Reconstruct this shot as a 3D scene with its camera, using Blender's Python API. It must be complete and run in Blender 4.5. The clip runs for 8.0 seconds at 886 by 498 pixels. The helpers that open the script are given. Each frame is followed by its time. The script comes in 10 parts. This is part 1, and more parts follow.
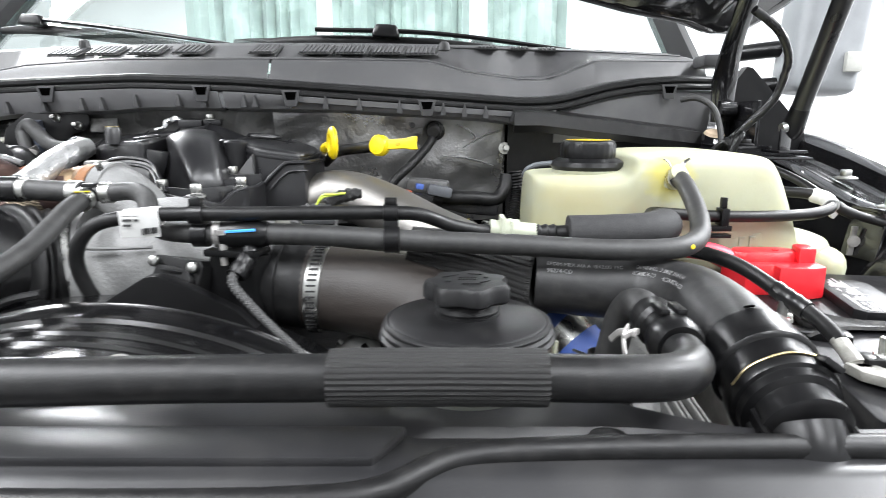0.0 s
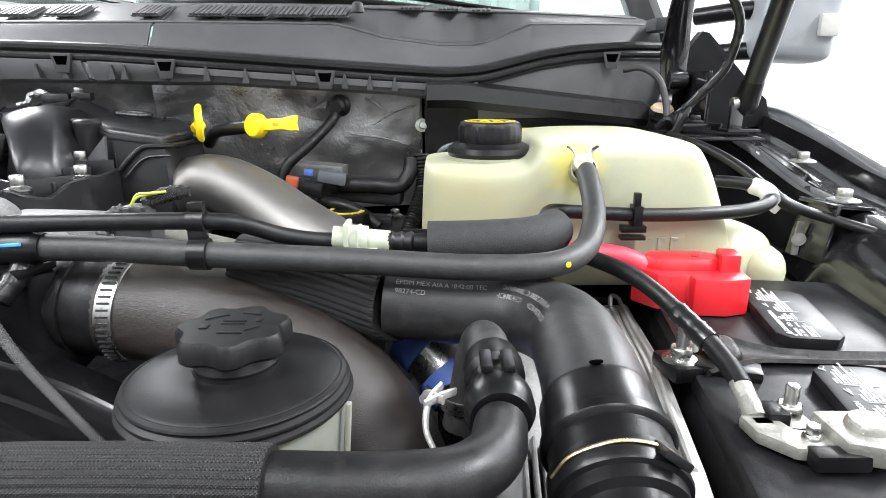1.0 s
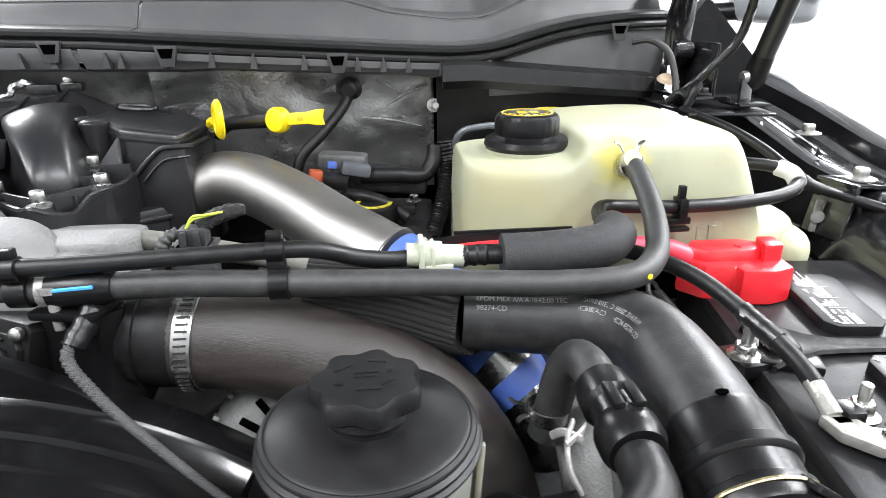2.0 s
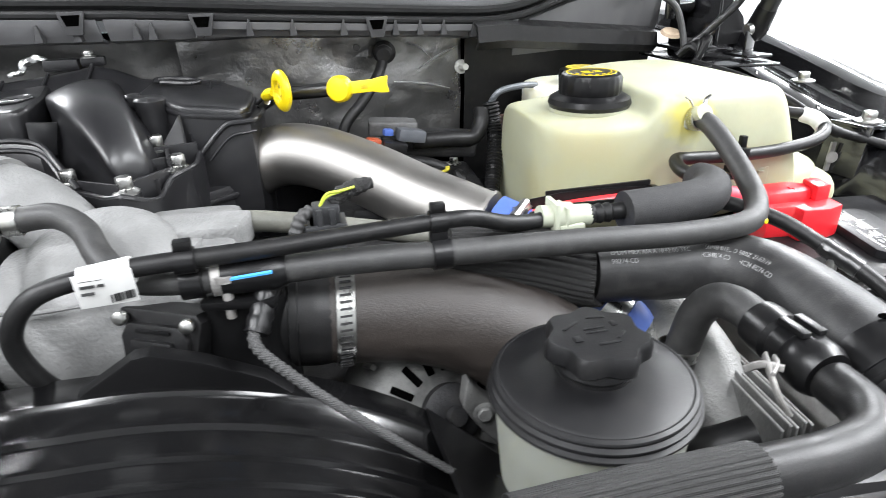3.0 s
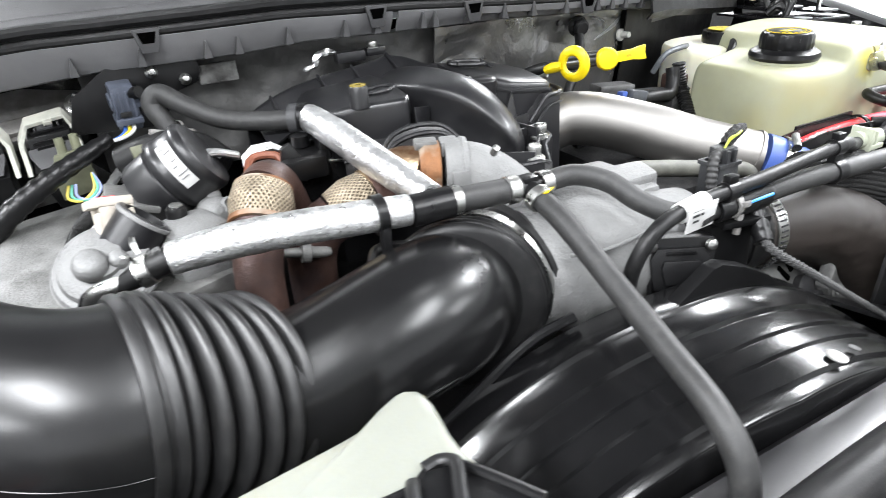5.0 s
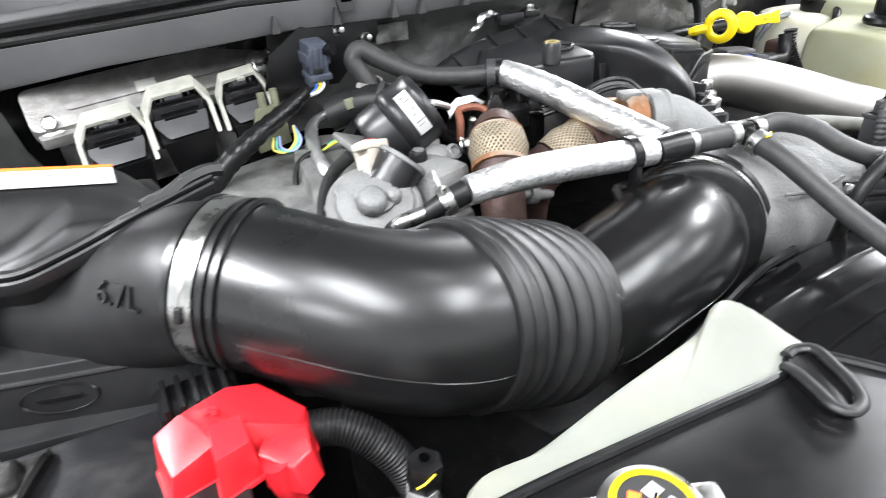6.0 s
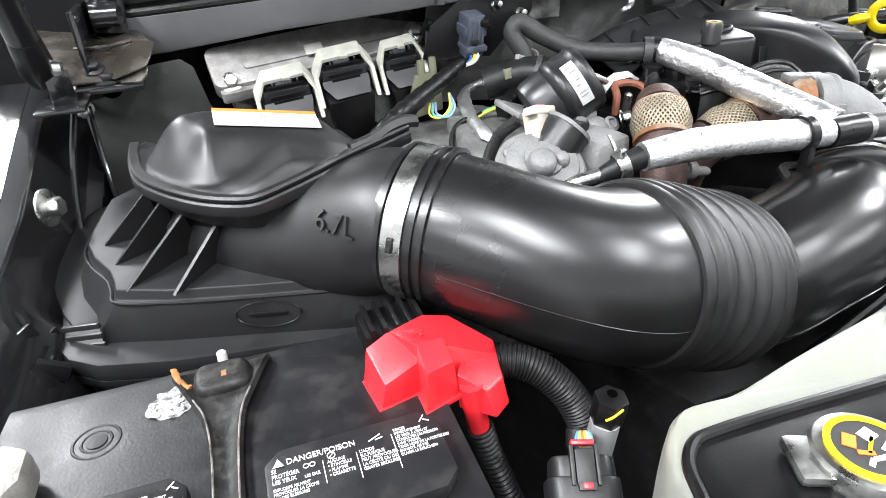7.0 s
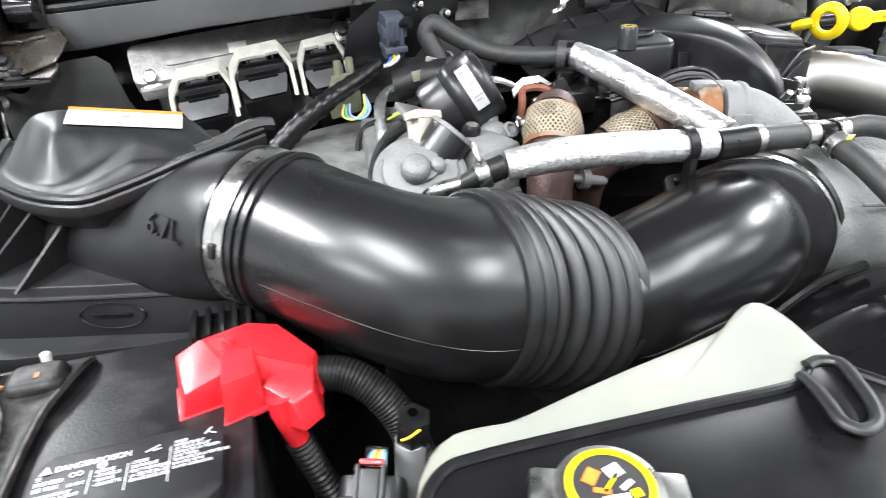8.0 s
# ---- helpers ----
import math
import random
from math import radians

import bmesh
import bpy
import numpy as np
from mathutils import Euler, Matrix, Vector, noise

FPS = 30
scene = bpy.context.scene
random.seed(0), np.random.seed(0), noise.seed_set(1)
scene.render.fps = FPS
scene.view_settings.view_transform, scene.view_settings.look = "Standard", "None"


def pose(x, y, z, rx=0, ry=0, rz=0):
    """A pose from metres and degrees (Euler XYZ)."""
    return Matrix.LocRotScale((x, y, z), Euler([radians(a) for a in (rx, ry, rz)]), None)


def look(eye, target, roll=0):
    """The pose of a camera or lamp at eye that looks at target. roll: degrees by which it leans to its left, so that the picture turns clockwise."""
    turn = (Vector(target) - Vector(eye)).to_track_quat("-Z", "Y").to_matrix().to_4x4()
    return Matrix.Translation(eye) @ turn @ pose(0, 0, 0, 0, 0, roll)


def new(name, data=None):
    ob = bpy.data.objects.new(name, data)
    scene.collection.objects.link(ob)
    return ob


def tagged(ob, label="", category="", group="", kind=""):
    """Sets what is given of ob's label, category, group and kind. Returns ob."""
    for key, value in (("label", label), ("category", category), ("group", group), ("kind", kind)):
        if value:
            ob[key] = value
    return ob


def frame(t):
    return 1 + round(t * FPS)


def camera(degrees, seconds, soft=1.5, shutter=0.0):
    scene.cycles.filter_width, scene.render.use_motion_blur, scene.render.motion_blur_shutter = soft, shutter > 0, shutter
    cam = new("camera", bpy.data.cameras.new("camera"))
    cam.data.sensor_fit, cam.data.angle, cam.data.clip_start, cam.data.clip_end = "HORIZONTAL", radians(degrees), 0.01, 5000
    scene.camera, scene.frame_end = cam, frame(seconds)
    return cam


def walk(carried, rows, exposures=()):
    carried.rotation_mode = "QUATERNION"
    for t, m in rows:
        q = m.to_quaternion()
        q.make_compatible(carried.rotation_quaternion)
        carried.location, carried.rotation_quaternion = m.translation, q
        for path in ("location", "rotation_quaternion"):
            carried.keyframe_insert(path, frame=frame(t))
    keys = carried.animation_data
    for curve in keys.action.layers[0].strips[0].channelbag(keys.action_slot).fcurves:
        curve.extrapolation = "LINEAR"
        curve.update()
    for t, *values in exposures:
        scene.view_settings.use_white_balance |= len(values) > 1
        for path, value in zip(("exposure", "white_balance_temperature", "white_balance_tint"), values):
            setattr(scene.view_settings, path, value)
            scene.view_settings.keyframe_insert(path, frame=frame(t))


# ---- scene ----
# ---------------------------------------------------------------- camera and walk
cam = camera(72.7, 8.0, soft=0.75, shutter=0.25)
METRES, EYE, TILT, LEAN, TURN = 1.3, 1.45, -12.0, 0.0, 0.0
ROWS = [
    (0.0, 0.0, 0.0, 0.0, 0.0, 0.0, -0.0),
    (0.5, 0.0749, 0.048, 0.0124, 0.23, -0.49, -0.07),
    (1.0, 0.0932, 0.0731, 0.0277, 0.07, -3.5, -0.06),
    (1.5, 0.0815, 0.0852, 0.0477, -1.16, -6.27, 0.37),
    (1.7, 0.0599, 0.0825, 0.0566, -2.46, -7.28, 1.02),
    (2.8, -0.0667, 0.0886, 0.0777, -12.17, -12.67, 3.87),
    (3.0, -0.0961, 0.0903, 0.079, -13.55, -13.33, 4.46),
    (3.5, -0.179, 0.0949, 0.0838, -16.42, -14.55, 5.35),
    (4.0, -0.2575, 0.0979, 0.0974, -20.15, -15.32, 6.62),
    (4.5, -0.3512, 0.1086, 0.1073, -23.89, -16.23, 7.64),
    (4.7, -0.3905, 0.1169, 0.1128, -25.25, -16.56, 8.27),
    (5.8, -0.5697, 0.1662, 0.1269, -28.84, -18.96, 8.63),
    (6.0, -0.5981, 0.1704, 0.1246, -28.3, -19.1, 8.59),
    (6.5, -0.6554, 0.1726, 0.1214, -24.72, -19.11, 7.53),
    (7.0, -0.6594, 0.1712, 0.119, -20.38, -18.86, 6.39),
    (7.5, -0.6356, 0.1612, 0.1206, -18.39, -18.75, 5.83),
    (8.0, -0.5708, 0.1504, 0.1121, -17.64, -18.77, 5.57),
]
walk(cam, [(t, pose(0, 0, EYE, TILT, LEAN, TURN) @ pose(METRES * x, METRES * y, METRES * z, 90 + pitch, roll, yaw)) for t, x, y, z, yaw, pitch, roll in ROWS],
     exposures=[(0.0, 0.14), (1.0, 0.06), (1.5, 0.07), (3.0, 0.19), (4.0, 0.25), (4.5, 0.25), (6.0, 0.18), (7.0, 0.16), (8.0, 0.20)])

# ---------------------------------------------------------------- world and lamps
world = bpy.data.worlds.new("showroom_air")
world.use_nodes = True
world.node_tree.nodes["Background"].inputs["Color"].default_value = (0.9, 0.95, 1.0, 1)
world.node_tree.nodes["Background"].inputs["Strength"].default_value = 0.12
scene.world = world


def area_lamp(x, y, z, w, h, watts, colour=(0.945, 0.965, 1.0), aim=None):
    data = bpy.data.lights.new("ceiling_lamp", "AREA")
    data.shape, data.size, data.size_y, data.energy, data.color = "RECTANGLE", w, h, watts, colour
    ob = new("ceiling_lamp", data)
    ob.matrix_world = look((x, y, z), aim) if aim else pose(x, y, z)
    return ob


# Unseen fixtures; the rear and east ones are added to whiten the walls.
LAMPS = [(-3.6, -2.4, 150), (-1.3, -0.9, 105), (0.8, -1.4, 90), (3.1, -2.4, 100), (-2.6, 0.4, 250), (2.4, 0.4, 270), (-2.6, 3.4, 260), (3.0, 3.4, 260), (-1.8, 6.2, 240), (1.4, 6.2, 240), (5.0, 2.0, 240), (5.0, 5.4, 240)]
for lx, ly, watts in LAMPS:
    area_lamp(lx, ly, 3.42, 0.55, 1.5, watts)

# ---------------------------------------------------------------- mesh helpers
def V(*a):
    return Vector(a[0]) if len(a) == 1 else Vector(a)


def thing(name, label, category, at=(0, 0, 0), group="", kind=""):
    ob = new(name)
    ob.empty_display_size = 0.02
    ob.location = at
    return tagged(ob, label, category, group, kind)


def finish(me, mat, smooth=True, angle=35):
    if mat is not None:
        me.materials.append(mat)
    if smooth:
        me.polygons.foreach_set("use_smooth", [True] * len(me.polygons))
        me.set_sharp_from_angle(angle=radians(angle))
    me.update()
    return me


def part(name, bm, material, parent=None, label="", smooth=True, angle=35):
    """Links a bmesh (or mesh), built in world places, as one object under its thing."""
    if isinstance(bm, bmesh.types.BMesh):
        me = bpy.data.meshes.new(name)
        bm.to_mesh(me)
        bm.free()
        finish(me, material, smooth, angle)
    else:
        me = bm
        if not me.materials:
            finish(me, material, smooth, angle)
    ob = new(name, me)
    if parent is not None:
        ob.parent = parent
        base, p = Vector((0, 0, 0)), parent
        while p is not None:
            base += p.location
            p = p.parent
        ob.location = (0, 0, 0)
        ob.matrix_parent_inverse = Matrix.Translation(-base) if parent.type == "EMPTY" else Matrix.Identity(4)
    if label:
        ob["label"] = label
    return ob


def setting(name, bm, material, label, category, smooth=True, angle=35):
    ob = part(name, bm, material, None, "", smooth, angle)
    return tagged(ob, label, category, "", "structure")


def single(name, bm, material, label, category, group="", kind="", smooth=True, angle=35):
    return tagged(part(name, bm, material, None, "", smooth, angle), label, category, group, kind)


def spline(pts, sub=8, closed=False):
    """Centripetal Catmull-Rom through the points."""
    P = [Vector(p) for p in pts]
    if len(P) == 2:
        return [P[0].lerp(P[1], i / sub) for i in range(sub + 1)], [i / sub for i in range(sub + 1)]
    ext = [P[0] * 2 - P[1]] + P + [P[-1] * 2 - P[-2]]
    out, us = [], []
    for i in range(1, len(ext) - 2):
        p0, p1, p2, p3 = ext[i - 1:i + 3]
        t0 = 0
        t1 = t0 + max((p1 - p0).length, 1e-5) ** 0.5
        t2 = t1 + max((p2 - p1).length, 1e-5) ** 0.5
        t3 = t2 + max((p3 - p2).length, 1e-5) ** 0.5
        for k in range(sub):
            t = t1 + (t2 - t1) * k / sub
            a1 = p0 * ((t1 - t) / (t1 - t0)) + p1 * ((t - t0) / (t1 - t0))
            a2 = p1 * ((t2 - t) / (t2 - t1)) + p2 * ((t - t1) / (t2 - t1))
            a3 = p2 * ((t3 - t) / (t3 - t2)) + p3 * ((t - t2) / (t3 - t2))
            b1 = a1 * ((t2 - t) / (t2 - t0)) + a2 * ((t - t0) / (t2 - t0))
            b2 = a2 * ((t3 - t) / (t3 - t1)) + a3 * ((t - t1) / (t3 - t1))
            out.append(b1 * ((t2 - t) / (t2 - t1)) + b2 * ((t - t1) / (t2 - t1)))
            us.append(i - 1 + k / sub)
    out.append(P[-1])
    us.append(len(P) - 1)
    return out, us


def frames_along(C):
    """Tangent and two normals for each point, with no twist."""
    n = len(C)
    T = [((C[min(i + 1, n - 1)] - C[max(i - 1, 0)])).normalized() for i in range(n)]
    up = V(0, 0, 1) if abs(T[0].z) < 0.9 else V(0, 1, 0)
    N = [(up - T[0] * up.dot(T[0])).normalized()]
    for i in range(1, n):
        v = N[-1] - T[i] * N[-1].dot(T[i])
        N.append(v.normalized())
    return [(T[i], N[i], T[i].cross(N[i])) for i in range(n)]


def tube(pts, r, seg=18, sub=8, caps=True, rf=None, squash=1.0):
    """A mesh swept along a spline. r: a radius, or one for each point. rf(length, angle) scales it. UV is in metres."""
    C, us = spline(pts, sub)
    F = frames_along(C)
    R = [r] * len(C) if not isinstance(r, (list, tuple)) else [float(np.interp(u, range(len(r)), r)) for u in us]
    verts, faces, uvs, s = [], [], [], 0.0
    S = []
    for i, c in enumerate(C):
        if i:
            s += (c - C[i - 1]).length
        S.append(s)
        t, n, b = F[i]
        for k in range(seg):
            a = 2 * math.pi * k / seg
            q = R[i] * (rf(s, a) if rf else 1.0)
            verts.append(c + n * (math.cos(a) * q * squash) + b * (math.sin(a) * q))
    for i in range(len(C) - 1):
        for k in range(seg):
            k2 = (k + 1) % seg
            faces.append((i * seg + k, (i + 1) * seg + k, (i + 1) * seg + k2, i * seg + k2))
            w = 2 * math.pi * max(R)
            uvs += [(w * k / seg, S[i]), (w * k / seg, S[i + 1]), (w * (k + 1) / seg, S[i + 1]), (w * (k + 1) / seg, S[i])]
    if caps:
        faces.append(tuple(range(seg)))
        faces.append(tuple(range(len(C) * seg - 1, (len(C) - 1) * seg - 1, -1)))
        uvs += [(0, 0)] * (2 * seg)
    me = bpy.data.meshes.new("tube")
    me.from_pydata(verts, [], faces)
    layer = me.uv_layers.new(name="UVMap")
    layer.data.foreach_set("uv", [c for uv in uvs for c in uv])
    bm = bmesh.new()
    bm.from_mesh(me)
    bpy.data.meshes.remove(me)
    bmesh.ops.recalc_face_normals(bm, faces=bm.faces)
    return bm


def orient(axis):
    """A turn that lays local z along axis."""
    return V(axis).normalized().to_track_quat("Z", "Y").to_matrix().to_4x4()


def lathe(profile, at=(0, 0, 0), axis=(0, 0, 1), seg=32, rf=None):
    """Turns (radius, height) pairs round an axis. A radius of 0 closes the end."""
    bm = bmesh.new()
    m = Matrix.Translation(at) @ orient(axis)
    rings = []
    for r, z in profile:
        if r <= 1e-6:
            rings.append([bm.verts.new(m @ V(0, 0, z))])
        else:
            rings.append([bm.verts.new(m @ V(r * (rf(a, z) if rf else 1) * math.cos(a), r * (rf(a, z) if rf else 1) * math.sin(a), z))
                          for a in (2 * math.pi * k / seg for k in range(seg))])
    for A, B in zip(rings, rings[1:]):
        for k in range(seg):
            k2 = (k + 1) % seg
            if len(A) == 1 and len(B) == 1:
                continue
            if len(A) == 1:
                bm.faces.new((A[0], B[k2], B[k]))
            elif len(B) == 1:
                bm.faces.new((A[k], A[k2], B[0]))
            else:
                bm.faces.new((A[k], A[k2], B[k2], B[k]))
    bmesh.ops.recalc_face_normals(bm, faces=bm.faces)
    return bm


def bevelled(bm, offset, segments=2, angle=25):
    if offset > 0:
        edges = [e for e in bm.edges if len(e.link_faces) == 2 and e.calc_face_angle(0) > radians(angle)]
        bmesh.ops.bevel(bm, geom=edges, offset=offset, segments=segments, profile=0.6, affect="EDGES", clamp_overlap=True)
    return bm


def box(size, at=(0, 0, 0), bevel=0.002, turn=(0, 0, 0), taper=1.0, segments=2):
    """A bevelled box about its middle; taper scales its top."""
    bm = bmesh.new()
    bmesh.ops.create_cube(bm, size=1)
    for v in bm.verts:
        k = taper if v.co.z > 0 else 1
        v.co = V(v.co.x * size[0] * k, v.co.y * size[1] * k, v.co.z * size[2])
    bevelled(bm, bevel, segments)
    bm.transform(pose(*at, *turn))
    return bm


def prism(outline, z0, z1, bevel=0.003, m=None, segments=2, inset=0.0):
    """An outline in x, y drawn up from z0 to z1; inset narrows its top."""
    bm = bmesh.new()
    c = sum((V(x, y) for x, y in outline), V(0, 0)) / len(outline)
    low = [bm.verts.new((x, y, z0)) for x, y in outline]
    k = [(V(x, y) - c) for x, y in outline]
    top = [bm.verts.new((c.x + d.x * (1 - inset), c.y + d.y * (1 - inset), z1)) for d in k]
    bm.faces.new(low)
    bm.faces.new(top)
    n = len(outline)
    for i in range(n):
        bm.faces.new((low[i], low[(i + 1) % n], top[(i + 1) % n], top[i]))
    bmesh.ops.recalc_face_normals(bm, faces=bm.faces)
    bevelled(bm, bevel, segments)
    if m is not None:
        bm.transform(m)
    return bm


def loft(rings, cap=True, closed=True):
    """Skins rings of equal length."""
    bm = bmesh.new()
    Q = [[bm.verts.new(p) for p in ring] for ring in rings]
    n = len(rings[0])
    for A, B in zip(Q, Q[1:]):
        for k in range(n if closed else n - 1):
            bm.faces.new((A[k], A[(k + 1) % n], B[(k + 1) % n], B[k]))
    if cap and closed:
        bm.faces.new(Q[0])
        bm.faces.new(Q[-1])
    bmesh.ops.recalc_face_normals(bm, faces=bm.faces)
    return bm


def thick(bm, t):
    """Gives an open sheet a thickness."""
    bmesh.ops.solidify(bm, geom=bm.faces[:], thickness=t)
    bmesh.ops.recalc_face_normals(bm, faces=bm.faces)
    return bm


def join(*bms):
    out = bms[0]
    for b in bms[1:]:
        me = bpy.data.meshes.new("join")
        b.to_mesh(me)
        b.free()
        out.from_mesh(me)
        bpy.data.meshes.remove(me)
    return out


def round_rect(w, h, r, n=5):
    pts = []
    for cx, cy, a0 in ((w / 2 - r, h / 2 - r, 0), (-w / 2 + r, h / 2 - r, 90), (-w / 2 + r, -h / 2 + r, 180), (w / 2 - r, -h / 2 + r, 270)):
        for k in range(n + 1):
            a = radians(a0 + 90 * k / n)
            pts.append((cx + r * math.cos(a), cy + r * math.sin(a)))
    return pts


def softened(bm, levels=1):
    """One or two rounds of Catmull-Clark, for moulded shapes."""
    me = bpy.data.meshes.new("soft")
    bm.to_mesh(me)
    bm.free()
    ob = bpy.data.objects.new("soft", me)
    scene.collection.objects.link(ob)
    mod = ob.modifiers.new("s", "SUBSURF")
    mod.levels = mod.render_levels = levels
    dg = bpy.context.evaluated_depsgraph_get()
    dg.update()
    done = bpy.data.meshes.new_from_object(ob.evaluated_get(dg))
    bpy.data.objects.remove(ob)
    out = bmesh.new()
    out.from_mesh(done)
    bpy.data.meshes.remove(me)
    bpy.data.meshes.remove(done)
    return out


def ring_band(at, axis, r, width, t=0.0015, seg=40):
    """A flat band round a tube."""
    h = width / 2
    return lathe([(r, -h), (r + t, -h + 0.0004), (r + t, h - 0.0004), (r, h), (r, -h)], at, axis, seg)


def bolt_bm(at, axis, r, h, washer=1.6, stud=0.0):
    """A hex head on a flanged washer."""
    m = Matrix.Translation(at) @ orient(axis)
    hexa = [(r * math.cos(radians(60 * k)), r * math.sin(radians(60 * k))) for k in range(6)]
    head = prism(hexa, h * 0.2, h, r * 0.12, m, 1)
    flange = lathe([(0, 0), (r * washer, 0), (r * washer, h * 0.12), (r * 1.05, h * 0.3), (0, h * 0.3)], at, axis, 20)
    bms = [head, flange]
    if stud:
        bms.append(lathe([(0, h), (r * 0.5, h), (r * 0.5, h + stud), (r * 0.4, h + stud * 1.05), (0, h + stud * 1.05)], at, axis, 12))
    return join(*bms)

# ---------------------------------------------------------------- materials
def surface(name, base, rough=0.5, metal=0.0, var=0.2, scale=25.0, bump=0.15, grain=600.0, rvar=0.1, tint=None, tint_at=0.62,
            coat=0.0, spec=0.5, sss=0.0, trans=0.0, stretch=None, dust=0.0, crinkle=None):
    """A procedural surface: two scales of colour, uneven gloss and a fine relief. tint: a second colour in patches."""
    mat = bpy.data.materials.new(name)
    mat.use_nodes = True
    nt = mat.node_tree
    N, L = nt.nodes, nt.links
    b = N["Principled BSDF"]
    tc = N.new("ShaderNodeTexCoord")
    co = tc.outputs["Object"]
    if stretch:
        mp = N.new("ShaderNodeMapping")
        mp.inputs["Scale"].default_value = stretch
        L.new(co, mp.inputs["Vector"])
        co = mp.outputs["Vector"]
    n1 = N.new("ShaderNodeTexNoise")
    n1.inputs["Scale"].default_value, n1.inputs["Detail"].default_value, n1.inputs["Roughness"].default_value = scale, 6, 0.6
    L.new(co, n1.inputs["Vector"])
    n2 = N.new("ShaderNodeTexNoise")
    n2.inputs["Scale"].default_value, n2.inputs["Detail"].default_value = grain, 3
    L.new(co, n2.inputs["Vector"])
    ramp = N.new("ShaderNodeValToRGB")
    lo, hi = [max(0, c * (1 - var)) for c in base], [min(1, c * (1 + var)) for c in base]
    ramp.color_ramp.elements[0].position, ramp.color_ramp.elements[1].position = 0.32, 0.68
    ramp.color_ramp.elements[0].color, ramp.color_ramp.elements[1].color = (*lo, 1), (*hi, 1)
    L.new(n1.outputs["Fac"], ramp.inputs["Fac"])
    colour = ramp.outputs["Color"]

    def blend(a, fac, other):
        mix = N.new("ShaderNodeMix")
        mix.data_type = "RGBA"
        L.new(fac, mix.inputs[0])
        L.new(a, mix.inputs[6])
        mix.inputs[7].default_value = (*other, 1)
        return mix.outputs[2]

    if tint:
        n3 = N.new("ShaderNodeTexNoise")
        n3.inputs["Scale"].default_value, n3.inputs["Detail"].default_value = scale * 0.6, 8
        L.new(co, n3.inputs["Vector"])
        r3 = N.new("ShaderNodeMapRange")
        r3.inputs["From Min"].default_value, r3.inputs["From Max"].default_value = tint_at - 0.08, tint_at + 0.1
        L.new(n3.outputs["Fac"], r3.inputs["Value"])
        colour = blend(colour, r3.outputs["Result"], tint)
    if dust > 0:
        n4 = N.new("ShaderNodeTexNoise")
        n4.inputs["Scale"].default_value, n4.inputs["Detail"].default_value = scale * 2.3, 9
        L.new(co, n4.inputs["Vector"])
        r4 = N.new("ShaderNodeMapRange")
        r4.inputs["From Min"].default_value, r4.inputs["From Max"].default_value, r4.inputs["To Max"].default_value = 0.5, 0.85, dust * 0.5
        L.new(n4.outputs["Fac"], r4.inputs["Value"])
        colour = blend(colour, r4.outputs["Result"], (0.32, 0.3, 0.27))
    L.new(colour, b.inputs["Base Color"])
    mr = N.new("ShaderNodeMapRange")
    mr.inputs["From Min"].default_value, mr.inputs["From Max"].default_value = 0.3, 0.7
    mr.inputs["To Min"].default_value, mr.inputs["To Max"].default_value = max(0.03, rough - rvar), min(1, rough + rvar)
    L.new(n1.outputs["Fac"], mr.inputs["Value"])
    L.new(mr.outputs["Result"], b.inputs["Roughness"])
    b.inputs["Metallic"].default_value = metal
    b.inputs["Specular IOR Level"].default_value = spec
    b.inputs["Coat Weight"].default_value = coat
    b.inputs["Coat Roughness"].default_value = 0.08
    if sss > 0:
        b.inputs["Subsurface Weight"].default_value = sss
        b.inputs["Subsurface Radius"].default_value = (0.02, 0.018, 0.012)
        b.inputs["Subsurface Scale"].default_value = 1.0
    b.inputs["Transmission Weight"].default_value = trans
    if bump > 0:
        bp = N.new("ShaderNodeBump")
        bp.inputs["Strength"].default_value, bp.inputs["Distance"].default_value = bump, 0.001
        L.new(n2.outputs["Fac"], bp.inputs["Height"])
        L.new(bp.outputs["Normal"], b.inputs["Normal"])
        if crinkle:
            # sharp folds that wander over the sheet: scale, depth in metres
            n5 = N.new("ShaderNodeTexNoise")
            n5.inputs["Scale"].default_value, n5.inputs["Detail"].default_value, n5.inputs["Distortion"].default_value = crinkle[0], 2.5, 0.6
            L.new(co, n5.inputs["Vector"])
            mid, ridge = N.new("ShaderNodeMath"), N.new("ShaderNodeMath")
            mid.operation, ridge.operation = "SUBTRACT", "ABSOLUTE"
            mid.inputs[1].default_value = 0.5
            L.new(n5.outputs["Fac"], mid.inputs[0])
            L.new(mid.outputs[0], ridge.inputs[0])
            fold_bump = N.new("ShaderNodeBump")
            fold_bump.inputs["Strength"].default_value, fold_bump.inputs["Distance"].default_value = 1.0, crinkle[1]
            L.new(ridge.outputs[0], fold_bump.inputs["Height"])
            L.new(fold_bump.outputs["Normal"], bp.inputs["Normal"])
    return mat


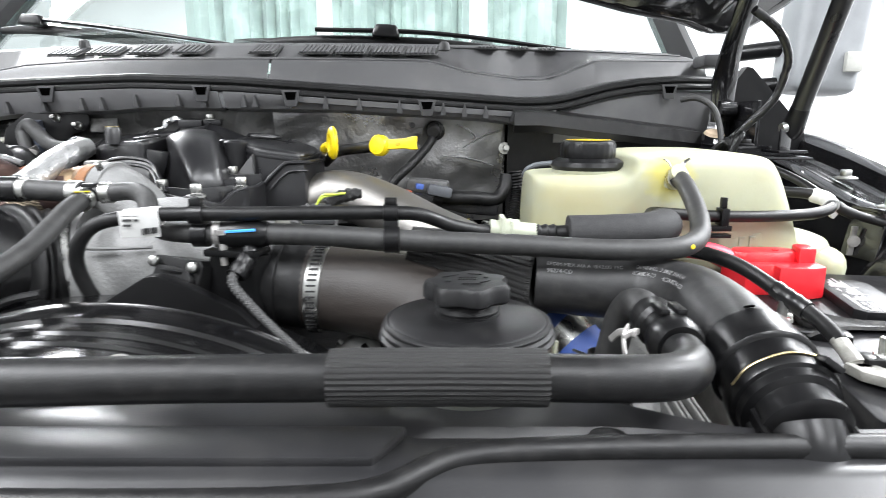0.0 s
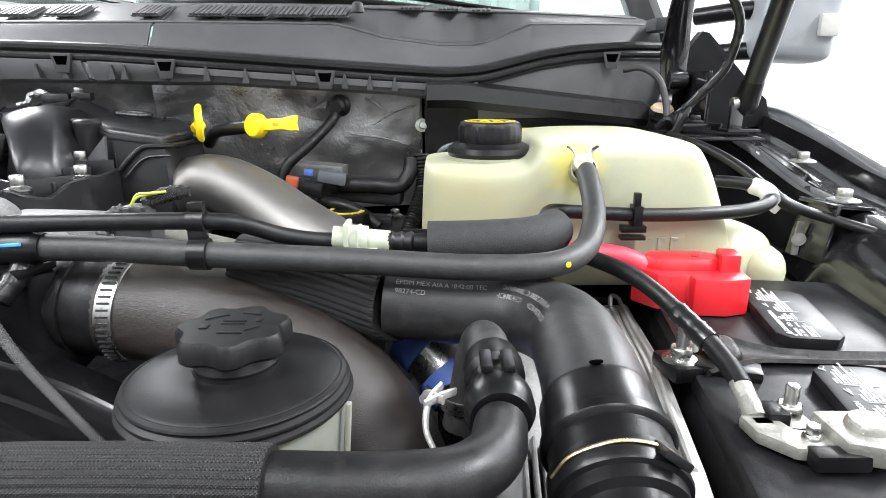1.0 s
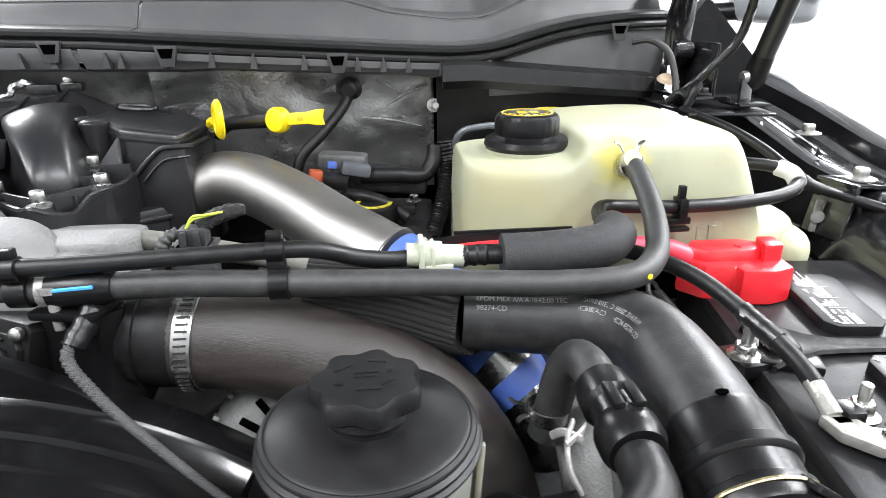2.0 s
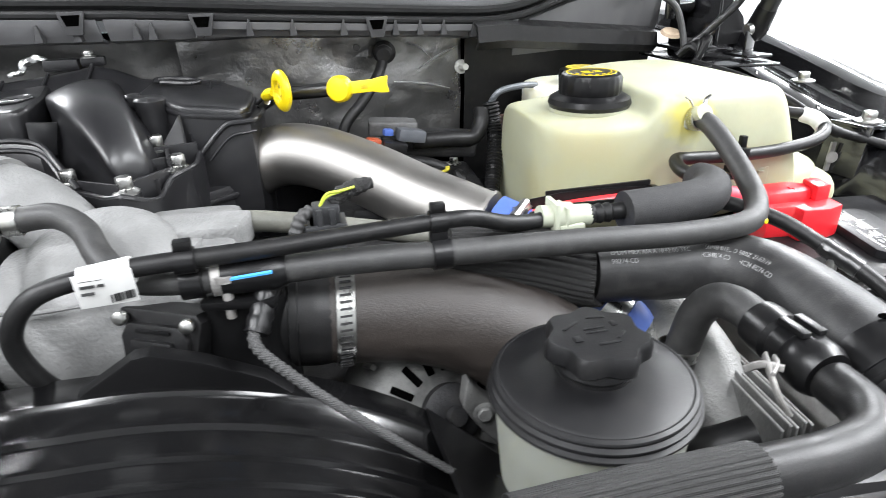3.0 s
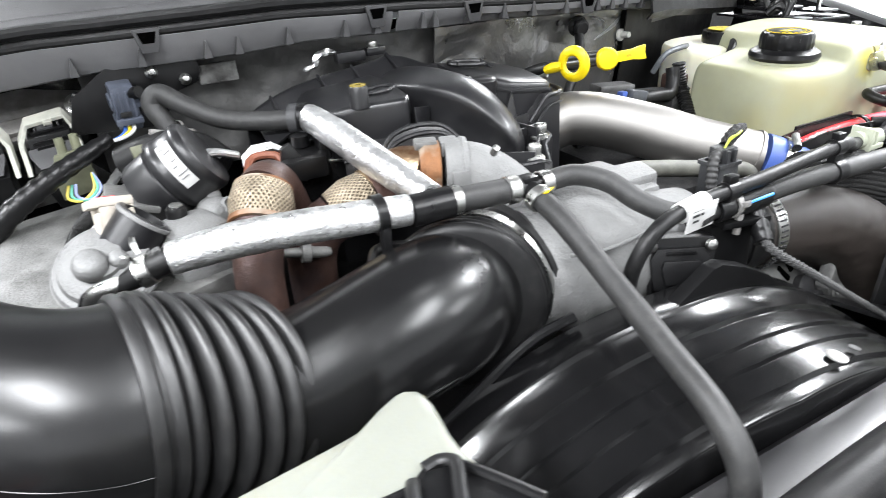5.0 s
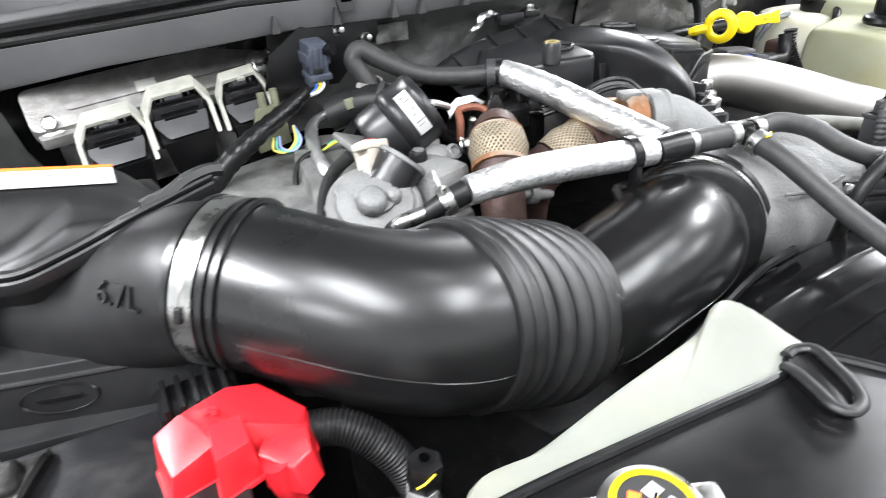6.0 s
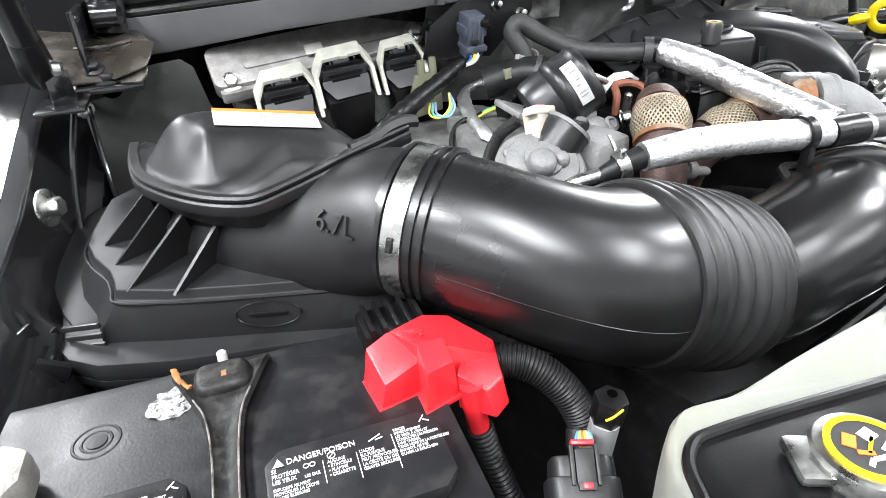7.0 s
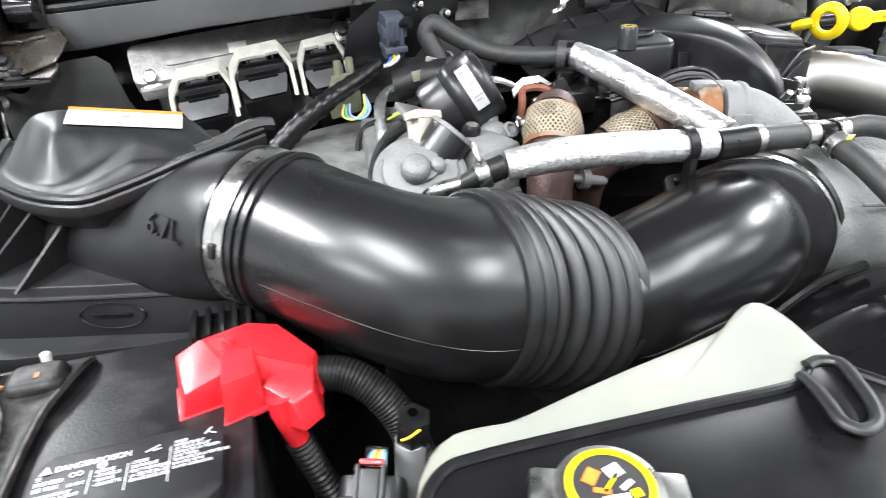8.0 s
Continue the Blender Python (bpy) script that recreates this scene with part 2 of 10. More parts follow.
def woven(name, dark, light, rough, metal, pitch, bump=0.6, ratio=1.0):
    """A diagonal weave in a tube's own metres."""
    mat = bpy.data.materials.new(name)
    mat.use_nodes = True
    N, L = mat.node_tree.nodes, mat.node_tree.links
    b = N["Principled BSDF"]
    tc = N.new("ShaderNodeTexCoord")
    sep = N.new("ShaderNodeSeparateXYZ")
    L.new(tc.outputs["UV"], sep.inputs[0])

    def op(kind, a, c=None):
        n = N.new("ShaderNodeMath")
        n.operation = kind
        for i, v in enumerate((a, c)):
            if v is None:
                continue
            if isinstance(v, (int, float)):
                n.inputs[i].default_value = v
            else:
                L.new(v, n.inputs[i])
        return n.outputs[0]

    k = 2 * math.pi / pitch
    v = op("MULTIPLY", sep.outputs[1], ratio)
    p = op("SINE", op("MULTIPLY", op("ADD", sep.outputs[0], v), k))
    q = op("SINE", op("MULTIPLY", op("SUBTRACT", sep.outputs[0], v), k))
    h = op("MAXIMUM", op("ABSOLUTE", p), op("ABSOLUTE", q))
    ramp = N.new("ShaderNodeValToRGB")
    ramp.color_ramp.elements[0].color, ramp.color_ramp.elements[1].color = (*dark, 1), (*light, 1)
    ramp.color_ramp.elements[0].position, ramp.color_ramp.elements[1].position = 0.45, 0.95
    nz = N.new("ShaderNodeTexNoise")
    nz.inputs["Scale"].default_value, nz.inputs["Detail"].default_value = 220, 4
    L.new(tc.outputs["Object"], nz.inputs["Vector"])
    hh = op("ADD", op("MULTIPLY", h, 0.8), op("MULTIPLY", nz.outputs["Fac"], 0.3))
    L.new(hh, ramp.inputs["Fac"])
    L.new(ramp.outputs["Color"], b.inputs["Base Color"])
    b.inputs["Roughness"].default_value, b.inputs["Metallic"].default_value = rough, metal
    bp = N.new("ShaderNodeBump")
    bp.inputs["Strength"].default_value, bp.inputs["Distance"].default_value = bump, 0.002
    L.new(hh, bp.inputs["Height"])
    L.new(bp.outputs["Normal"], b.inputs["Normal"])
    return mat


PLASTIC = surface("black_moulded_plastic", (0.005, 0.005, 0.0054), 0.31, 0, 0.15, 30, 0.08, 1400, 0.04, dust=0.03, spec=0.3)
# Greyer, dustier copy of the black plastic, lifted to offset the bonnet's shade.
NYLON = surface("shade_offset_nylon", (0.0115, 0.0115, 0.0127), 0.34, 0, 0.15, 30, 0.10, 1200, 0.05, dust=0.05, spec=0.52)
PLASTIC_MATT = surface("matt_black_moulding", (0.009, 0.009, 0.0095), 0.43, 0, 0.15, 20, 0.10, 1300, 0.05, dust=0.05, spec=0.42)
PLASTIC_SATIN = surface("satin_black_plastic", (0.0065, 0.0065, 0.0069), 0.29, 0, 0.2, 9, 0.04, 900, 0.03, spec=0.62, dust=0.02)
PLASTIC_GREY = surface("charcoal_plastic", (0.026, 0.027, 0.029), 0.46, 0, 0.2, 40, 0.25, 1100, 0.08, dust=0.1)
TRIM = surface("faded_grey_trim_plastic", (0.125, 0.125, 0.128), 0.52, 0, 0.14, 14, 0.2, 1100, 0.08, dust=0.15)
COWL = surface("weathered_charcoal_cowl", (0.043, 0.043, 0.0445), 0.5, 0, 0.16, 9, 0.2, 1100, 0.06, dust=0.14, spec=0.4)
RUBBER = surface("black_rubber", (0.007, 0.007, 0.0073), 0.42, 0, 0.2, 60, 0.15, 900, 0.1, dust=0.05, spec=0.28)
HOSE_GREY = surface("weathered_rubber_hose", (0.022, 0.022, 0.022), 0.55, 0, 0.22, 70, 0.2, 800, 0.08, dust=0.12)
FOAM = surface("foam_sleeve", (0.018, 0.018, 0.019), 0.7, 0, 0.2, 90, 0.5, 1500, 0.06, dust=0.08, spec=0.35)
GLOSS = surface("black_paint", (0.008, 0.008, 0.009), 0.16, 0, 0.2, 12, 0.03, 300, 0.05, coat=0.6, dust=0.05)
DARK = surface("grimy_dark_metal", (0.010, 0.010, 0.011), 0.6, 0.2, 0.45, 30, 0.5, 400, 0.15, dust=0.15)
STEEL = surface("zinc_steel", (0.45, 0.45, 0.435), 0.32, 1, 0.15, 80, 0.15, 700, 0.12)
BAND = surface("bright_band_steel", (0.47, 0.47, 0.455), 0.28, 1, 0.15, 60, 0.05, 500, 0.08)
STAINLESS = surface("brushed_stainless", (0.30, 0.288, 0.274), 0.44, 1, 0.05, 18, 0.12, 700, 0.03, stretch=(1, 1, 5), tint=(0.285, 0.262, 0.238), tint_at=0.62)
CAST = surface("cast_aluminium", (0.17, 0.171, 0.169), 0.6, 0.22, 0.16, 40, 0.8, 380, 0.1, dust=0.15)
CAST_DULL = surface("dull_cast_alloy", (0.19, 0.19, 0.185), 0.6, 0.5, 0.35, 35, 0.7, 420, 0.12, tint=(0.035, 0.033, 0.03), dust=0.2)
FOIL = surface("crinkled_foil_sleeve", (0.74, 0.74, 0.74), 0.38, 0.95, 0.06, 110, 0.5, 300, 0.1, tint=(0.6, 0.6, 0.6), tint_at=0.62, crinkle=(130, 0.0022))
HEATFOIL = surface("heat_shield_foil", (0.23, 0.228, 0.226), 0.33, 0.85, 0.14, 16, 0.7, 260, 0.10, crinkle=(8, 0.014))
CREAM = surface("translucent_cream_plastic", (0.345, 0.35, 0.245), 0.52, 0, 0.09, 14, 0.1, 500, 0.08, sss=0.5, tint=(0.355, 0.34, 0.205), tint_at=0.6, dust=0.06)
MILK = surface("milky_white_plastic", (0.212, 0.219, 0.192), 0.42, 0, 0.06, 9, 0.1, 500, 0.06, sss=0.5, tint=(0.235, 0.233, 0.185), tint_at=0.6)
RED = surface("red_plastic", (0.60, 0.016, 0.024), 0.33, 0, 0.1, 30, 0.1, 700, 0.06, tint=(0.78, 0.045, 0.045), tint_at=0.7, spec=0.6)
YELLOW = surface("yellow_plastic", (0.72, 0.54, 0.003), 0.4, 0, 0.08, 50, 0.1, 700, 0.06)
BROWN = surface("brown_silicone", (0.0205, 0.0165, 0.0142), 0.46, 0, 0.35, 22, 0.3, 700, 0.1, stretch=(0.3, 4, 4))
RUST = surface("rusty_pipe", (0.075, 0.042, 0.034), 0.55, 0.5, 0.35, 40, 0.5, 400, 0.12, tint=(0.05, 0.035, 0.035), tint_at=0.55)
ORANGE_RUST = surface("orange_rust", (0.19, 0.085, 0.035), 0.6, 0.4, 0.35, 60, 0.5, 400, 0.12, tint=(0.28, 0.24, 0.19), tint_at=0.58)
BLUE = surface("blue_silicone", (0.05, 0.10, 0.34), 0.5, 0, 0.15, 40, 0.15, 700, 0.08)
PALE_GREEN = surface("pale_green_plastic", (0.36, 0.38, 0.30), 0.4, 0, 0.08, 60, 0.05, 700, 0.06)
WHITE_PLASTIC = surface("off_white_plastic", (0.42, 0.42, 0.39), 0.42, 0, 0.08, 60, 0.1, 700, 0.06, dust=0.1)
PAPER = surface("white_sticker", (0.50, 0.50, 0.49), 0.5, 0, 0.06, 60, 0.05, 700, 0.06)
# Black laid on discs and plates as the shade inside holes and slots.
HOLE = surface("painted_hole_shadow", (0.001, 0.001, 0.001), 1.0, 0, 0.1, 60, 0, 700, 0.0, spec=0.0)
# Print black, also painted where slots and gaps hold only shade.
INK_AND_SHADE = surface("black_ink_and_slot_shade", (0.02, 0.02, 0.02), 0.5, 0, 0.1, 60, 0, 700, 0.06)
WHITE_INK = surface("white_print", (0.56, 0.56, 0.56), 0.5, 0, 0.12, 200, 0, 700, 0.06)
GREY_INK = surface("faded_grey_print", (0.23, 0.23, 0.23), 0.6, 0, 0.3, 300, 0, 700, 0.06)
ORANGE_INK = surface("orange_print", (0.75, 0.17, 0.02), 0.5, 0, 0.08, 60, 0, 700, 0.06)
GALV = surface("pale_galvanised_sheet", (0.29, 0.282, 0.272), 0.5, 0.45, 0.28, 60, 0.7, 300, 0.1, dust=0.3, tint=(0.21, 0.2, 0.19), tint_at=0.55)
BATTERY_CASE = surface("battery_case_plastic", (0.009, 0.009, 0.010), 0.42, 0, 0.25, 25, 0.12, 600, 0.1, dust=0.12, spec=0.28)
LEAD = surface("lead_terminal", (0.30, 0.295, 0.27), 0.45, 0.6, 0.2, 80, 0.5, 400, 0.12, tint=(0.42, 0.41, 0.38), tint_at=0.58)
FLEXWEAVE = woven("braided_steel_flex", (0.055, 0.042, 0.03), (0.33, 0.275, 0.20), 0.42, 0.7, 0.0078, 0.9, 0.8)
FOILWEAVE = surface("aluminised_sleeve", (0.70, 0.70, 0.70), 0.36, 0.93, 0.14, 260, 0.6, 420, 0.12, tint=(0.42, 0.42, 0.42), tint_at=0.6, crinkle=(380, 0.0012))
LOOMWEAVE = woven("grey_wire_loom_weave", (0.003, 0.003, 0.003), (0.048, 0.048, 0.048), 0.6, 0, 0.004, 0.6)
SLEEVEWEAVE = woven("black_textile_weave", (0.002, 0.002, 0.002), (0.0085, 0.0082, 0.0082), 0.55, 0, 0.0030, 0.8)
WALL_WHITE = surface("white_wall_panel", (0.82, 0.83, 0.83), 0.5, 0, 0.04, 1.5, 0.05, 60, 0.06)
WALL_PALE = surface("pale_wall_panel", (0.6, 0.605, 0.61), 0.5, 0, 0.04, 1.5, 0.05, 60, 0.06)
FLOOR_GREY = surface("sealed_concrete", (0.17, 0.17, 0.167), 0.35, 0, 0.15, 2.0, 0.1, 40, 0.1)
SHROUD = surface("polished_black_shroud", (0.004, 0.004, 0.0043), 0.2, 0, 0.2, 14, 0.04, 700, 0.05, dust=0.02, spec=0.45)
LID = surface("matt_reservoir_lid", (0.0055, 0.0055, 0.006), 0.42, 0, 0.15, 25, 0.12, 1300, 0.06, dust=0.04, spec=0.28)
# Base raised to stand for bright reflections on the radiator cover.
COVER = surface("reflection_lifted_black", (0.0125, 0.0125, 0.0135), 0.36, 0, 0.25, 7, 0.08, 700, 0.08, dust=0.1, spec=0.5)
# Dimmed black: stands for dark reflections and shade on panels, bridge and fin.
DULL_BLACK = surface("shade_dimmed_black", (0.004, 0.004, 0.0043), 0.5, 0, 0.25, 14, 0.1, 500, 0.1, spec=0.12)
# Less specular than the upper cover, in place of fender and bonnet shade.
AIRBOX = surface("shade_dulled_polypropylene", (0.0105, 0.0105, 0.0112), 0.5, 0, 0.15, 20, 0.08, 1300, 0.05, dust=0.04, spec=0.2)
BELLOWS = surface("dusty_grey_black_rubber", (0.0085, 0.0085, 0.0088), 0.42, 0, 0.15, 40, 0.1, 900, 0.06, dust=0.05, spec=0.55)
HOSE_BLACK = surface("weathered_black_hose", (0.0155, 0.0155, 0.016), 0.46, 0, 0.2, 45, 0.14, 800, 0.08, dust=0.12, spec=0.5)
PALE_ALLOY = surface("pale_oxidised_alloy", (0.44, 0.435, 0.42), 0.55, 0.35, 0.2, 60, 0.5, 350, 0.1, dust=0.2, tint=(0.34, 0.33, 0.315), tint_at=0.58, stretch=(4, 0.5, 1))
ELBOW = surface("smooth_black_elbow", (0.0048, 0.0048, 0.0051), 0.25, 0, 0.2, 9, 0.04, 900, 0.04, spec=0.42, dust=0.02)
BRASS = surface("brass_clip", (0.55, 0.45, 0.25), 0.35, 0.9, 0.15, 90, 0.1, 700, 0.1)

GLASS = bpy.data.materials.new("windscreen_glass")
GLASS.use_nodes = True
_g = GLASS.node_tree.nodes["Principled BSDF"]
_g.inputs["Base Color"].default_value = (0.86, 0.95, 0.93, 1)
_g.inputs["Roughness"].default_value = 0.02
_g.inputs["Transmission Weight"].default_value = 1.0
_g.inputs["IOR"].default_value = 1.45

# ---------------------------------------------------------------- the room
def corrugated(x0, x1, y, z0, z1, pitch, depth):
    """Upright ribs of sheet metal along x."""
    xs, k = [], x0
    while k < x1:
        xs += [(k, 0), (k + pitch * 0.4, 0), (k + pitch * 0.5, 1), (k + pitch * 0.9, 1)]
        k += pitch
    bm = bmesh.new()
    rows = [[bm.verts.new((x, y + d * depth, z)) for x, d in xs] for z in (z0, z1)]
    for i in range(len(xs) - 1):
        bm.faces.new((rows[0][i], rows[0][i + 1], rows[1][i + 1], rows[1][i]))
    return bm


setting("floor", box((13, 14, 0.1), (-0.2, 2.0, -0.05), 0), FLOOR_GREY, "pale sealed concrete showroom floor", "floor")
setting("ceiling", box((13, 14, 0.1), (-0.2, 2.0, 3.55), 0), WALL_WHITE, "plain white showroom ceiling with lamps", "ceiling")
setting("wall_south", join(box((13, 0.1, 3.5), (-0.2, -5.0, 1.75), 0), corrugated(-6.5, 6.1, -4.94, 0, 3.5, 0.3, 0.04)), WALL_PALE,
        "pale grey ribbed metal wall before the truck", "wall", smooth=False)
setting("wall_north", box((13, 0.1, 3.5), (-0.2, 9.0, 1.75), 0), WALL_WHITE, "plain white wall behind the truck", "wall")
setting("wall_west", box((0.1, 13.9, 3.5), (-6.7, 2.0, 1.75), 0), WALL_WHITE, "plain white side wall", "wall")
setting("wall_east", box((0.1, 13.9, 3.5), (6.3, 2.0, 1.75), 0), WALL_WHITE, "bright white side wall beyond the mirror", "wall")
for lx, ly, watts in LAMPS:
    fix = thing("ceiling_light", "unseen white rectangular ceiling light fixture", "light", (lx, ly, 3.5), "ceiling lights")
    bm = box((0.62, 1.57, 0.05), (lx, ly, 3.472), 0.004)
    part("housing", bm, WHITE_PLASTIC, fix)

# ---------------------------------------------------------------- bodywork round the engine bay
def cowl_y(x):
    return 0.835 + 0.33 * (x + 0.27) ** 2


SEAL_X = [-1.0, -0.9, -0.65, -0.42, -0.28, -0.07, 0.05, 0.12, 0.17, 0.21, 0.25, 0.3, 0.37, 0.46]
SEAL_Z = [1.470, 1.478, 1.502, 1.508, 1.503, 1.489, 1.481, 1.477, 1.480, 1.490, 1.500, 1.508, 1.514, 1.515]
LOW_X = [-1.0, -0.9, -0.78, -0.6, -0.47, -0.40, -0.15, 0.06, 0.13, 0.29, 0.43]
LOW_Z = [1.415, 1.424, 1.443, 1.461, 1.464, 1.469, 1.465, 1.453, 1.444, 1.432, 1.425]
EDGE_X = [-1.0, -0.75, -0.65, -0.5, -0.02, 0.04, 0.12, 0.17, 0.245, 0.46]
EDGE_Z = [1.51, 1.522, 1.535, 1.541, 1.539, 1.523, 1.514, 1.516, 1.546, 1.552]


def seal_z(x):
    return float(np.interp(x, SEAL_X, SEAL_Z))


def low_z(x):
    return float(np.interp(x, LOW_X, LOW_Z))


def edge_z(x):
    return float(np.interp(x, EDGE_X, EDGE_Z))


def sweep_x(x0, x1, n, profile, t=0.003):
    """A sheet whose section at each x is profile(x): a list of (y, z)."""
    rings = [[(x, y, z) for y, z in profile(x)] for x in np.linspace(x0, x1, n)]
    return thick(loft(rings, False, False), t)


truck = thing("pickup_truck_body", "black pickup truck body with its bonnet raised", "truck", (-0.25, 1.2, 0.0))


def trim_profile(x):
    y, zl, zs = cowl_y(x), low_z(x), seal_z(x) - 0.010
    return [(y + 0.035, zl - 0.004), (y + 0.016, zl), (y + 0.012, zl + 0.006), (y + 0.006, zs - 0.012), (y + 0.004, zs - 0.005), (y + 0.012, zs), (y + 0.03, zs + 0.002)]


def face_profile(x):
    y, zs, ze = cowl_y(x), seal_z(x), edge_z(x)
    k = min(1.0, max(0.0, (1.545 - ze) / 0.03))
    return [(y + 0.02, zs - 0.006), (y + 0.034, zs + 0.004), (y + 0.070, zs + 0.009), (y + 0.088 - 0.004 * k, ze - 0.004), (y + 0.096, ze),
            (y + 0.110 + 0.05 * k, ze + 0.003 + 0.006 * k), (y + 0.168 + 0.01 * k, 1.567), (y + 0.2, 1.572), (y + 0.27, 1.584), (y + 0.31, 1.586), (y + 0.36, 1.56)]


part("firewall_trim", sweep_x(-0.98, -0.305, 40, trim_profile), TRIM, truck, "charcoal plastic firewall trim with moulded tabs")
part("firewall_trim", sweep_x(-0.298, 0.165, 40, trim_profile), TRIM, truck, "charcoal plastic firewall trim with moulded tabs")
part("cowl_panel", sweep_x(-1.0, -0.256, 50, face_profile), COWL, truck, "charcoal plastic cowl panel with air slots")
part("cowl_panel", sweep_x(-0.252, 0.455, 60, face_profile), COWL, truck, "charcoal plastic cowl panel with air slots")


def corner_profile(x):
    y, zs = cowl_y(x), seal_z(x) - 0.010
    return [(y + 0.03, 1.418), (y + 0.018, 1.45), (y + 0.012, zs - 0.01), (y + 0.03, zs)]


part("corner_trim", sweep_x(0.167, 0.44, 30, corner_profile), TRIM, truck, "plain charcoal plastic corner panel")


def flap_profile(x):
    y = cowl_y(x)
    z = 1.462 - 0.11 * max(0.0, x - 0.14)
    return [(y - 0.01, z - 0.028), (y - 0.02, z - 0.018), (y - 0.016, z), (y + 0.012, z + 0.006)]


part("rubber_flap", sweep_x(0.1, 0.41, 24, flap_profile), RUBBER, truck, "soft black rubber flap under the cowl")
xs = np.linspace(-0.99, 0.45, 60)
part("weather_seal", tube([(x, cowl_y(x) + 0.018, seal_z(x)) for x in xs], 0.0065, 10, 2), RUBBER, truck, "black rubber bonnet seal")
part("weather_seal", tube([(x, cowl_y(x) + 0.008, seal_z(x) - 0.011) for x in xs], 0.005, 10, 2), RUBBER, truck, "black rubber bonnet seal")
for x in (-0.42, -0.36, -0.325, -0.27, -0.255, -0.21, -0.16, -0.115, -0.06, 0.0, 0.03, 0.06, 0.1, 0.14, -0.5, -0.56, -0.47, -0.62):
    y, z = cowl_y(x), low_z(x)
    part("rib", prism([(-0.004, 0), (0.0045, 0), (0.0012, 0.017), (-0.0004, 0.017)], -0.008, 0.003, 0.0005,
                      Matrix.Translation((x, y + 0.004, z + 0.001)) @ pose(0, 0, 0, 90, 0, 0), 1), COWL, truck)
for x in (-0.325, -0.205, -0.022, 0.35, -0.55):
    y, z = cowl_y(x), seal_z(x) - 0.016
    m = Matrix.Translation((x, y + 0.003, z)) @ pose(0, 0, 0, 90, 0, 0)
    part("clip", prism([(-0.0125, 0.009), (0.0125, 0.009), (0.0075, -0.013), (-0.0075, -0.013)], 0, 0.005, 0.001, m), COWL, truck)
    part("clip_slot", prism([(-0.0085, 0.006), (0.0085, 0.006), (0.0055, -0.004), (-0.0055, -0.004)], 0.0048, 0.0056, 0.0002, m, 1), HOLE, truck)
def on_face(x, k, up=0.0):
    y, z = face_profile(x)[k]
    return (x, y, z + up)


part("cowl_edge", tube([on_face(x, 4) for x in np.linspace(-0.98, 0.45, 70)], 0.0022, 8, 1), COWL, truck, "crisp moulded edge of the cowl")
part("recess_edge", tube([on_face(x, 6, 0.001) for x in np.linspace(-0.02, 0.44, 40)], 0.002, 8, 1), COWL, truck, "crisp moulded edge of the recess")
# air slots in the cowl's top
for gx, w, n in ((-0.60, 0.05, 6), (-0.53, 0.05, 6), (-0.46, 0.05, 6), (-0.39, 0.05, 6), (-0.275, 0.04, 6), (-0.195, 0.05, 7), (-0.14, 0.05, 7), (-0.085, 0.05, 7), (-0.033, 0.05, 7), (0.075, 0.035, 5), (0.13, 0.035, 5), (0.18, 0.035, 4)):
    y0 = cowl_y(gx) + (0.118 if gx < 0.05 else 0.165)
    m = Matrix.Translation((gx, y0 + 0.022, 1.5575 if gx < 0.05 else 1.570)) @ pose(0, 0, 0, 22 if gx < 0.05 else 10, 0, 0)
    part("vent_grille", join(*[prism([(-w / 2 + 0.001 + (i / n) * (w - 0.004), -0.02), (-w / 2 + 0.0055 + (i / n) * (w - 0.004), -0.02),
                                              (-w / 2 + 0.0085 + (i / n) * (w - 0.004), 0.02), (-w / 2 + 0.004 + (i / n) * (w - 0.004), 0.02)], -0.001, 0.004, 0.0004, m, 1) for i in range(n)]),
                  COWL, truck, "slatted air inlet")
    # flat black sheet stands for the shade between the slats
    part("vent_shade_sheet", prism([(-w / 2 - 0.001, -0.022), (w / 2 - 0.001, -0.022), (w / 2 + 0.004, 0.022), (-w / 2 + 0.003, 0.022)], 0.0, 0.0015, 0.0003, m, 1), INK_AND_SHADE, truck, "black sheet painted for the shade under the slats")
for x, y, z in ((0.002, 0.990, 1.558), (-0.585, 1.03, 1.566)):
    part("washer_jet", lathe([(0.009, 0), (0.009, 0.004), (0.0075, 0.0115), (0.004, 0.014), (0, 0.0145)], (x, y, z), (0, 0, 1), 16), HOSE_GREY, truck, "small round washer nozzle")
# panel steps beside the recess
part("cowl_end_cap", box((0.05, 0.05, 0.02), (0.455, 1.06, 1.548), 0.006), COWL, truck, "dusty end cap of the cowl")
part("seal_mud", lathe([(0.016, 0), (0.013, 0.004), (0.005, 0.006), (0, 0.006)], (0.425, 0.96, 1.43), (0, -0.4, 1), 14), surface("dried_mud", (0.4, 0.31, 0.22), 0.8, 0, 0.25, 60, 0.5, 300), truck, "patch of dried tan sealant")

# firewall and its foil blanket
part("firewall", sweep_x(-1.02, 0.5, 40, lambda x: [(cowl_y(x) + 0.14, 0.75), (cowl_y(x) + 0.12, 1.2), (cowl_y(x) + 0.1, 1.47)]), GLOSS, truck, "black painted firewall")


def blanket(x0, x1, n, z0, z1, off, seedv, amp, rows=14):
    rings = []
    for x in np.linspace(x0, x1, n):
        ring = []
        for k in range(rows):
            z = z0 + (z1 - z0) * k / (rows - 1)
            w = noise.noise(V(x * 16 + seedv, z * 22, 0)) * amp + abs(noise.noise(V(x * 34, z * 40 + seedv, 3))) * amp * 0.7
            ring.append((x, cowl_y(x) + off + w + 0.02 * (1 - k / (rows - 1)), z))
        rings.append(ring)
    return thick(loft(rings, False, False), 0.002)


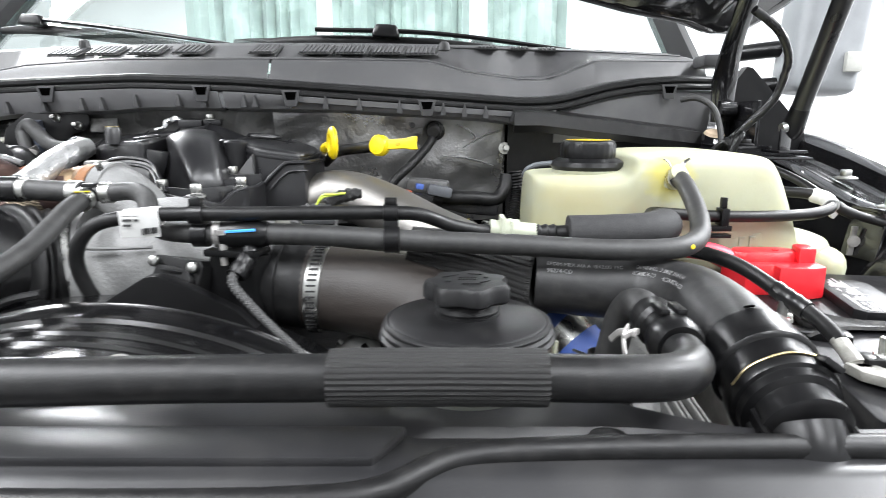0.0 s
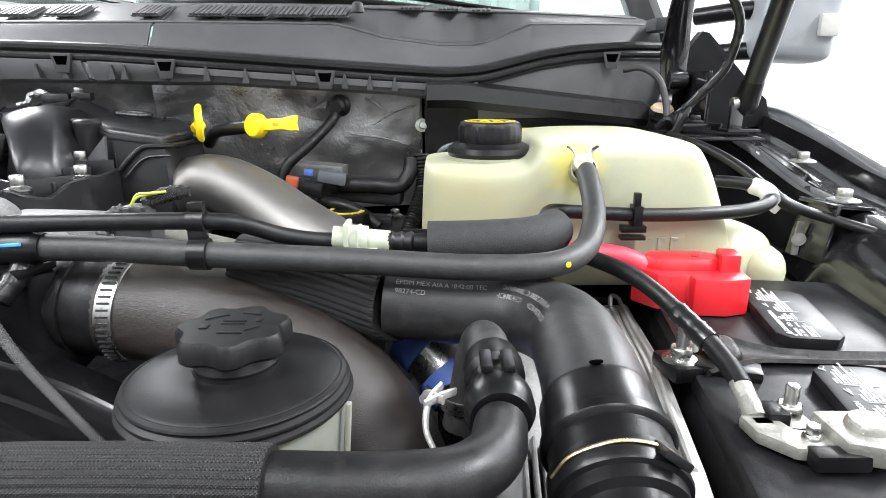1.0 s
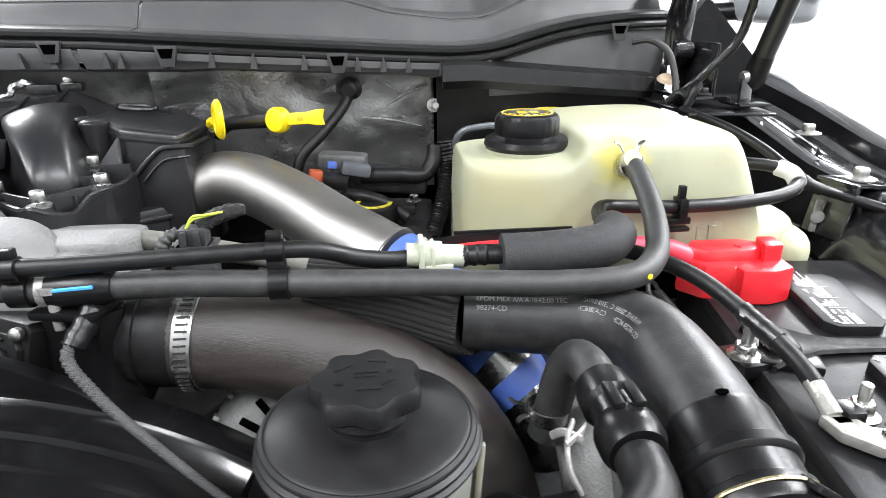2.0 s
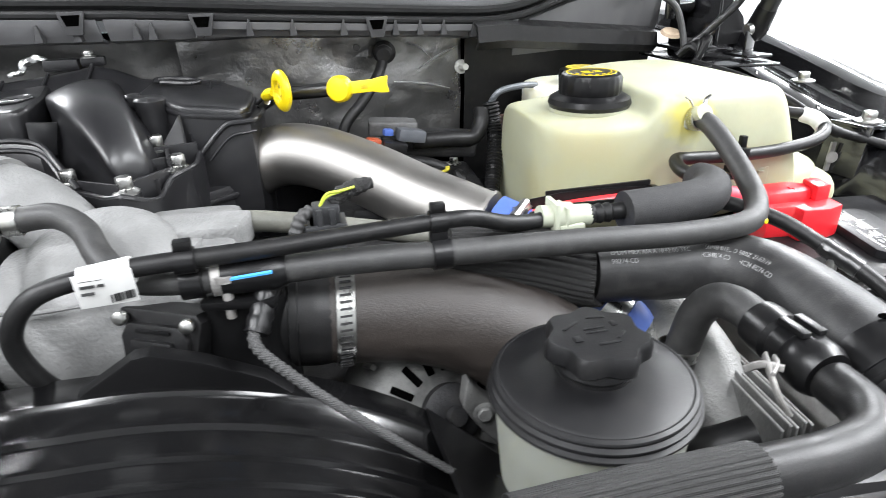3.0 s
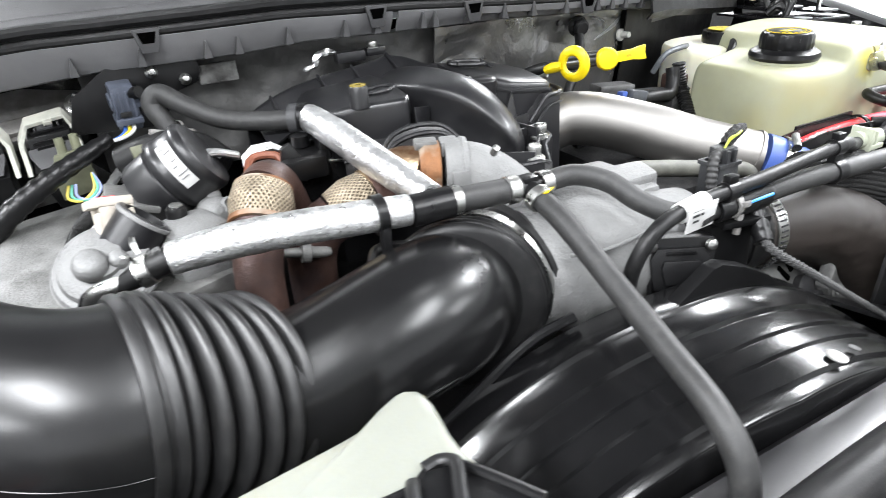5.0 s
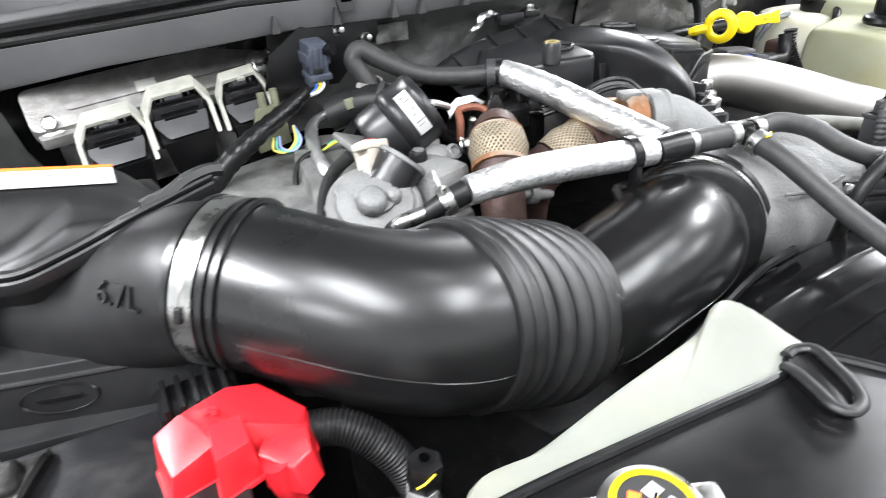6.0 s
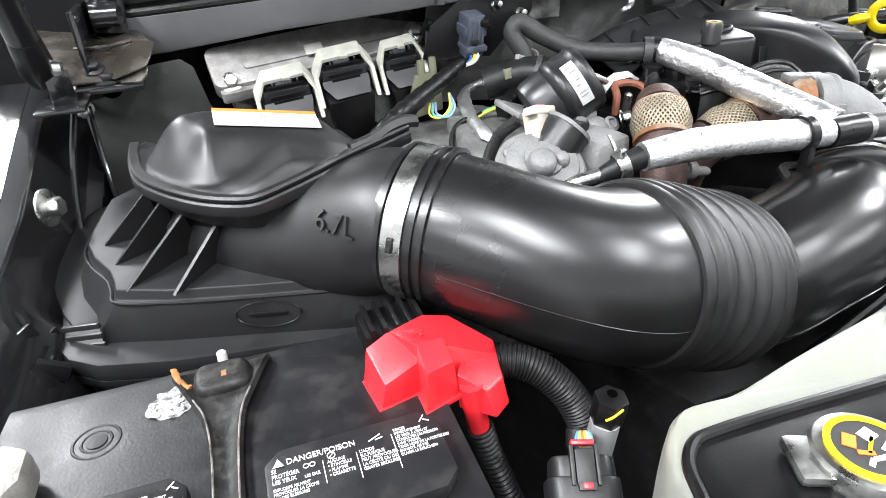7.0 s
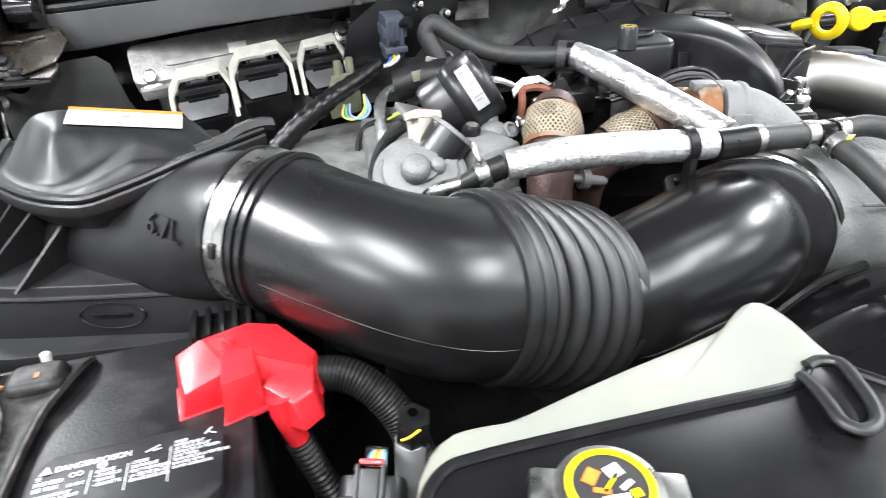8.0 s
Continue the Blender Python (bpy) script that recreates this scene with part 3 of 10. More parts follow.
part("heat_blanket", blanket(-0.24, 0.092, 70, 1.30, 1.462, 0.035, 2, 0.007), HEATFOIL, truck, "crinkled reflective foil heat shield")
part("heat_blanket", blanket(-0.62, -0.235, 70, 1.34, 1.465, 0.045, 9, 0.01), surface("sooty_insulation", (0.12, 0.119, 0.116), 0.5, 0.4, 0.25, 18, 0.7, 200, 0.12, tint=(0.06, 0.06, 0.06), tint_at=0.56, crinkle=(9, 0.012)), truck, "sooty grey insulation blanket")
SHIELD = [(-0.64, 1.405), (-0.63, 1.44), (-0.606, 1.456), (-0.59, 1.466), (-0.565, 1.470), (-0.52, 1.468), (-0.508, 1.458), (-0.508, 1.447), (-0.514, 1.438), (-0.534, 1.432), (-0.54, 1.42), (-0.56, 1.40)]
part("dash_shield", prism(SHIELD, 0.0, 0.004, 0.0015, Matrix.Translation((0, 0.888, 0)) @ pose(0, 0, 0, 90, 0, 0)), PLASTIC, truck, "scalloped black plate on the firewall")
for bx, bz in ((-0.554, 1.454), (-0.524, 1.443)):
    part("shield_stud", lathe([(0.006, 0), (0.006, 0.004), (0.004, 0.006), (0.003, 0.014), (0, 0.015)], (bx, 0.885, bz), (0, -1, 0.2), 14), STEEL, truck)
part("sound_pad", blanket(0.096, 0.42, 40, 1.2, 1.45, 0.03, 5, 0.003), RUBBER, truck, "smooth black insulation pad")
part("blanket_stud", lathe([(0.009, 0), (0.009, 0.003), (0.005, 0.005), (0.004, 0.018), (0, 0.019)], (0.092, 0.915, 1.41), (0.1, -1, 0.1), 14), WHITE_PLASTIC, truck, "white plastic push pin")
part("blanket_plate", box((0.03, 0.003, 0.024), (-0.044, 0.893, 1.444), 0.001), CAST_DULL, truck, "small square metal plate")
part("plate_stud", lathe([(0.004, 0), (0.004, 0.008), (0, 0.009)], (-0.044, 0.891, 1.444), (0, -1, 0), 10), INK_AND_SHADE, truck)
part("blanket_plate", box((0.04, 0.003, 0.02), (-0.49, 0.89, 1.444), 0.001), CAST_DULL, truck, "small square metal plate")
for k, (a, b) in enumerate((((0.02, 1.445), (0.05, 1.425)), ((0.03, 1.412), (0.085, 1.436)), ((0.0, 1.4), (0.075, 1.385)))):
    part("foil_tape", tube([(a[0], cowl_y(a[0]) + 0.035, a[1]), ((a[0] + b[0]) / 2, cowl_y(a[0]) + 0.03, (a[1] + b[1]) / 2 + 0.004), (b[0], cowl_y(b[0]) + 0.035, b[1])], [0.002, 0.005, 0.002], 8, 8, True, None, 0.3), FOIL, truck, "shiny crease of foil tape")

# windscreen, cabin, wipers
def glass_point(x, v):
    return (x * (1 - 0.06 * v), cowl_y(x) + 0.325 + 0.72 * v, 1.578 + 0.62 * v)


rings = [[glass_point(x, v) for v in (0, 0.25, 0.5, 0.75, 1)] for x in np.linspace(-1.0, 0.5, 24)]
screen = part("windscreen", thick(loft(rings, False, False), 0.005), GLASS, truck, "raked windscreen with a faint green tint")
screen.visible_shadow = False
for sgn, x in ((-1, -1.0), (1, 0.5)):
    part("pillar", tube([glass_point(x + sgn * 0.02, v) for v in (-0.05, 0.3, 0.7, 1.05)], 0.035, 10, 4), GLOSS, truck, "black windscreen pillar")
part("roof", prism(round_rect(1.5, 1.5, 0.1), 2.18, 2.24, 0.02, Matrix.Translation((-0.25, 2.65, 0))), GLOSS, truck)
part("dashboard", prism([(-1.0, 1.45), (0.5, 1.45), (0.5, 1.85), (-1.0, 1.85)], 1.2, 1.56, 0.04), PLASTIC_GREY, truck, "charcoal dashboard behind the glass")
part("cabin_rear", box((1.5, 0.05, 0.5), (-0.25, 3.1, 1.42), 0.02), PLASTIC_GREY, truck)
def pleated(x0, x1, y, z0, z1, pitch, depth, seedv):
    """A hanging sheet with uneven upright folds."""
    rng = random.Random(seedv)
    rows, x = [], x0
    while x < x1:
        d = depth * rng.uniform(0.3, 1.0)
        rows += [[(x, y, z0), (x, y + 0.01, z1)], [(x + pitch * 0.5, y + d, z0), (x + pitch * 0.5, y + d + 0.01, z1)]]
        x += pitch * rng.uniform(0.7, 1.3)
    return thick(loft(rows, False, False), 0.002)


# Pleated sheets added to stand in for upright stripes reflected in the windscreen.
STRIPES = surface("green_grey_stripe_sheet", (0.33, 0.40, 0.375), 0.25, 0, 0.25, 9, 0.2, 60, 0.1)
for x0, x1, k in ((-0.93, -0.45, 3), (-0.40, 0.10, 4), (0.16, 0.46, 5)):
    part("stripe_sheet", pleated(x0, x1, 2.3, 1.42, 2.12, 0.05, 0.035, k), STRIPES, truck, "pleated green-grey sheet giving the windscreen's reflected stripes")
part("steering_column", tube([(0.12, 1.78, 1.6), (0.12, 1.95, 1.64), (0.12, 2.0, 1.66)], 0.05, 12, 4), PLASTIC_GREY, truck)
part("dash_paper", box((0.34, 0.2, 0.002), (0.14, 1.60, 1.585), 0.0005, (10, 0, 8)), PAPER, truck, "loose white paper on the dashboard")
for pts in ([(-0.395, 1.19, 1.603), (-0.233, 1.165, 1.606), (-0.02, 1.16, 1.600), (0.24, 1.205, 1.580)], [(-0.965, 1.38, 1.655), (-0.85, 1.33, 1.650), (-0.66, 1.27, 1.626), (-0.40, 1.2, 1.590)]):
    wiper = thing("windscreen_wiper", "black wiper arm and blade resting on the glass", "wiper", pts[0], "wipers")
    part("blade", tube([(x, y + 0.012, z - 0.012) for x, y, z in pts], [0.007, 0.010, 0.010, 0.006], 10, 8, True, None, 1.2), RUBBER, wiper)
    part("arm", tube([(pts[1][0], pts[1][1] - 0.004, pts[1][2] + 0.008), (pts[2][0], pts[2][1] - 0.01, pts[2][2] + 0.006), (pts[3][0], pts[3][1] - 0.02, pts[3][2])], 0.006, 8, 8, True, None, 0.7), PLASTIC, wiper)
    part("pivot_cap", softened(box((0.055, 0.03, 0.024), (pts[1][0] + (0.13 if pts[0][0] > -0.6 else 0.0), pts[1][1] - 0.012, pts[1][2] + 0.004), 0.006, (0, 4, 0), 0.7), 1), PLASTIC, wiper)

# raised bonnet
def hood_point(u, v, lift=0.0):
    """u across from -1 to 1, v from the hinge to the front edge."""
    crown = 0.11 * (1 - u * u)
    y = 0.905 - 0.76 * v - crown * 0.4 - 0.02 * (1 - v) * (1 - u * u) * 4
    z = 1.535 + 1.0 * v + crown * (1 - v)
    n = V(0, 0.8, 0.6)
    half = 0.86 - 0.15 * max(0.0, 1 - v / 0.22) ** 2
    return V(-0.255 + half * u, y + 0.05 * max(0.0, abs(u) - 0.75) * 4 * (1 - v), z + 0.04 * max(0.0, abs(u) - 0.75) * 4 * (1 - v)) + n * lift


us, vs = np.linspace(-1, 1, 15), np.linspace(0, 1, 13)
hood = thing("bonnet", "raised black bonnet seen from beneath", "bonnet", (-0.255, 0.9, 1.585))
part("outer_skin", thick(loft([[hood_point(u, v, 0.06) for v in vs] for u in us], False, False), 0.002), GLOSS, hood)
part("inner_panel", thick(loft([[hood_point(u, v, 0.022 + 0.018 * math.sin(9 * v) * (abs(u) < 0.8)) for v in vs] for u in us], False, False), 0.002), GLOSS, hood, "pressed inner panel")
rim = [hood_point(u, 0, 0.04) for u in us] + [hood_point(1, v, 0.04) for v in vs[1:]] + [hood_point(u, 1, 0.04) for u in us[::-1][1:]] + [hood_point(-1, v, 0.04) for v in vs[::-1][1:]]
part("hem", tube(rim, 0.022, 10, 2, True, None, 0.8), GLOSS, hood, "folded black edge")
for u in (0.86, -0.86):
    part("side_rail", tube([hood_point(u, v, 0.012) for v in (0.02, 0.15, 0.4, 0.9)], 0.03, 10, 6, True, None, 0.5), GLOSS, hood)

# hinge, gas strut and taped harness at each side
def hood_gear(sx, group):
    """sx maps the driver's-side x to either side."""
    strut = thing("gas_strut", "black gas strut holding up the bonnet", "strut", (sx(0.50), 0.875, 1.43), group)
    a, b = V(sx(0.497), 0.872, 1.44), V(sx(0.492), 0.60, 1.985)
    mid = a.lerp(b, 0.72)
    part("cylinder", tube([a.lerp(b, 0.04), mid], 0.0122, 20, 4), PLASTIC_SATIN, strut)
    part("rod", tube([mid, b], 0.005, 12, 2), STEEL, strut)
    part("ball_socket", lathe([(0, -0.014), (0.011, -0.012), (0.015, 0), (0.013, 0.03), (0.0125, 0.032), (0, 0.032)], a, b - a, 16), PLASTIC, strut)
    part("ball_bracket", join(box((0.02, 0.004, 0.03), (sx(0.484), 0.866, 1.424), 0.001, (0, 0, 20)), box((0.04, 0.05, 0.004), (sx(0.487), 0.87, 1.408), 0.001)), GLOSS, strut)
    part("ball_stud", lathe([(0, 0), (0.007, 0), (0.008, 0.006), (0.005, 0.01), (0.005, 0.02), (0, 0.02)], (sx(0.478), 0.868, 1.44), (1 if sx(1) > 0 else -1, 0, 0.1), 14), STEEL, strut)
    hinge = part("hinge", tube([(sx(0.445), 0.985, 1.45), (sx(0.44), 0.975, 1.51), (sx(0.425), 0.92, 1.57), (sx(0.42), 0.8, 1.72), (sx(0.42), 0.74, 1.80)], [0.017, 0.02, 0.015, 0.015, 0.015], 10, 8, True, None, 0.45), GLOSS, hood, "black pressed-steel hinge arm")
    part("hinge_foot", join(box((0.06, 0.1, 0.005), (sx(0.45), 0.94, 1.412), 0.001), box((0.006, 0.09, 0.07), (sx(0.466), 0.955, 1.445), 0.002)), GLOSS, hinge)
    for y in (0.91, 0.95):
        part("bolt", bolt_bm((sx(0.452), y, 1.415), (0, 0, 1), 0.007, 0.009), DARK, hinge)
    part("pin", lathe([(0, -0.012), (0.012, -0.012), (0.012, 0.012), (0.006, 0.016), (0, 0.016)], (sx(0.445), 0.97, 1.468), (1, 0, 0), 16), GLOSS, hinge)


hood_gear(lambda x: x, "bonnet struts")
hood_gear(lambda x: -0.5 - x, "bonnet struts")

# fenders: outer skin, gutter and inner apron, drawn along y
def along_y(profile, y0, y1, n, t=0.003):
    return thick(loft([[(x, y, z) for x, z in profile(y)] for y in np.linspace(y0, y1, n)], False, False), t)


def rail_z(y):
    return float(np.interp(y, [-0.1, 0.3, 0.78, 0.91, 1.07, 1.6], [1.29, 1.325, 1.371, 1.401, 1.43, 1.45]))


def fender_right(y):
    z = rail_z(y)
    return [(0.80, 0.7), (0.79, z - 0.35), (0.74, z - 0.07), (0.68, z - 0.012), (0.64, z), (0.62, z), (0.607, z - 0.006), (0.60, z - 0.025),
            (0.585, z - 0.03), (0.575, z - 0.022), (0.54, z - 0.018)]


def fender_left(y):
    return [(-0.5 - x, z) for x, z in fender_right(y)]


part("fender", along_y(fender_right, -0.1, 1.3, 40), GLOSS, truck, "glossy black front fender")
part("fender", along_y(fender_left, -0.1, 1.3, 40), GLOSS, truck, "glossy black front fender")


def apron_right(y):
    z = rail_z(y)
    k = float(np.interp(y, [0.3, 0.66, 0.70, 0.76, 0.9, 1.0], [0.02, 0.02, 0.045, 0.055, 0.06, 0.05]))
    return [(0.585, z - 0.027), (0.56, z - 0.02), (0.53, z - 0.018), (0.522, z - 0.022), (0.512, z - 0.022 - k * 0.5), (0.49 + k * 0.2, z - 0.03 - k), (0.475 + k * 0.2, z - 0.09), (0.50, 1.18), (0.55, 0.75)]


def apron_left(y):
    return [(-0.5 - x, z) for x, z in apron_right(y)]


part("inner_apron", along_y(apron_right, -0.1, 1.05, 60), GLOSS, truck, "black inner fender apron")
part("inner_apron", along_y(apron_left, -0.1, 1.05, 60), GLOSS, truck, "black inner fender apron")
for x, y, z, ax in ((0.518, 0.69, 1.352, (0, 0, 1)), (0.56, 0.84, 1.372, (0, 0, 1)), (0.50, 0.635, 1.262, (-1, -0.2, 0.1)), (-1.0, 0.76, 1.358, (1, -0.3, 0.1))):
    part("apron_bolt", bolt_bm((x, y, z), ax, 0.008, 0.012, 1.9), STEEL, truck, "bright zinc flange bolt")
part("rail_bracket", join(box((0.05, 0.045, 0.004), (0.515, 0.695, 1.348), 0.001, (0, 6, 10)), box((0.004, 0.05, 0.06), (0.492, 0.69, 1.322), 0.001, (0, 10, 8))), GLOSS, truck, "folded black bracket")
for y in (0.78, 0.9):
    part("rail_tab", prism([(0, 0), (0.012, 0), (0.004, 0.01)], -0.001, 0.001, 0.0003, Matrix.Translation((0.53, y, rail_z(y) - 0.014)) @ pose(0, 0, 0, 90, 0, 20), 1), GLOSS, truck)
# corner plates by the cowl
DUSTY = surface("dusty_brown_black_paint", (0.03, 0.025, 0.02), 0.22, 0.2, 0.4, 18, 0.12, 260, 0.12, coat=0.4, dust=0.5)
def fold(rows, t=0.003):
    return bevelled(thick(loft(rows, False, False), t), 0.0008, 1)


# a pressed shelf, its bend, the sloping face and the turned-down lip, from back to front
CP = [[(-1.02, 1.10, 1.470), (-0.975, 1.10, 1.470), (-0.945, 1.09, 1.468), (-0.925, 1.07, 1.466)],
      [(-1.02, 1.02, 1.455), (-0.97, 1.02, 1.453), (-0.95, 1.015, 1.451), (-0.929, 1.01, 1.450)],
      [(-1.018, 0.985, 1.452), (-0.974, 0.985, 1.447), (-0.947, 0.980, 1.446), (-0.918, 0.975, 1.449)],
      [(-1.016, 0.94, 1.446), (-0.976, 0.936, 1.443), (-0.947, 0.936, 1.4425), (-0.911, 0.945, 1.447)],
      [(-1.014, 0.934, 1.440), (-0.977, 0.930, 1.438), (-0.946, 0.930, 1.438), (-0.903, 0.930, 1.444)],
      [(-1.012, 0.908, 1.419), (-0.981, 0.905, 1.418), (-0.946, 0.905, 1.419), (-0.915, 0.905, 1.428)]]
part("corner_plate", fold(CP), DUSTY, truck, "dusty brownish-black pressed corner plate")
part("corner_lip", fold([[(-0.981, 0.911, 1.416), (-0.946, 0.911, 1.417), (-0.914, 0.911, 1.426)], [(-0.980, 0.905, 1.408), (-0.95, 0.904, 1.411), (-0.916, 0.905, 1.420)], [(-0.976, 0.900, 1.402), (-0.95, 0.899, 1.406), (-0.923, 0.901, 1.413)]]), DUSTY, truck, "turned-down lip with a round hole")
part("plate_hole", lathe([(0, 0), (0.0085, 0), (0.009, 0.0006), (0.0095, 0.0012), (0, 0.0012)], (-0.9495, 0.9015, 1.4105), (0, -0.85, 0.5), 20), HOLE, truck)
part("plate_stud", bolt_bm((-0.961, 0.916, 1.4285), (0, -0.6, 0.8), 0.006, 0.007, 1.5), DARK, truck)
part("plate_stud", bolt_bm((-0.947, 1.0, 1.449), (0, -0.2, 1), 0.006, 0.006, 1.3), DARK, truck)
part("weld_bead", tube([(-0.976, 0.934, 1.445), (-0.947, 0.934, 1.444), (-0.925, 0.94, 1.446)], 0.0018, 8, 8, True, lambda s, a: 1 + 0.4 * noise.noise(V(s * 500, a, 0))), DUSTY, truck)
part("lip_bolt", bolt_bm((-0.983, 0.93, 1.388), (0.3, -0.9, 0.2), 0.006, 0.009, 1.5), STEEL, truck)
part("tower_seam", tube([(-0.985, 0.90, 1.40), (-0.993, 0.86, 1.36), (-1.0, 0.83, 1.30), (-1.0, 0.82, 1.22)], 0.003, 8, 8), GLOSS, truck)
part("tower_seam", tube([(-0.975, 0.91, 1.395), (-0.972, 0.88, 1.35), (-0.968, 0.86, 1.28), (-0.968, 0.86, 1.2)], 0.0022, 8, 8), GLOSS, truck)
for side in (lambda x: x, lambda x: -0.5 - x):
    part("hinge_box", loft([[(side(x), y, z) for x, y, z in ((0.455, 0.99, 1.40), (0.458, 0.995, 1.499), (0.486, 1.0, 1.535), (0.498, 1.005, 1.533), (0.575, 1.02, 1.462), (0.61, 1.04, 1.44), (0.62, 1.04, 1.40))],
                            [(side(x), y + 0.02, z) for x, y, z in ((0.455, 0.99, 1.40), (0.458, 0.995, 1.499), (0.486, 1.0, 1.535), (0.498, 1.005, 1.533), (0.575, 1.02, 1.462), (0.61, 1.04, 1.44), (0.62, 1.04, 1.40))]]), DULL_BLACK, truck, "black sheet-metal panel behind the hinge")
part("corner_plate", prism([(0.40, 0.84), (0.50, 0.82), (0.53, 1.0), (0.40, 1.0)], 1.398, 1.402, 0.001), GLOSS, truck, "black corner plate")
part("shield_flap", prism([(-0.985, 0), (-0.80, 0), (-0.835, 0.045), (-0.853, 0.057), (-0.866, 0.085), (-0.874, 0.125), (-0.885, 0.134), (-0.91, 0.132), (-0.985, 0.12)], 0, 0.004, 0.0015, Matrix.Translation((0.0, 0.94, 1.29)) @ pose(0, 0, 0, 90, 0, 0)), surface("matt_black_rubber_sheet", (0.018, 0.018, 0.017), 0.6, 0, 0.25, 25, 0.3, 500, 0.1, dust=0.1), truck, "black rubber splash flap")

# mirror outside
mirror = thing("side_mirror", "large grey towing mirror on the door", "mirror", (0.72, 1.2, 1.5))
part("shell", softened(box((0.125, 0.13, 0.34), (0.733, 1.22, 1.668), 0.03, (0, 4, -8), 1.0, 3), 1), surface("grey_mirror_shell", (0.25, 0.26, 0.27), 0.4, 0, 0.1, 20, 0.1, 500), mirror)
part("arm", tube([(0.60, 1.32, 1.585), (0.66, 1.26, 1.59), (0.72, 1.22, 1.59)], 0.016, 12, 6), PLASTIC, mirror)
part("arm", tube([(0.60, 1.32, 1.515), (0.66, 1.26, 1.52), (0.72, 1.22, 1.52)], 0.016, 12, 6), PLASTIC, mirror)
part("signal_lamp", box((0.03, 0.02, 0.036), (0.752, 1.152, 1.556), 0.004, (0, 0, -8)), WHITE_PLASTIC, mirror, "clear side signal lens")

# support panel over the radiator
def front_profile(x):
    e = 0.004 if x < -0.03 else 0.0
    k = float(np.interp(x, [0.10, 0.17], [1.0, 0.0]))
    full = [(0.10, 1.18), (0.12, 1.262), (0.135, 1.268), (0.20, 1.27), (0.235, 1.268), (0.255, 1.272), (0.262, 1.279), (0.272, 1.281), (0.30, 1.276 + e), (0.308, 1.276 + e), (0.312, 1.281), (0.335, 1.283), (0.345, 1.281), (0.352, 1.272), (0.358, 1.2)]
    return [(y if y < 0.30 else 0.30 + (y - 0.30) * (0.15 + 0.85 * k), z) for y, z in full]


support = thing("radiator_cover", "long black plastic cover over the radiator", "cover", (-0.25, 0.25, 1.2))
part("panel", sweep_x(-0.43, 0.42, 50, front_profile), COVER, support)
part("raised_pad", prism([(-0.40, 0.272), (-0.035, 0.272), (-0.02, 0.305), (-0.40, 0.305)], 1.277, 1.286, 0.003), COVER, support, "raised smooth pad")
part("front_lip", tube([(-0.43, 0.250, 1.277), (-0.06, 0.250, 1.277), (-0.03, 0.256, 1.278), (0.005, 0.278, 1.281), (0.05, 0.285, 1.282), (0.40, 0.288, 1.282)], 0.007, 12, 8), RUBBER, support, "rubber edge seal")
part("push_pin", lathe([(0.012, 0), (0.011, 0.004), (0.006, 0.006), (0, 0.006)], (0.09, 0.297, 1.279), (0, 0, 1), 20), PLASTIC, support)
single("radiator_core", box((0.9, 0.05, 0.6), (-0.2, 0.33, 0.9), 0.004), DARK, "dark radiator core under its cover", "radiator")

# the undertray closes the bay below
setting("undertray", box((1.7, 1.3, 0.02), (-0.25, 0.5, 0.76), 0.004), DARK, "grimy dark floor of the engine bay", "undertray")

# ---------------------------------------------------------------- small shared makers
def hose_clamp(at, axis, r, parent, name="hose_clamp", width=0.011, screw=True, side=(0, 0, 1), label="bright steel band clamp"):
    bm = ring_band(at, axis, r, width, 0.0014)
    ob = part(name, bm, BAND, parent, label)
    if screw:
        s = V(side) - V(axis).normalized() * V(side).dot(V(axis).normalized())
        s.normalize()
        c = V(at) + s * (r + 0.005)
        t = V(axis).normalized().cross(s)
        part("clamp_screw", join(lathe([(0, -0.01), (0.0042, -0.01), (0.0042, 0.008), (0.005, 0.008), (0.005, 0.013), (0, 0.013)], c, t, 10), box((0.012, 0.008, 0.006), tuple(c - s * 0.002), 0.001)), STEEL, parent)
    return ob


def spring_clip(at, axis, r, parent):
    """A bent-tongue spring clamp."""
    a = V(axis).normalized()
    part("spring_clamp", ring_band(at, axis, r, 0.009, 0.0012, 28), STEEL, parent, "dull steel spring clamp")
    n = V(0, 0, 1) - a * a.z
    n.normalize()
    b = a.cross(n)
    for k in (-1, 1):
        p = V(at) + n * (r + 0.001) + b * (0.006 * k)
        part("clamp_ear", tube([p, p + n * 0.006 + b * 0.003 * k, p + n * 0.009 + b * 0.008 * k], [0.002, 0.0022, 0.0016], 6, 4, True, None, 0.5), STEEL, parent)


def bars(parent, m, w, rows, pitch, h, seedv, mat, name="print_line"):
    """Unreadable writing as lines of short bars, on one sheet."""
    rnd = random.Random(seedv)
    bm = bmesh.new()
    for i in range(rows):
        x, y = 0.0, -i * pitch
        end = w * (1 if i < rows - 1 else 0.6) * rnd.uniform(0.85, 1)
        while x < end:
            k = min(rnd.uniform(2.0, 5.5) * h, end - x)
            if k > h * 0.6:
                vs = [bm.verts.new((a, b, 0.0006)) for a, b in ((x, y), (x + k, y), (x + k, y - h), (x, y - h))]
                bm.faces.new(vs)
            x += k + h * 0.6
    bm.transform(m)
    return part(name, bm, mat, parent, smooth=False)


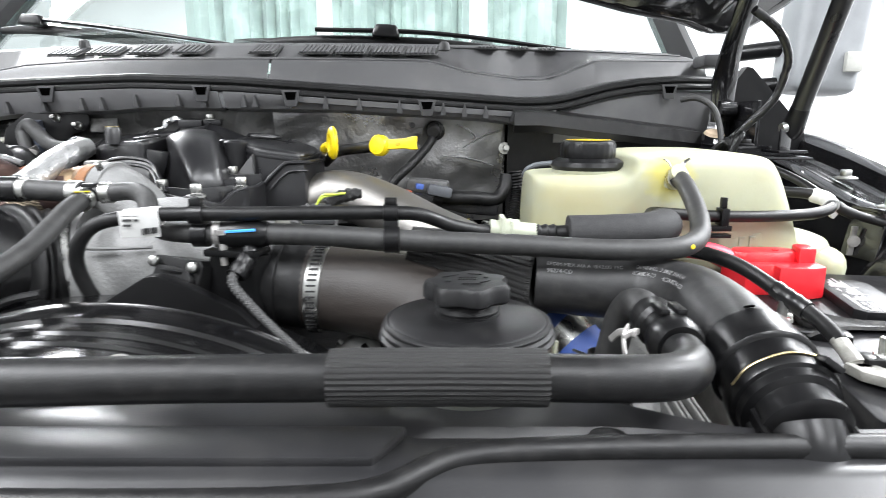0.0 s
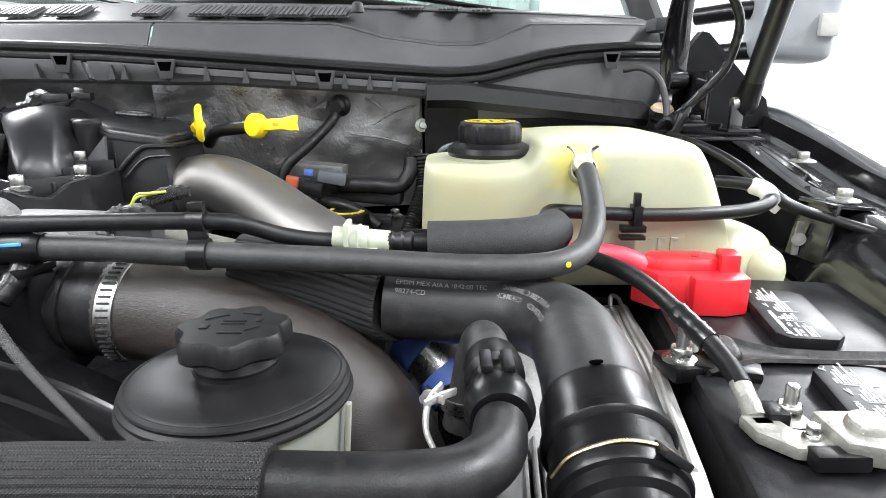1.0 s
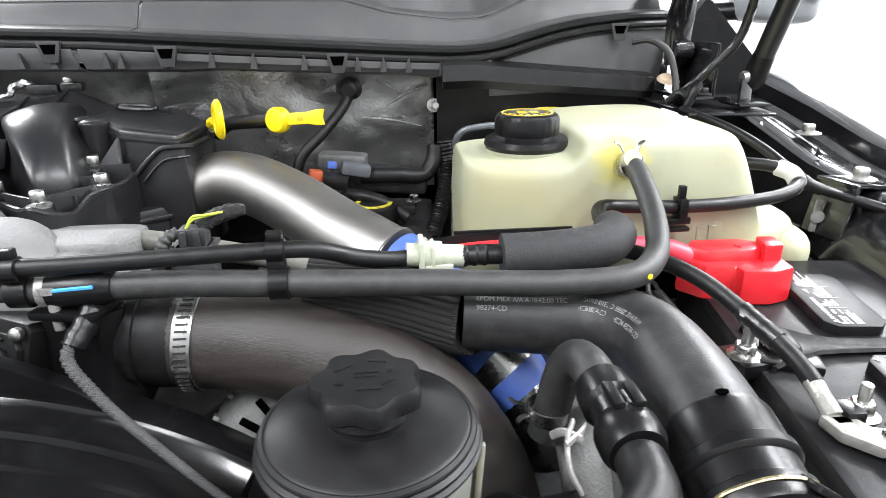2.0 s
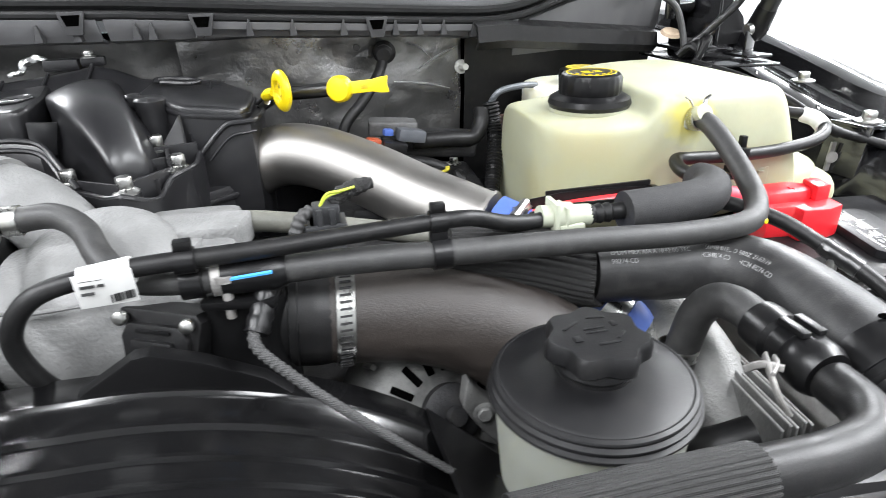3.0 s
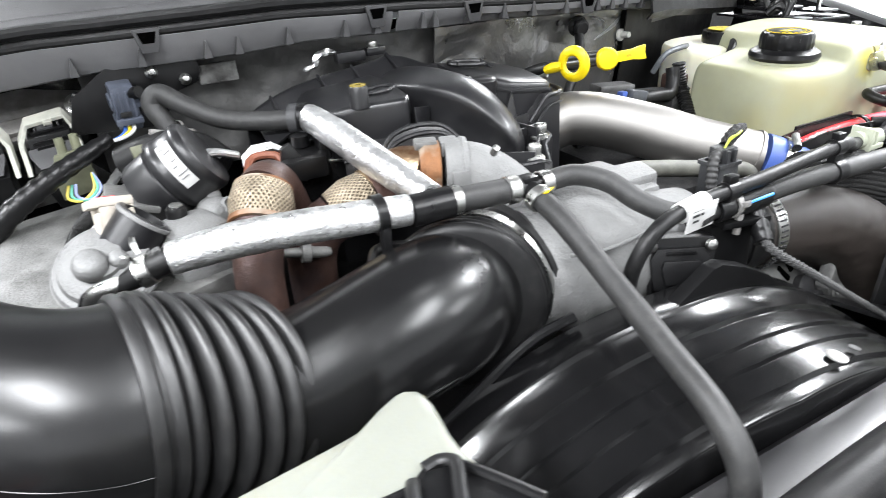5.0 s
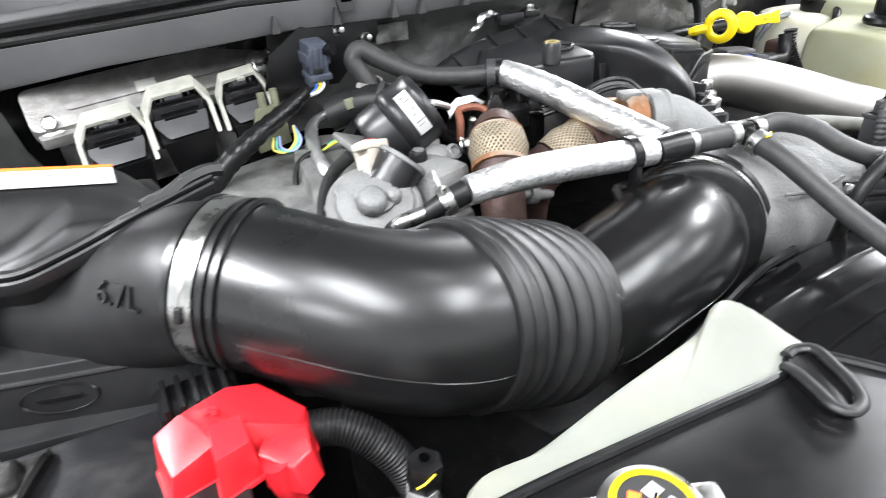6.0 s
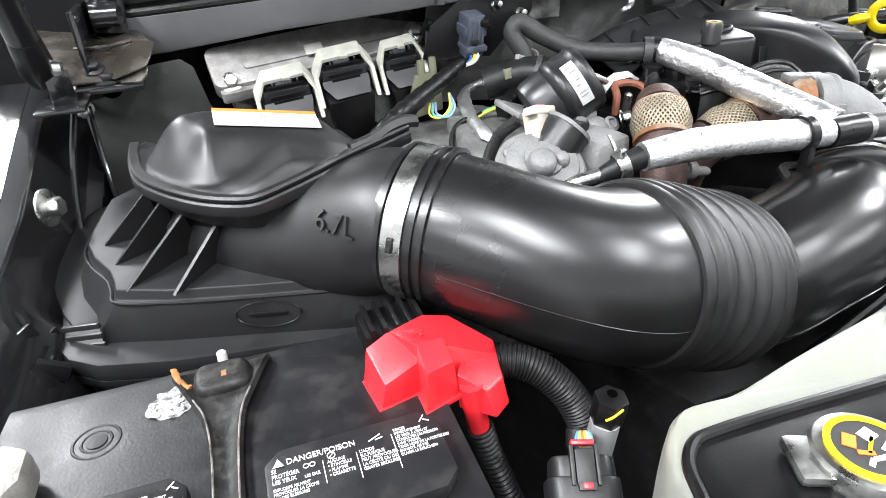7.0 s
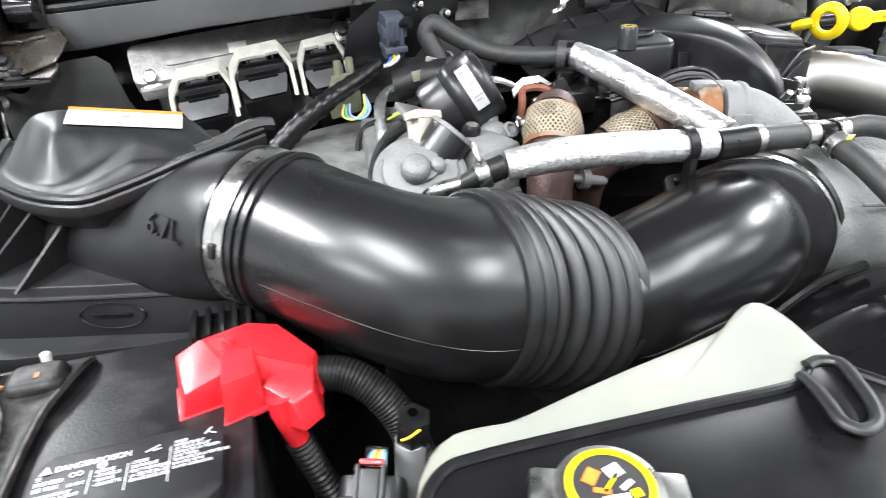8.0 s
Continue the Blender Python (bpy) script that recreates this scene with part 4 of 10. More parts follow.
def wrapped(pts, r, centre, width, s0, parent, seedv, n=1, pitch=0.007, h=0.0035, mat=None):
    """Printed marks laid round a hose. centre: angle from the hose's normal; s0, width: start and length along it."""
    C, us = spline(pts, 24)
    F = frames_along(C)
    S = [0.0]
    for a, b in zip(C, C[1:]):
        S.append(S[-1] + (b - a).length)
    rnd = random.Random(seedv)
    bm = bmesh.new()

    def place(s, ang):
        i = min(len(S) - 2, max(0, int(np.searchsorted(S, s)) - 1))
        f = (s - S[i]) / max(S[i + 1] - S[i], 1e-6)
        c = C[i].lerp(C[i + 1], f)
        _, nn, bb = F[i]
        return c + (nn * math.cos(ang) + bb * math.sin(ang)) * (r + 0.0005)

    for row in range(n):
        a0 = centre + row * pitch / r
        s = s0
        while s < s0 + width:
            k = rnd.uniform(0.6, 1.0) * h
            vs = [bm.verts.new(place(*q)) for q in ((s, a0), (s + k, a0), (s + k, a0 + h / r), (s, a0 + h / r))]
            if rnd.random() > 0.16:
                bm.faces.new(vs)
            s += k + h * 0.3
    bmesh.ops.delete(bm, geom=[v for v in bm.verts if not v.link_faces], context="VERTS")
    return part("hose_print", bm, mat or GREY_INK, parent, smooth=False)


def letters(text, m, size, parent, mat, depth=0.0004, name="lettering", align="LEFT"):
    cu = bpy.data.curves.new("lettering", "FONT")
    cu.body, cu.size, cu.extrude, cu.align_x = text, size, depth, align
    tmp = bpy.data.objects.new("lettering", cu)
    scene.collection.objects.link(tmp)
    dg = bpy.context.evaluated_depsgraph_get()
    dg.update()
    me = bpy.data.meshes.new_from_object(tmp.evaluated_get(dg))
    bpy.data.objects.remove(tmp)
    me.transform(m)
    me.materials.clear()
    me.materials.append(mat)
    return part(name, me, mat, parent)


def wrap_text(text, pts, r, centre, s0, size, parent, mat):
    """Readable print laid along a hose; s0: metres from its start, centre: angle from its normal."""
    C, us = spline(pts, 24)
    F = frames_along(C)
    S = [0.0]
    for a, b in zip(C, C[1:]):
        S.append(S[-1] + (b - a).length)
    ob = letters(text, Matrix.Identity(4), size, parent, mat, 0.0, "hose_print")
    for v in ob.data.vertices:
        s, ang = s0 + v.co.x, centre - v.co.y / r
        i = min(len(S) - 2, max(0, int(np.searchsorted(S, s)) - 1))
        f = (s - S[i]) / max(S[i + 1] - S[i], 1e-6)
        _, n, b = F[i]
        v.co = C[i].lerp(C[i + 1], f) + (n * math.cos(ang) + b * math.sin(ang)) * (r + 0.0004)
    return ob


def ribbed_sleeve(pts, r, parent, ribs=30, amp=0.05, label="ribbed black textile sleeve"):
    return part("sleeve", tube(pts, r, ribs * 4, 10, True, lambda s, a: 1 + amp * abs(math.sin(a * ribs / 2)) + 0.008 * math.sin(s * 1900)), SLEEVEWEAVE, parent, label)


# ---------------------------------------------------------------- coolant expansion tank
tank = thing("coolant_tank", "large cream translucent plastic coolant tank", "tank", (0.25, 0.74, 1.27))


def tank_body():
    """Boxy blow-moulded block: a lower filler end, a step up, and a slanted far end."""
    def section(xb, xt, yf, yb, zt):
        pts = [(yf, 1.268), (yf, 1.30), (yf + 0.001, zt - 0.022), (yf + 0.004, zt - 0.008), (yf + 0.013, zt - 0.001), (yf + 0.045, zt), (yb - 0.045, zt), (yb - 0.013, zt - 0.001), (yb - 0.004, zt - 0.008), (yb, zt - 0.022), (yb, 1.30), (yb, 1.268)]
        return [(xb + (xt - xb) * min(1.0, max(0.0, (z - 1.33) / 0.07)), y, z) for y, z in pts]
    rows = [(0.0985, 0.1045, 0.692, 0.768, 1.385), (0.0980, 0.1020, 0.674, 0.778, 1.390), (0.106, 0.110, 0.652, 0.785, 1.392), (0.130, 0.131, 0.637, 0.79, 1.393), (0.182, 0.182, 0.630, 0.80, 1.394), (0.199, 0.199, 0.629, 0.81, 1.397),
            (0.206, 0.206, 0.629, 0.83, 1.410), (0.215, 0.215, 0.629, 0.85, 1.4155), (0.28, 0.28, 0.630, 0.862, 1.4165), (0.350, 0.332, 0.636, 0.862, 1.416), (0.386, 0.352, 0.640, 0.86, 1.413), (0.400, 0.361, 0.650, 0.856, 1.406), (0.406, 0.366, 0.672, 0.85, 1.396)]
    upper = softened(loft([section(*r) for r in rows]), 2)
    low = [(0.36, 0.640), (0.405, 0.645), (0.452, 0.668), (0.46, 0.72), (0.44, 0.82), (0.38, 0.855), (0.33, 0.80), (0.33, 0.70)]
    cx, cy = 0.40, 0.74
    lower = softened(loft([[(cx + (x - cx) * k, cy + (y - cy) * k, z) for x, y in low] for k, z in ((1, 1.266), (1, 1.270), (1, 1.292), (0.97, 1.310), (0.84, 1.324))]), 2)
    return join(upper, lower)


def stained(base):
    """The cream plastic with dried yellow coolant round the nipple."""
    mat = base.copy()
    mat.name = "cream_plastic_with_coolant_stain"
    N, L = mat.node_tree.nodes, mat.node_tree.links
    sock = N["Principled BSDF"].inputs["Base Color"]
    old = sock.links[0].from_socket
    tc, sub_, ln, noise, add, ramp, mix = (N.new(k) for k in ("ShaderNodeTexCoord", "ShaderNodeVectorMath", "ShaderNodeVectorMath", "ShaderNodeTexNoise", "ShaderNodeMath", "ShaderNodeMapRange", "ShaderNodeMix"))
    sub_.operation, ln.operation, add.operation, mix.data_type = "SUBTRACT", "LENGTH", "MULTIPLY_ADD", "RGBA"
    sub_.inputs[1].default_value = STAIN_AT
    noise.inputs["Scale"].default_value = 60
    add.inputs[1].default_value, add.inputs[2].default_value = 0.024, -0.012
    ramp.inputs[1].default_value, ramp.inputs[2].default_value, ramp.inputs[3].default_value, ramp.inputs[4].default_value = 0.012, 0.030, 0.85, 0.0
    mix.inputs[7].default_value = (0.52, 0.46, 0.10, 1)
    L.new(tc.outputs["Object"], sub_.inputs[0])
    L.new(sub_.outputs["Vector"], ln.inputs[0])
    L.new(tc.outputs["Object"], noise.inputs["Vector"])
    L.new(noise.outputs["Fac"], add.inputs[0])
    total = N.new("ShaderNodeMath")
    L.new(ln.outputs["Value"], total.inputs[0])
    L.new(add.outputs["Value"], total.inputs[1])
    L.new(total.outputs["Value"], ramp.inputs[0])
    L.new(ramp.outputs["Result"], mix.inputs[0])
    L.new(old, mix.inputs[6])
    L.new(mix.outputs[2], sock)
    return mat


STAIN_AT = V(0.236, 0.630, 1.394)
part("tank_body", tank_body(), stained(CREAM), tank, "cream translucent tank body")
part("filler_neck", lathe([(0.040, 1.378), (0.040, 1.398), (0.036, 1.402), (0, 1.402)], (0.166, 0.698, 0), (0, 0, 1), 36), CREAM, tank)
part("cap_flange", lathe([(0, 1.396), (0.040, 1.396), (0.0415, 1.400), (0.040, 1.405), (0.033, 1.409), (0, 1.409)], (0.166, 0.698, 0), (0, 0, 1), 44), PLASTIC, tank, "wide black flange under the cap")
cap = part("screw_cap", lathe([(0, 1.408), (0.030, 1.408), (0.0305, 1.412), (0.0305, 1.4235), (0.029, 1.4275), (0.0265, 1.4290), (0, 1.4290)], (0.166, 0.698, 0), (0, 0, 1), 96,
                              lambda a, z: 1 + (0.022 * (math.sin(a * 24) > 0.2) if 1.41 < z < 1.4265 else 0)), PLASTIC, tank, "ribbed black pressure cap")
part("cap_ring", lathe([(0.0236, 1.4287), (0.0236, 1.4294), (0.0248, 1.4294), (0.0248, 1.4287)], (0.166, 0.698, 0), (0, 0, 1), 40), YELLOW, cap, "thin yellow printed ring")
for k in range(8):
    a = radians(200 + 20 * k)
    part("cap_print", box((0.0036, 0.0013, 0.0005), (0.166 + 0.0195 * math.cos(a), 0.698 + 0.0195 * math.sin(a), 1.4295), 0, (0, 0, math.degrees(a) + 90)), YELLOW, cap)
for dx, dy, w, h in ((-0.006, 0.006, 0.011, 0.003), (-0.006, 0.0, 0.008, 0.003), (-0.006, -0.006, 0.011, 0.003), (-0.0105, 0.0, 0.003, 0.014), (0.008, 0.004, 0.009, 0.003), (0.008, -0.004, 0.009, 0.003), (0.0105, 0.0, 0.003, 0.010)):
    part("cap_print", box((w * 0.8, h * 0.45, 0.0005), (0.166 + dx * 0.8, 0.698 + dy * 0.8, 1.4292), 0), YELLOW, cap)
part("rear_chamber", softened(loft([[(x, y, z) for x, y in ((0.165, 0.82), (0.19, 0.80), (0.30, 0.80), (0.31, 0.86), (0.29, 0.93), (0.19, 0.93), (0.165, 0.90))] for z in (1.25, 1.26, 1.33, 1.385, 1.392)]), 2), surface("milky_rear_chamber", (0.75, 0.74, 0.62), 0.42, 0, 0.08, 12, 0.1, 500, sss=0.5), tank, "paler rear chamber of the tank")
part("rear_cap", lathe([(0, 1.388), (0.026, 1.388), (0.027, 1.40), (0.026, 1.408), (0, 1.410)], (0.228, 0.845, 0), (0, 0, 1), 40, lambda a, z: 1 + 0.02 * (math.sin(a * 20) > 0)), PLASTIC, tank, "small black cap with a yellow print")
part("rear_cap_print", lathe([(0, 1.4102), (0.020, 1.4102), (0.020, 1.4108), (0, 1.4108)], (0.228, 0.845, 0), (0, 0, 1), 12), surface("worn_yellow_print", (0.42, 0.34, 0.03), 0.6, 0, 0.6, 250, 0, 300), tank)
part("side_bulge", softened(loft([[(0.43 + 0.03 * k * math.cos(a), 0.685 + 0.05 * k * math.sin(a), z) for a in np.linspace(0, 2 * math.pi, 12, endpoint=False)] for k, z in ((1, 1.27), (1, 1.292), (0.9, 1.305), (0.5, 1.310))]), 1), CREAM, tank)
part("foot_ring", lathe([(0.04, 1.262), (0.05, 1.264), (0.05, 1.271), (0.044, 1.275), (0.036, 1.275), (0.036, 1.262), (0.04, 1.262)], (0.425, 0.69, 0), (0, 0, 1), 32), HOSE_GREY, tank, "grey rubber ring at the tank's foot")
part("outlet_nipple", lathe([(0.011, -0.012), (0.011, 0.0), (0.008, 0.003), (0.008, 0.022), (0, 0.022)], (0.240, 0.634, 1.390), (0, -0.9, 0.45), 20), CREAM, tank)
part("moulded_boss", box((0.05, 0.004, 0.02), (0.318, 0.637, 1.322), 0.002), CREAM, tank)
bm = bmesh.new()
for x in (0.296, 0.306, 0.318, 0.330):
    bm = join(bm, box((0.0025, 0.003, 0.014), (x, 0.6345, 1.322), 0.0006), box((0.006, 0.003, 0.0025), (x + 0.003, 0.6345, 1.3275), 0.0006))
part("raised_marking", bm, CREAM, tank)
part("side_hose", tube([(0.228, 0.825, 1.400), (0.20, 0.80, 1.396), (0.172, 0.785, 1.375), (0.158, 0.777, 1.335), (0.145, 0.77, 1.30), (0.12, 0.765, 1.285)], 0.006, 12, 10), RUBBER, tank, "thin black hose down the tank's side")
part("neck_seam", tube([(0.112, 0.668, 1.30), (0.111, 0.668, 1.34), (0.113, 0.67, 1.378)], 0.0012, 6, 4), CREAM, tank)
single("tank_shelf", prism([(0.09, 0.66), (0.30, 0.66), (0.47, 0.66), (0.49, 0.9), (0.09, 0.9)], 1.24, 1.262, 0.004), PLASTIC, "black plastic shelf under the coolant tank", "shelf")

# overflow hose, from the nipple down and across to the tee
over = thing("overflow_hose", "long grey rubber overflow hose across the engine", "hose", (0.2, 0.486, 1.34))
OV = [(0.241, 0.634, 1.392), (0.243, 0.617, 1.3915), (0.2415, 0.594, 1.3845), (0.239, 0.565, 1.3705), (0.232, 0.536, 1.359), (0.220, 0.510, 1.3515), (0.196, 0.487, 1.3480), (0.145, 0.4835, 1.3465), (0.06, 0.487, 1.350), (-0.042, 0.489, 1.354), (-0.10, 0.487, 1.358), (-0.152, 0.484, 1.360)]
part("hose", tube(OV, 0.0089, 20, 10), HOSE_GREY, over)
spring_clip((0.2425, 0.625, 1.3918), (0.05, -0.95, 0.25), 0.0105, over)
wrapped(OV, 0.0089, 0.7, 0.03, 0.60, over, 5, 1, 0.007, 0.0022)
wrapped(OV, 0.0089, 0.9, 0.05, 0.30, over, 6, 1, 0.007, 0.0022)
part("paint_dot", lathe([(0, 0), (0.0021, 0.0003), (0.0017, 0.0008), (0, 0.001)], (0.2030, 0.4785, 1.3500), (0.3, -1, 0.1), 12), YELLOW, over, "tiny yellow paint dot")
OV2 = [(-0.165, 0.483, 1.360), (-0.20, 0.485, 1.360), (-0.235, 0.495, 1.362), (-0.252, 0.513, 1.370), (-0.265, 0.535, 1.382), (-0.285, 0.552, 1.387), (-0.311, 0.557, 1.385)]
part("hose", tube(OV2, 0.0085, 18, 10), HOSE_GREY, over)
part("joiner", lathe([(0, -0.02), (0.011, -0.02), (0.0115, -0.01), (0.0115, 0.012), (0.0095, 0.018), (0, 0.018)], (-0.16, 0.4835, 1.360), (1, 0, 0), 20), PLASTIC, over)
part("joiner_band", ring_band((-0.182, 0.4838, 1.360), (1, 0.04, 0), 0.0098, 0.008, 0.0012), GALV, over, "pale grey band")
part("paint_stripe", tube([(-0.176, 0.4735, 1.363), (-0.150, 0.4718, 1.365)], 0.0013, 6, 2), surface("blue_paint", (0.05, 0.3, 0.75), 0.5), over, "blue paint stripe")

# upper line
line = thing("vent_line", "thin black vent line with a foam sleeve", "hose", (0.1, 0.52, 1.34))
UP = [(-0.275, 0.487, 1.285), (-0.290, 0.478, 1.310), (-0.294, 0.471, 1.345), (-0.278, 0.470, 1.368), (-0.242, 0.474, 1.376), (-0.15, 0.480, 1.377), (-0.043, 0.492, 1.376), (-0.02, 0.496, 1.374), (0.01, 0.508, 1.362), (0.035, 0.518, 1.356), (0.052, 0.522, 1.356)]
part("pipe", tube(UP, 0.0058, 16, 10), RUBBER, line)
part("connector", join(lathe([(0, -0.022), (0.0085, -0.022), (0.0085, -0.012), (0.0105, -0.012), (0.0105, 0.003), (0.0085, 0.003), (0.0085, 0.019), (0, 0.019)], (0.063, 0.523, 1.355), (1, 0.05, -0.1), 20),
                       box((0.004, 0.022, 0.026), (0.052, 0.522, 1.356), 0.0015), box((0.003, 0.02, 0.021), (0.060, 0.5215, 1.355), 0.0015), box((0.02, 0.004, 0.005), (0.064, 0.5135, 1.349), 0.001)), PALE_GREEN, line, "pale green quick connector")
part("barb", lathe([(0, 0), (0.008, 0), (0.008, 0.004), (0.0065, 0.006), (0.008, 0.011), (0.0065, 0.013), (0.008, 0.018), (0.0065, 0.020), (0.007, 0.032), (0, 0.032)], (0.080, 0.5235, 1.3535), (1, -0.02, 0), 18), RUBBER, line)
part("foam_sleeve", tube([(0.110, 0.520, 1.353), (0.15, 0.520, 1.354), (0.185, 0.527, 1.355), (0.203, 0.545, 1.356), (0.207, 0.566, 1.355)], [0.0165, 0.0165, 0.0165, 0.016, 0.0145], 20, 10), FOAM, line, "thick grey foam sleeve")
PIPE = [(0.207, 0.56, 1.355), (0.206, 0.59, 1.356), (0.215, 0.612, 1.358), (0.235, 0.618, 1.356), (0.29, 0.620, 1.353), (0.35, 0.628, 1.352), (0.405, 0.645, 1.353), (0.432, 0.665, 1.357), (0.436, 0.684, 1.362), (0.424, 0.702, 1.367), (0.40, 0.715, 1.368)]
part("pipe", tube(PIPE, 0.0062, 16, 10), RUBBER, line)
part("pipe_clip", join(box((0.008, 0.016, 0.018), (0.290, 0.618, 1.353), 0.001), box((0.022, 0.01, 0.006), (0.288, 0.618, 1.341), 0.001), box((0.022, 0.01, 0.004), (0.288, 0.618, 1.333), 0.001), box((0.006, 0.006, 0.012), (0.290, 0.618, 1.367), 0.001)), PLASTIC, line)
part("tape_flag", tube([(0.434, 0.668, 1.357), (0.437, 0.685, 1.363), (0.430, 0.697, 1.366)], 0.0085, 16, 6), PAPER, line, "wrapped white paper tag")
part("sticker", join(box((0.030, 0.0012, 0.021), (-0.238, 0.4655, 1.371), 0.0003, (6, 0, 4)), tube([(-0.252, 0.4735, 1.3738), (-0.225, 0.4758, 1.3763)], 0.0078, 16, 2)), PAPER, line, "white barcode sticker folded round the pipe")
for k in range(7):
    part("barcode", box((0.0008 + 0.0006 * (k % 3), 0.0006, 0.005), (-0.236 + 0.0019 * k, 0.4646 + 0.0002 * k, 1.365 + 0.0002 * k), 0, (6, 3, 4)), INK_AND_SHADE, line)
bars(line, Matrix.Translation((-0.250, 0.4641, 1.379)) @ pose(0, 0, 0, 84, 0, 4), 0.013, 3, 0.004, 0.0018, 3, INK_AND_SHADE)
for at_u, at_l in (((-0.043, 0.492, 1.376), (-0.042, 0.489, 1.354)), ((-0.197, 0.477, 1.377), (-0.197, 0.484, 1.360))):
    part("twin_clip", join(ring_band(at_u, (1, 0, 0), 0.0058, 0.012, 0.002, 20), ring_band(at_l, (1, 0, 0), 0.0089, 0.013, 0.002, 20), box((0.012, 0.007, 0.011), (at_u[0], (at_u[1] + at_l[1]) / 2, (at_u[2] + at_l[2]) / 2 + 0.001), 0.001), box((0.010, 0.007, 0.006), (at_u[0], at_u[1], at_u[2] + 0.010), 0.001)), PLASTIC, line)

# ---------------------------------------------------------------- upper radiator hose
rad = thing("radiator_hose", "thick black upper radiator hose with printed marks", "hose", (0.15, 0.45, 1.3))
BH = [(-0.03, 0.525, 1.336), (0.02, 0.521, 1.328), (0.08, 0.515, 1.311), (0.135, 0.510, 1.308), (0.176, 0.499, 1.309), (0.199, 0.466, 1.310), (0.203, 0.415, 1.308), (0.2, 0.37, 1.3045)]
part("hose", tube(BH[2:], [0.026, 0.027, 0.0275, 0.028, 0.028, 0.028], 32, 12), HOSE_BLACK, rad)
ribbed_sleeve(BH[:3] + [(0.084, 0.5125, 1.3125)], [0.022, 0.025, 0.0285, 0.0287], rad, 34, 0.045)
for text, s0, ang in (("EPDM MEX A/A A 10:42:00 TEC", 0.008, 0.74), ("98274-CD", 0.008, 0.98), ("104191EH01EL D 880Z 27/07/19", 0.087, 0.70), ("HC34-8B274-CD", 0.084, 0.93), ("HC34-8B274-CD", 0.128, 0.95)):
    wrap_text(text, BH[2:], 0.0276, ang, s0, 0.0050, rad, GREY_INK)
ax = V(-0.01, -0.42, -0.13)
part("coupling", lathe([(0, -0.008), (0.0288, -0.008), (0.0298, -0.005), (0.0302, 0.014), (0.0318, 0.0155), (0.0322, 0.0205), (0.0312, 0.022), (0.0292, 0.023), (0.0290, 0.0345), (0.0312, 0.036), (0.0316, 0.046), (0.0308, 0.048), (0.0285, 0.049), (0.0282, 0.055), (0.0242, 0.057), (0.0240, 0.066), (0.0256, 0.067), (0.0256, 0.071), (0.0222, 0.073), (0, 0.073)], (0.1995, 0.368, 1.304), ax, 48), PLASTIC, rad, "black quick-lock coupling")
part("outlet", tube([(0.1982, 0.306, 1.2845), (0.1985, 0.298, 1.274), (0.1990, 0.295, 1.255), (0.1995, 0.295, 1.20)], 0.0215, 28, 8), PLASTIC, rad, "black radiator outlet turned downwards")
part("coupling_hole", lathe([(0, 0), (0.0030, 0), (0.0034, 0.0004), (0.0034, 0.0010), (0, 0.0010)], (0.1955, 0.3680, 1.3338), (-0.13, 0.25, 0.95), 16), HOLE, rad)
q = ax.normalized()
c = V(0.1995, 0.368, 1.304) + q * 0.041
part("lock_wire", tube([c + V(-0.0305, -0.003, 0.0085), c + V(-0.0235, -0.006, 0.0210), c + V(-0.004, -0.009, 0.0305), c + V(0.013, -0.009, 0.0280), c + V(0.025, -0.006, 0.0185)], 0.0013, 8, 8, True, None, 0.6), BRASS, rad, "curved brass retaining clip")
part("lock_tab", box((0.014, 0.012, 0.004), tuple(c + V(0.017, -0.012, 0.025)), 0.001, (-15, 35, 0)), PLASTIC, rad)
for k in range(9):
    a = radians(170 + 25 * k)
    u = q.cross(V(1, 0, 0)).normalized()
    w = q.cross(u)
    p = V(0.1995, 0.368, 1.304) + q * 0.070 + (u * math.sin(a) + w * math.cos(a)) * 0.0246
    part("coupling_rib", tube([p - q * 0.012, p + q * 0.012], 0.0020, 6, 2), PLASTIC, rad)

# ---------------------------------------------------------------- front coolant hose
front = thing("coolant_hose", "black coolant hose along the radiator with a braided sleeve", "hose", (0.0, 0.3, 1.3))
FH = [(-0.42, 0.293, 1.305), (-0.30, 0.296, 1.312), (-0.15, 0.298, 1.316), (-0.06, 0.299, 1.3165), (0.0, 0.299, 1.317), (0.055, 0.298, 1.317), (0.10, 0.299, 1.316), (0.128, 0.307, 1.314), (0.143, 0.325, 1.312), (0.148, 0.350, 1.310)]
part("hose", tube(FH, 0.0128, 24, 10), RUBBER, front)
ribbed_sleeve(FH[3:6], 0.0146, front, 30, 0.06)
part("elbow", tube([(0.148, 0.40, 1.312), (0.147, 0.425, 1.316), (0.145, 0.445, 1.311), (0.142, 0.458, 1.296), (0.138, 0.463, 1.27), (0.133, 0.463, 1.24)], [0.012, 0.0125, 0.0125, 0.0125, 0.0125, 0.013], 24, 10), HOSE_GREY, front)
part("connector", lathe([(0, -0.012), (0.0155, -0.012), (0.0165, -0.004), (0.0165, 0.006), (0.0135, 0.009), (0.0135, 0.020), (0.0165, 0.024), (0.0175, 0.028), (0.0175, 0.038), (0.015, 0.044), (0, 0.044)], (0.1485, 0.398, 1.313), (0.0, -1, -0.05), 30), PLASTIC, front, "black quick connector")
part("connector_latch", join(box((0.006, 0.02, 0.004), (0.1425, 0.378, 1.330), 0.001), box((0.006, 0.02, 0.004), (0.1535, 0.378, 1.330), 0.001)), PLASTIC, front)
spring_clip((0.133, 0.463, 1.26), (0.1, 0, 1), 0.0138, front)
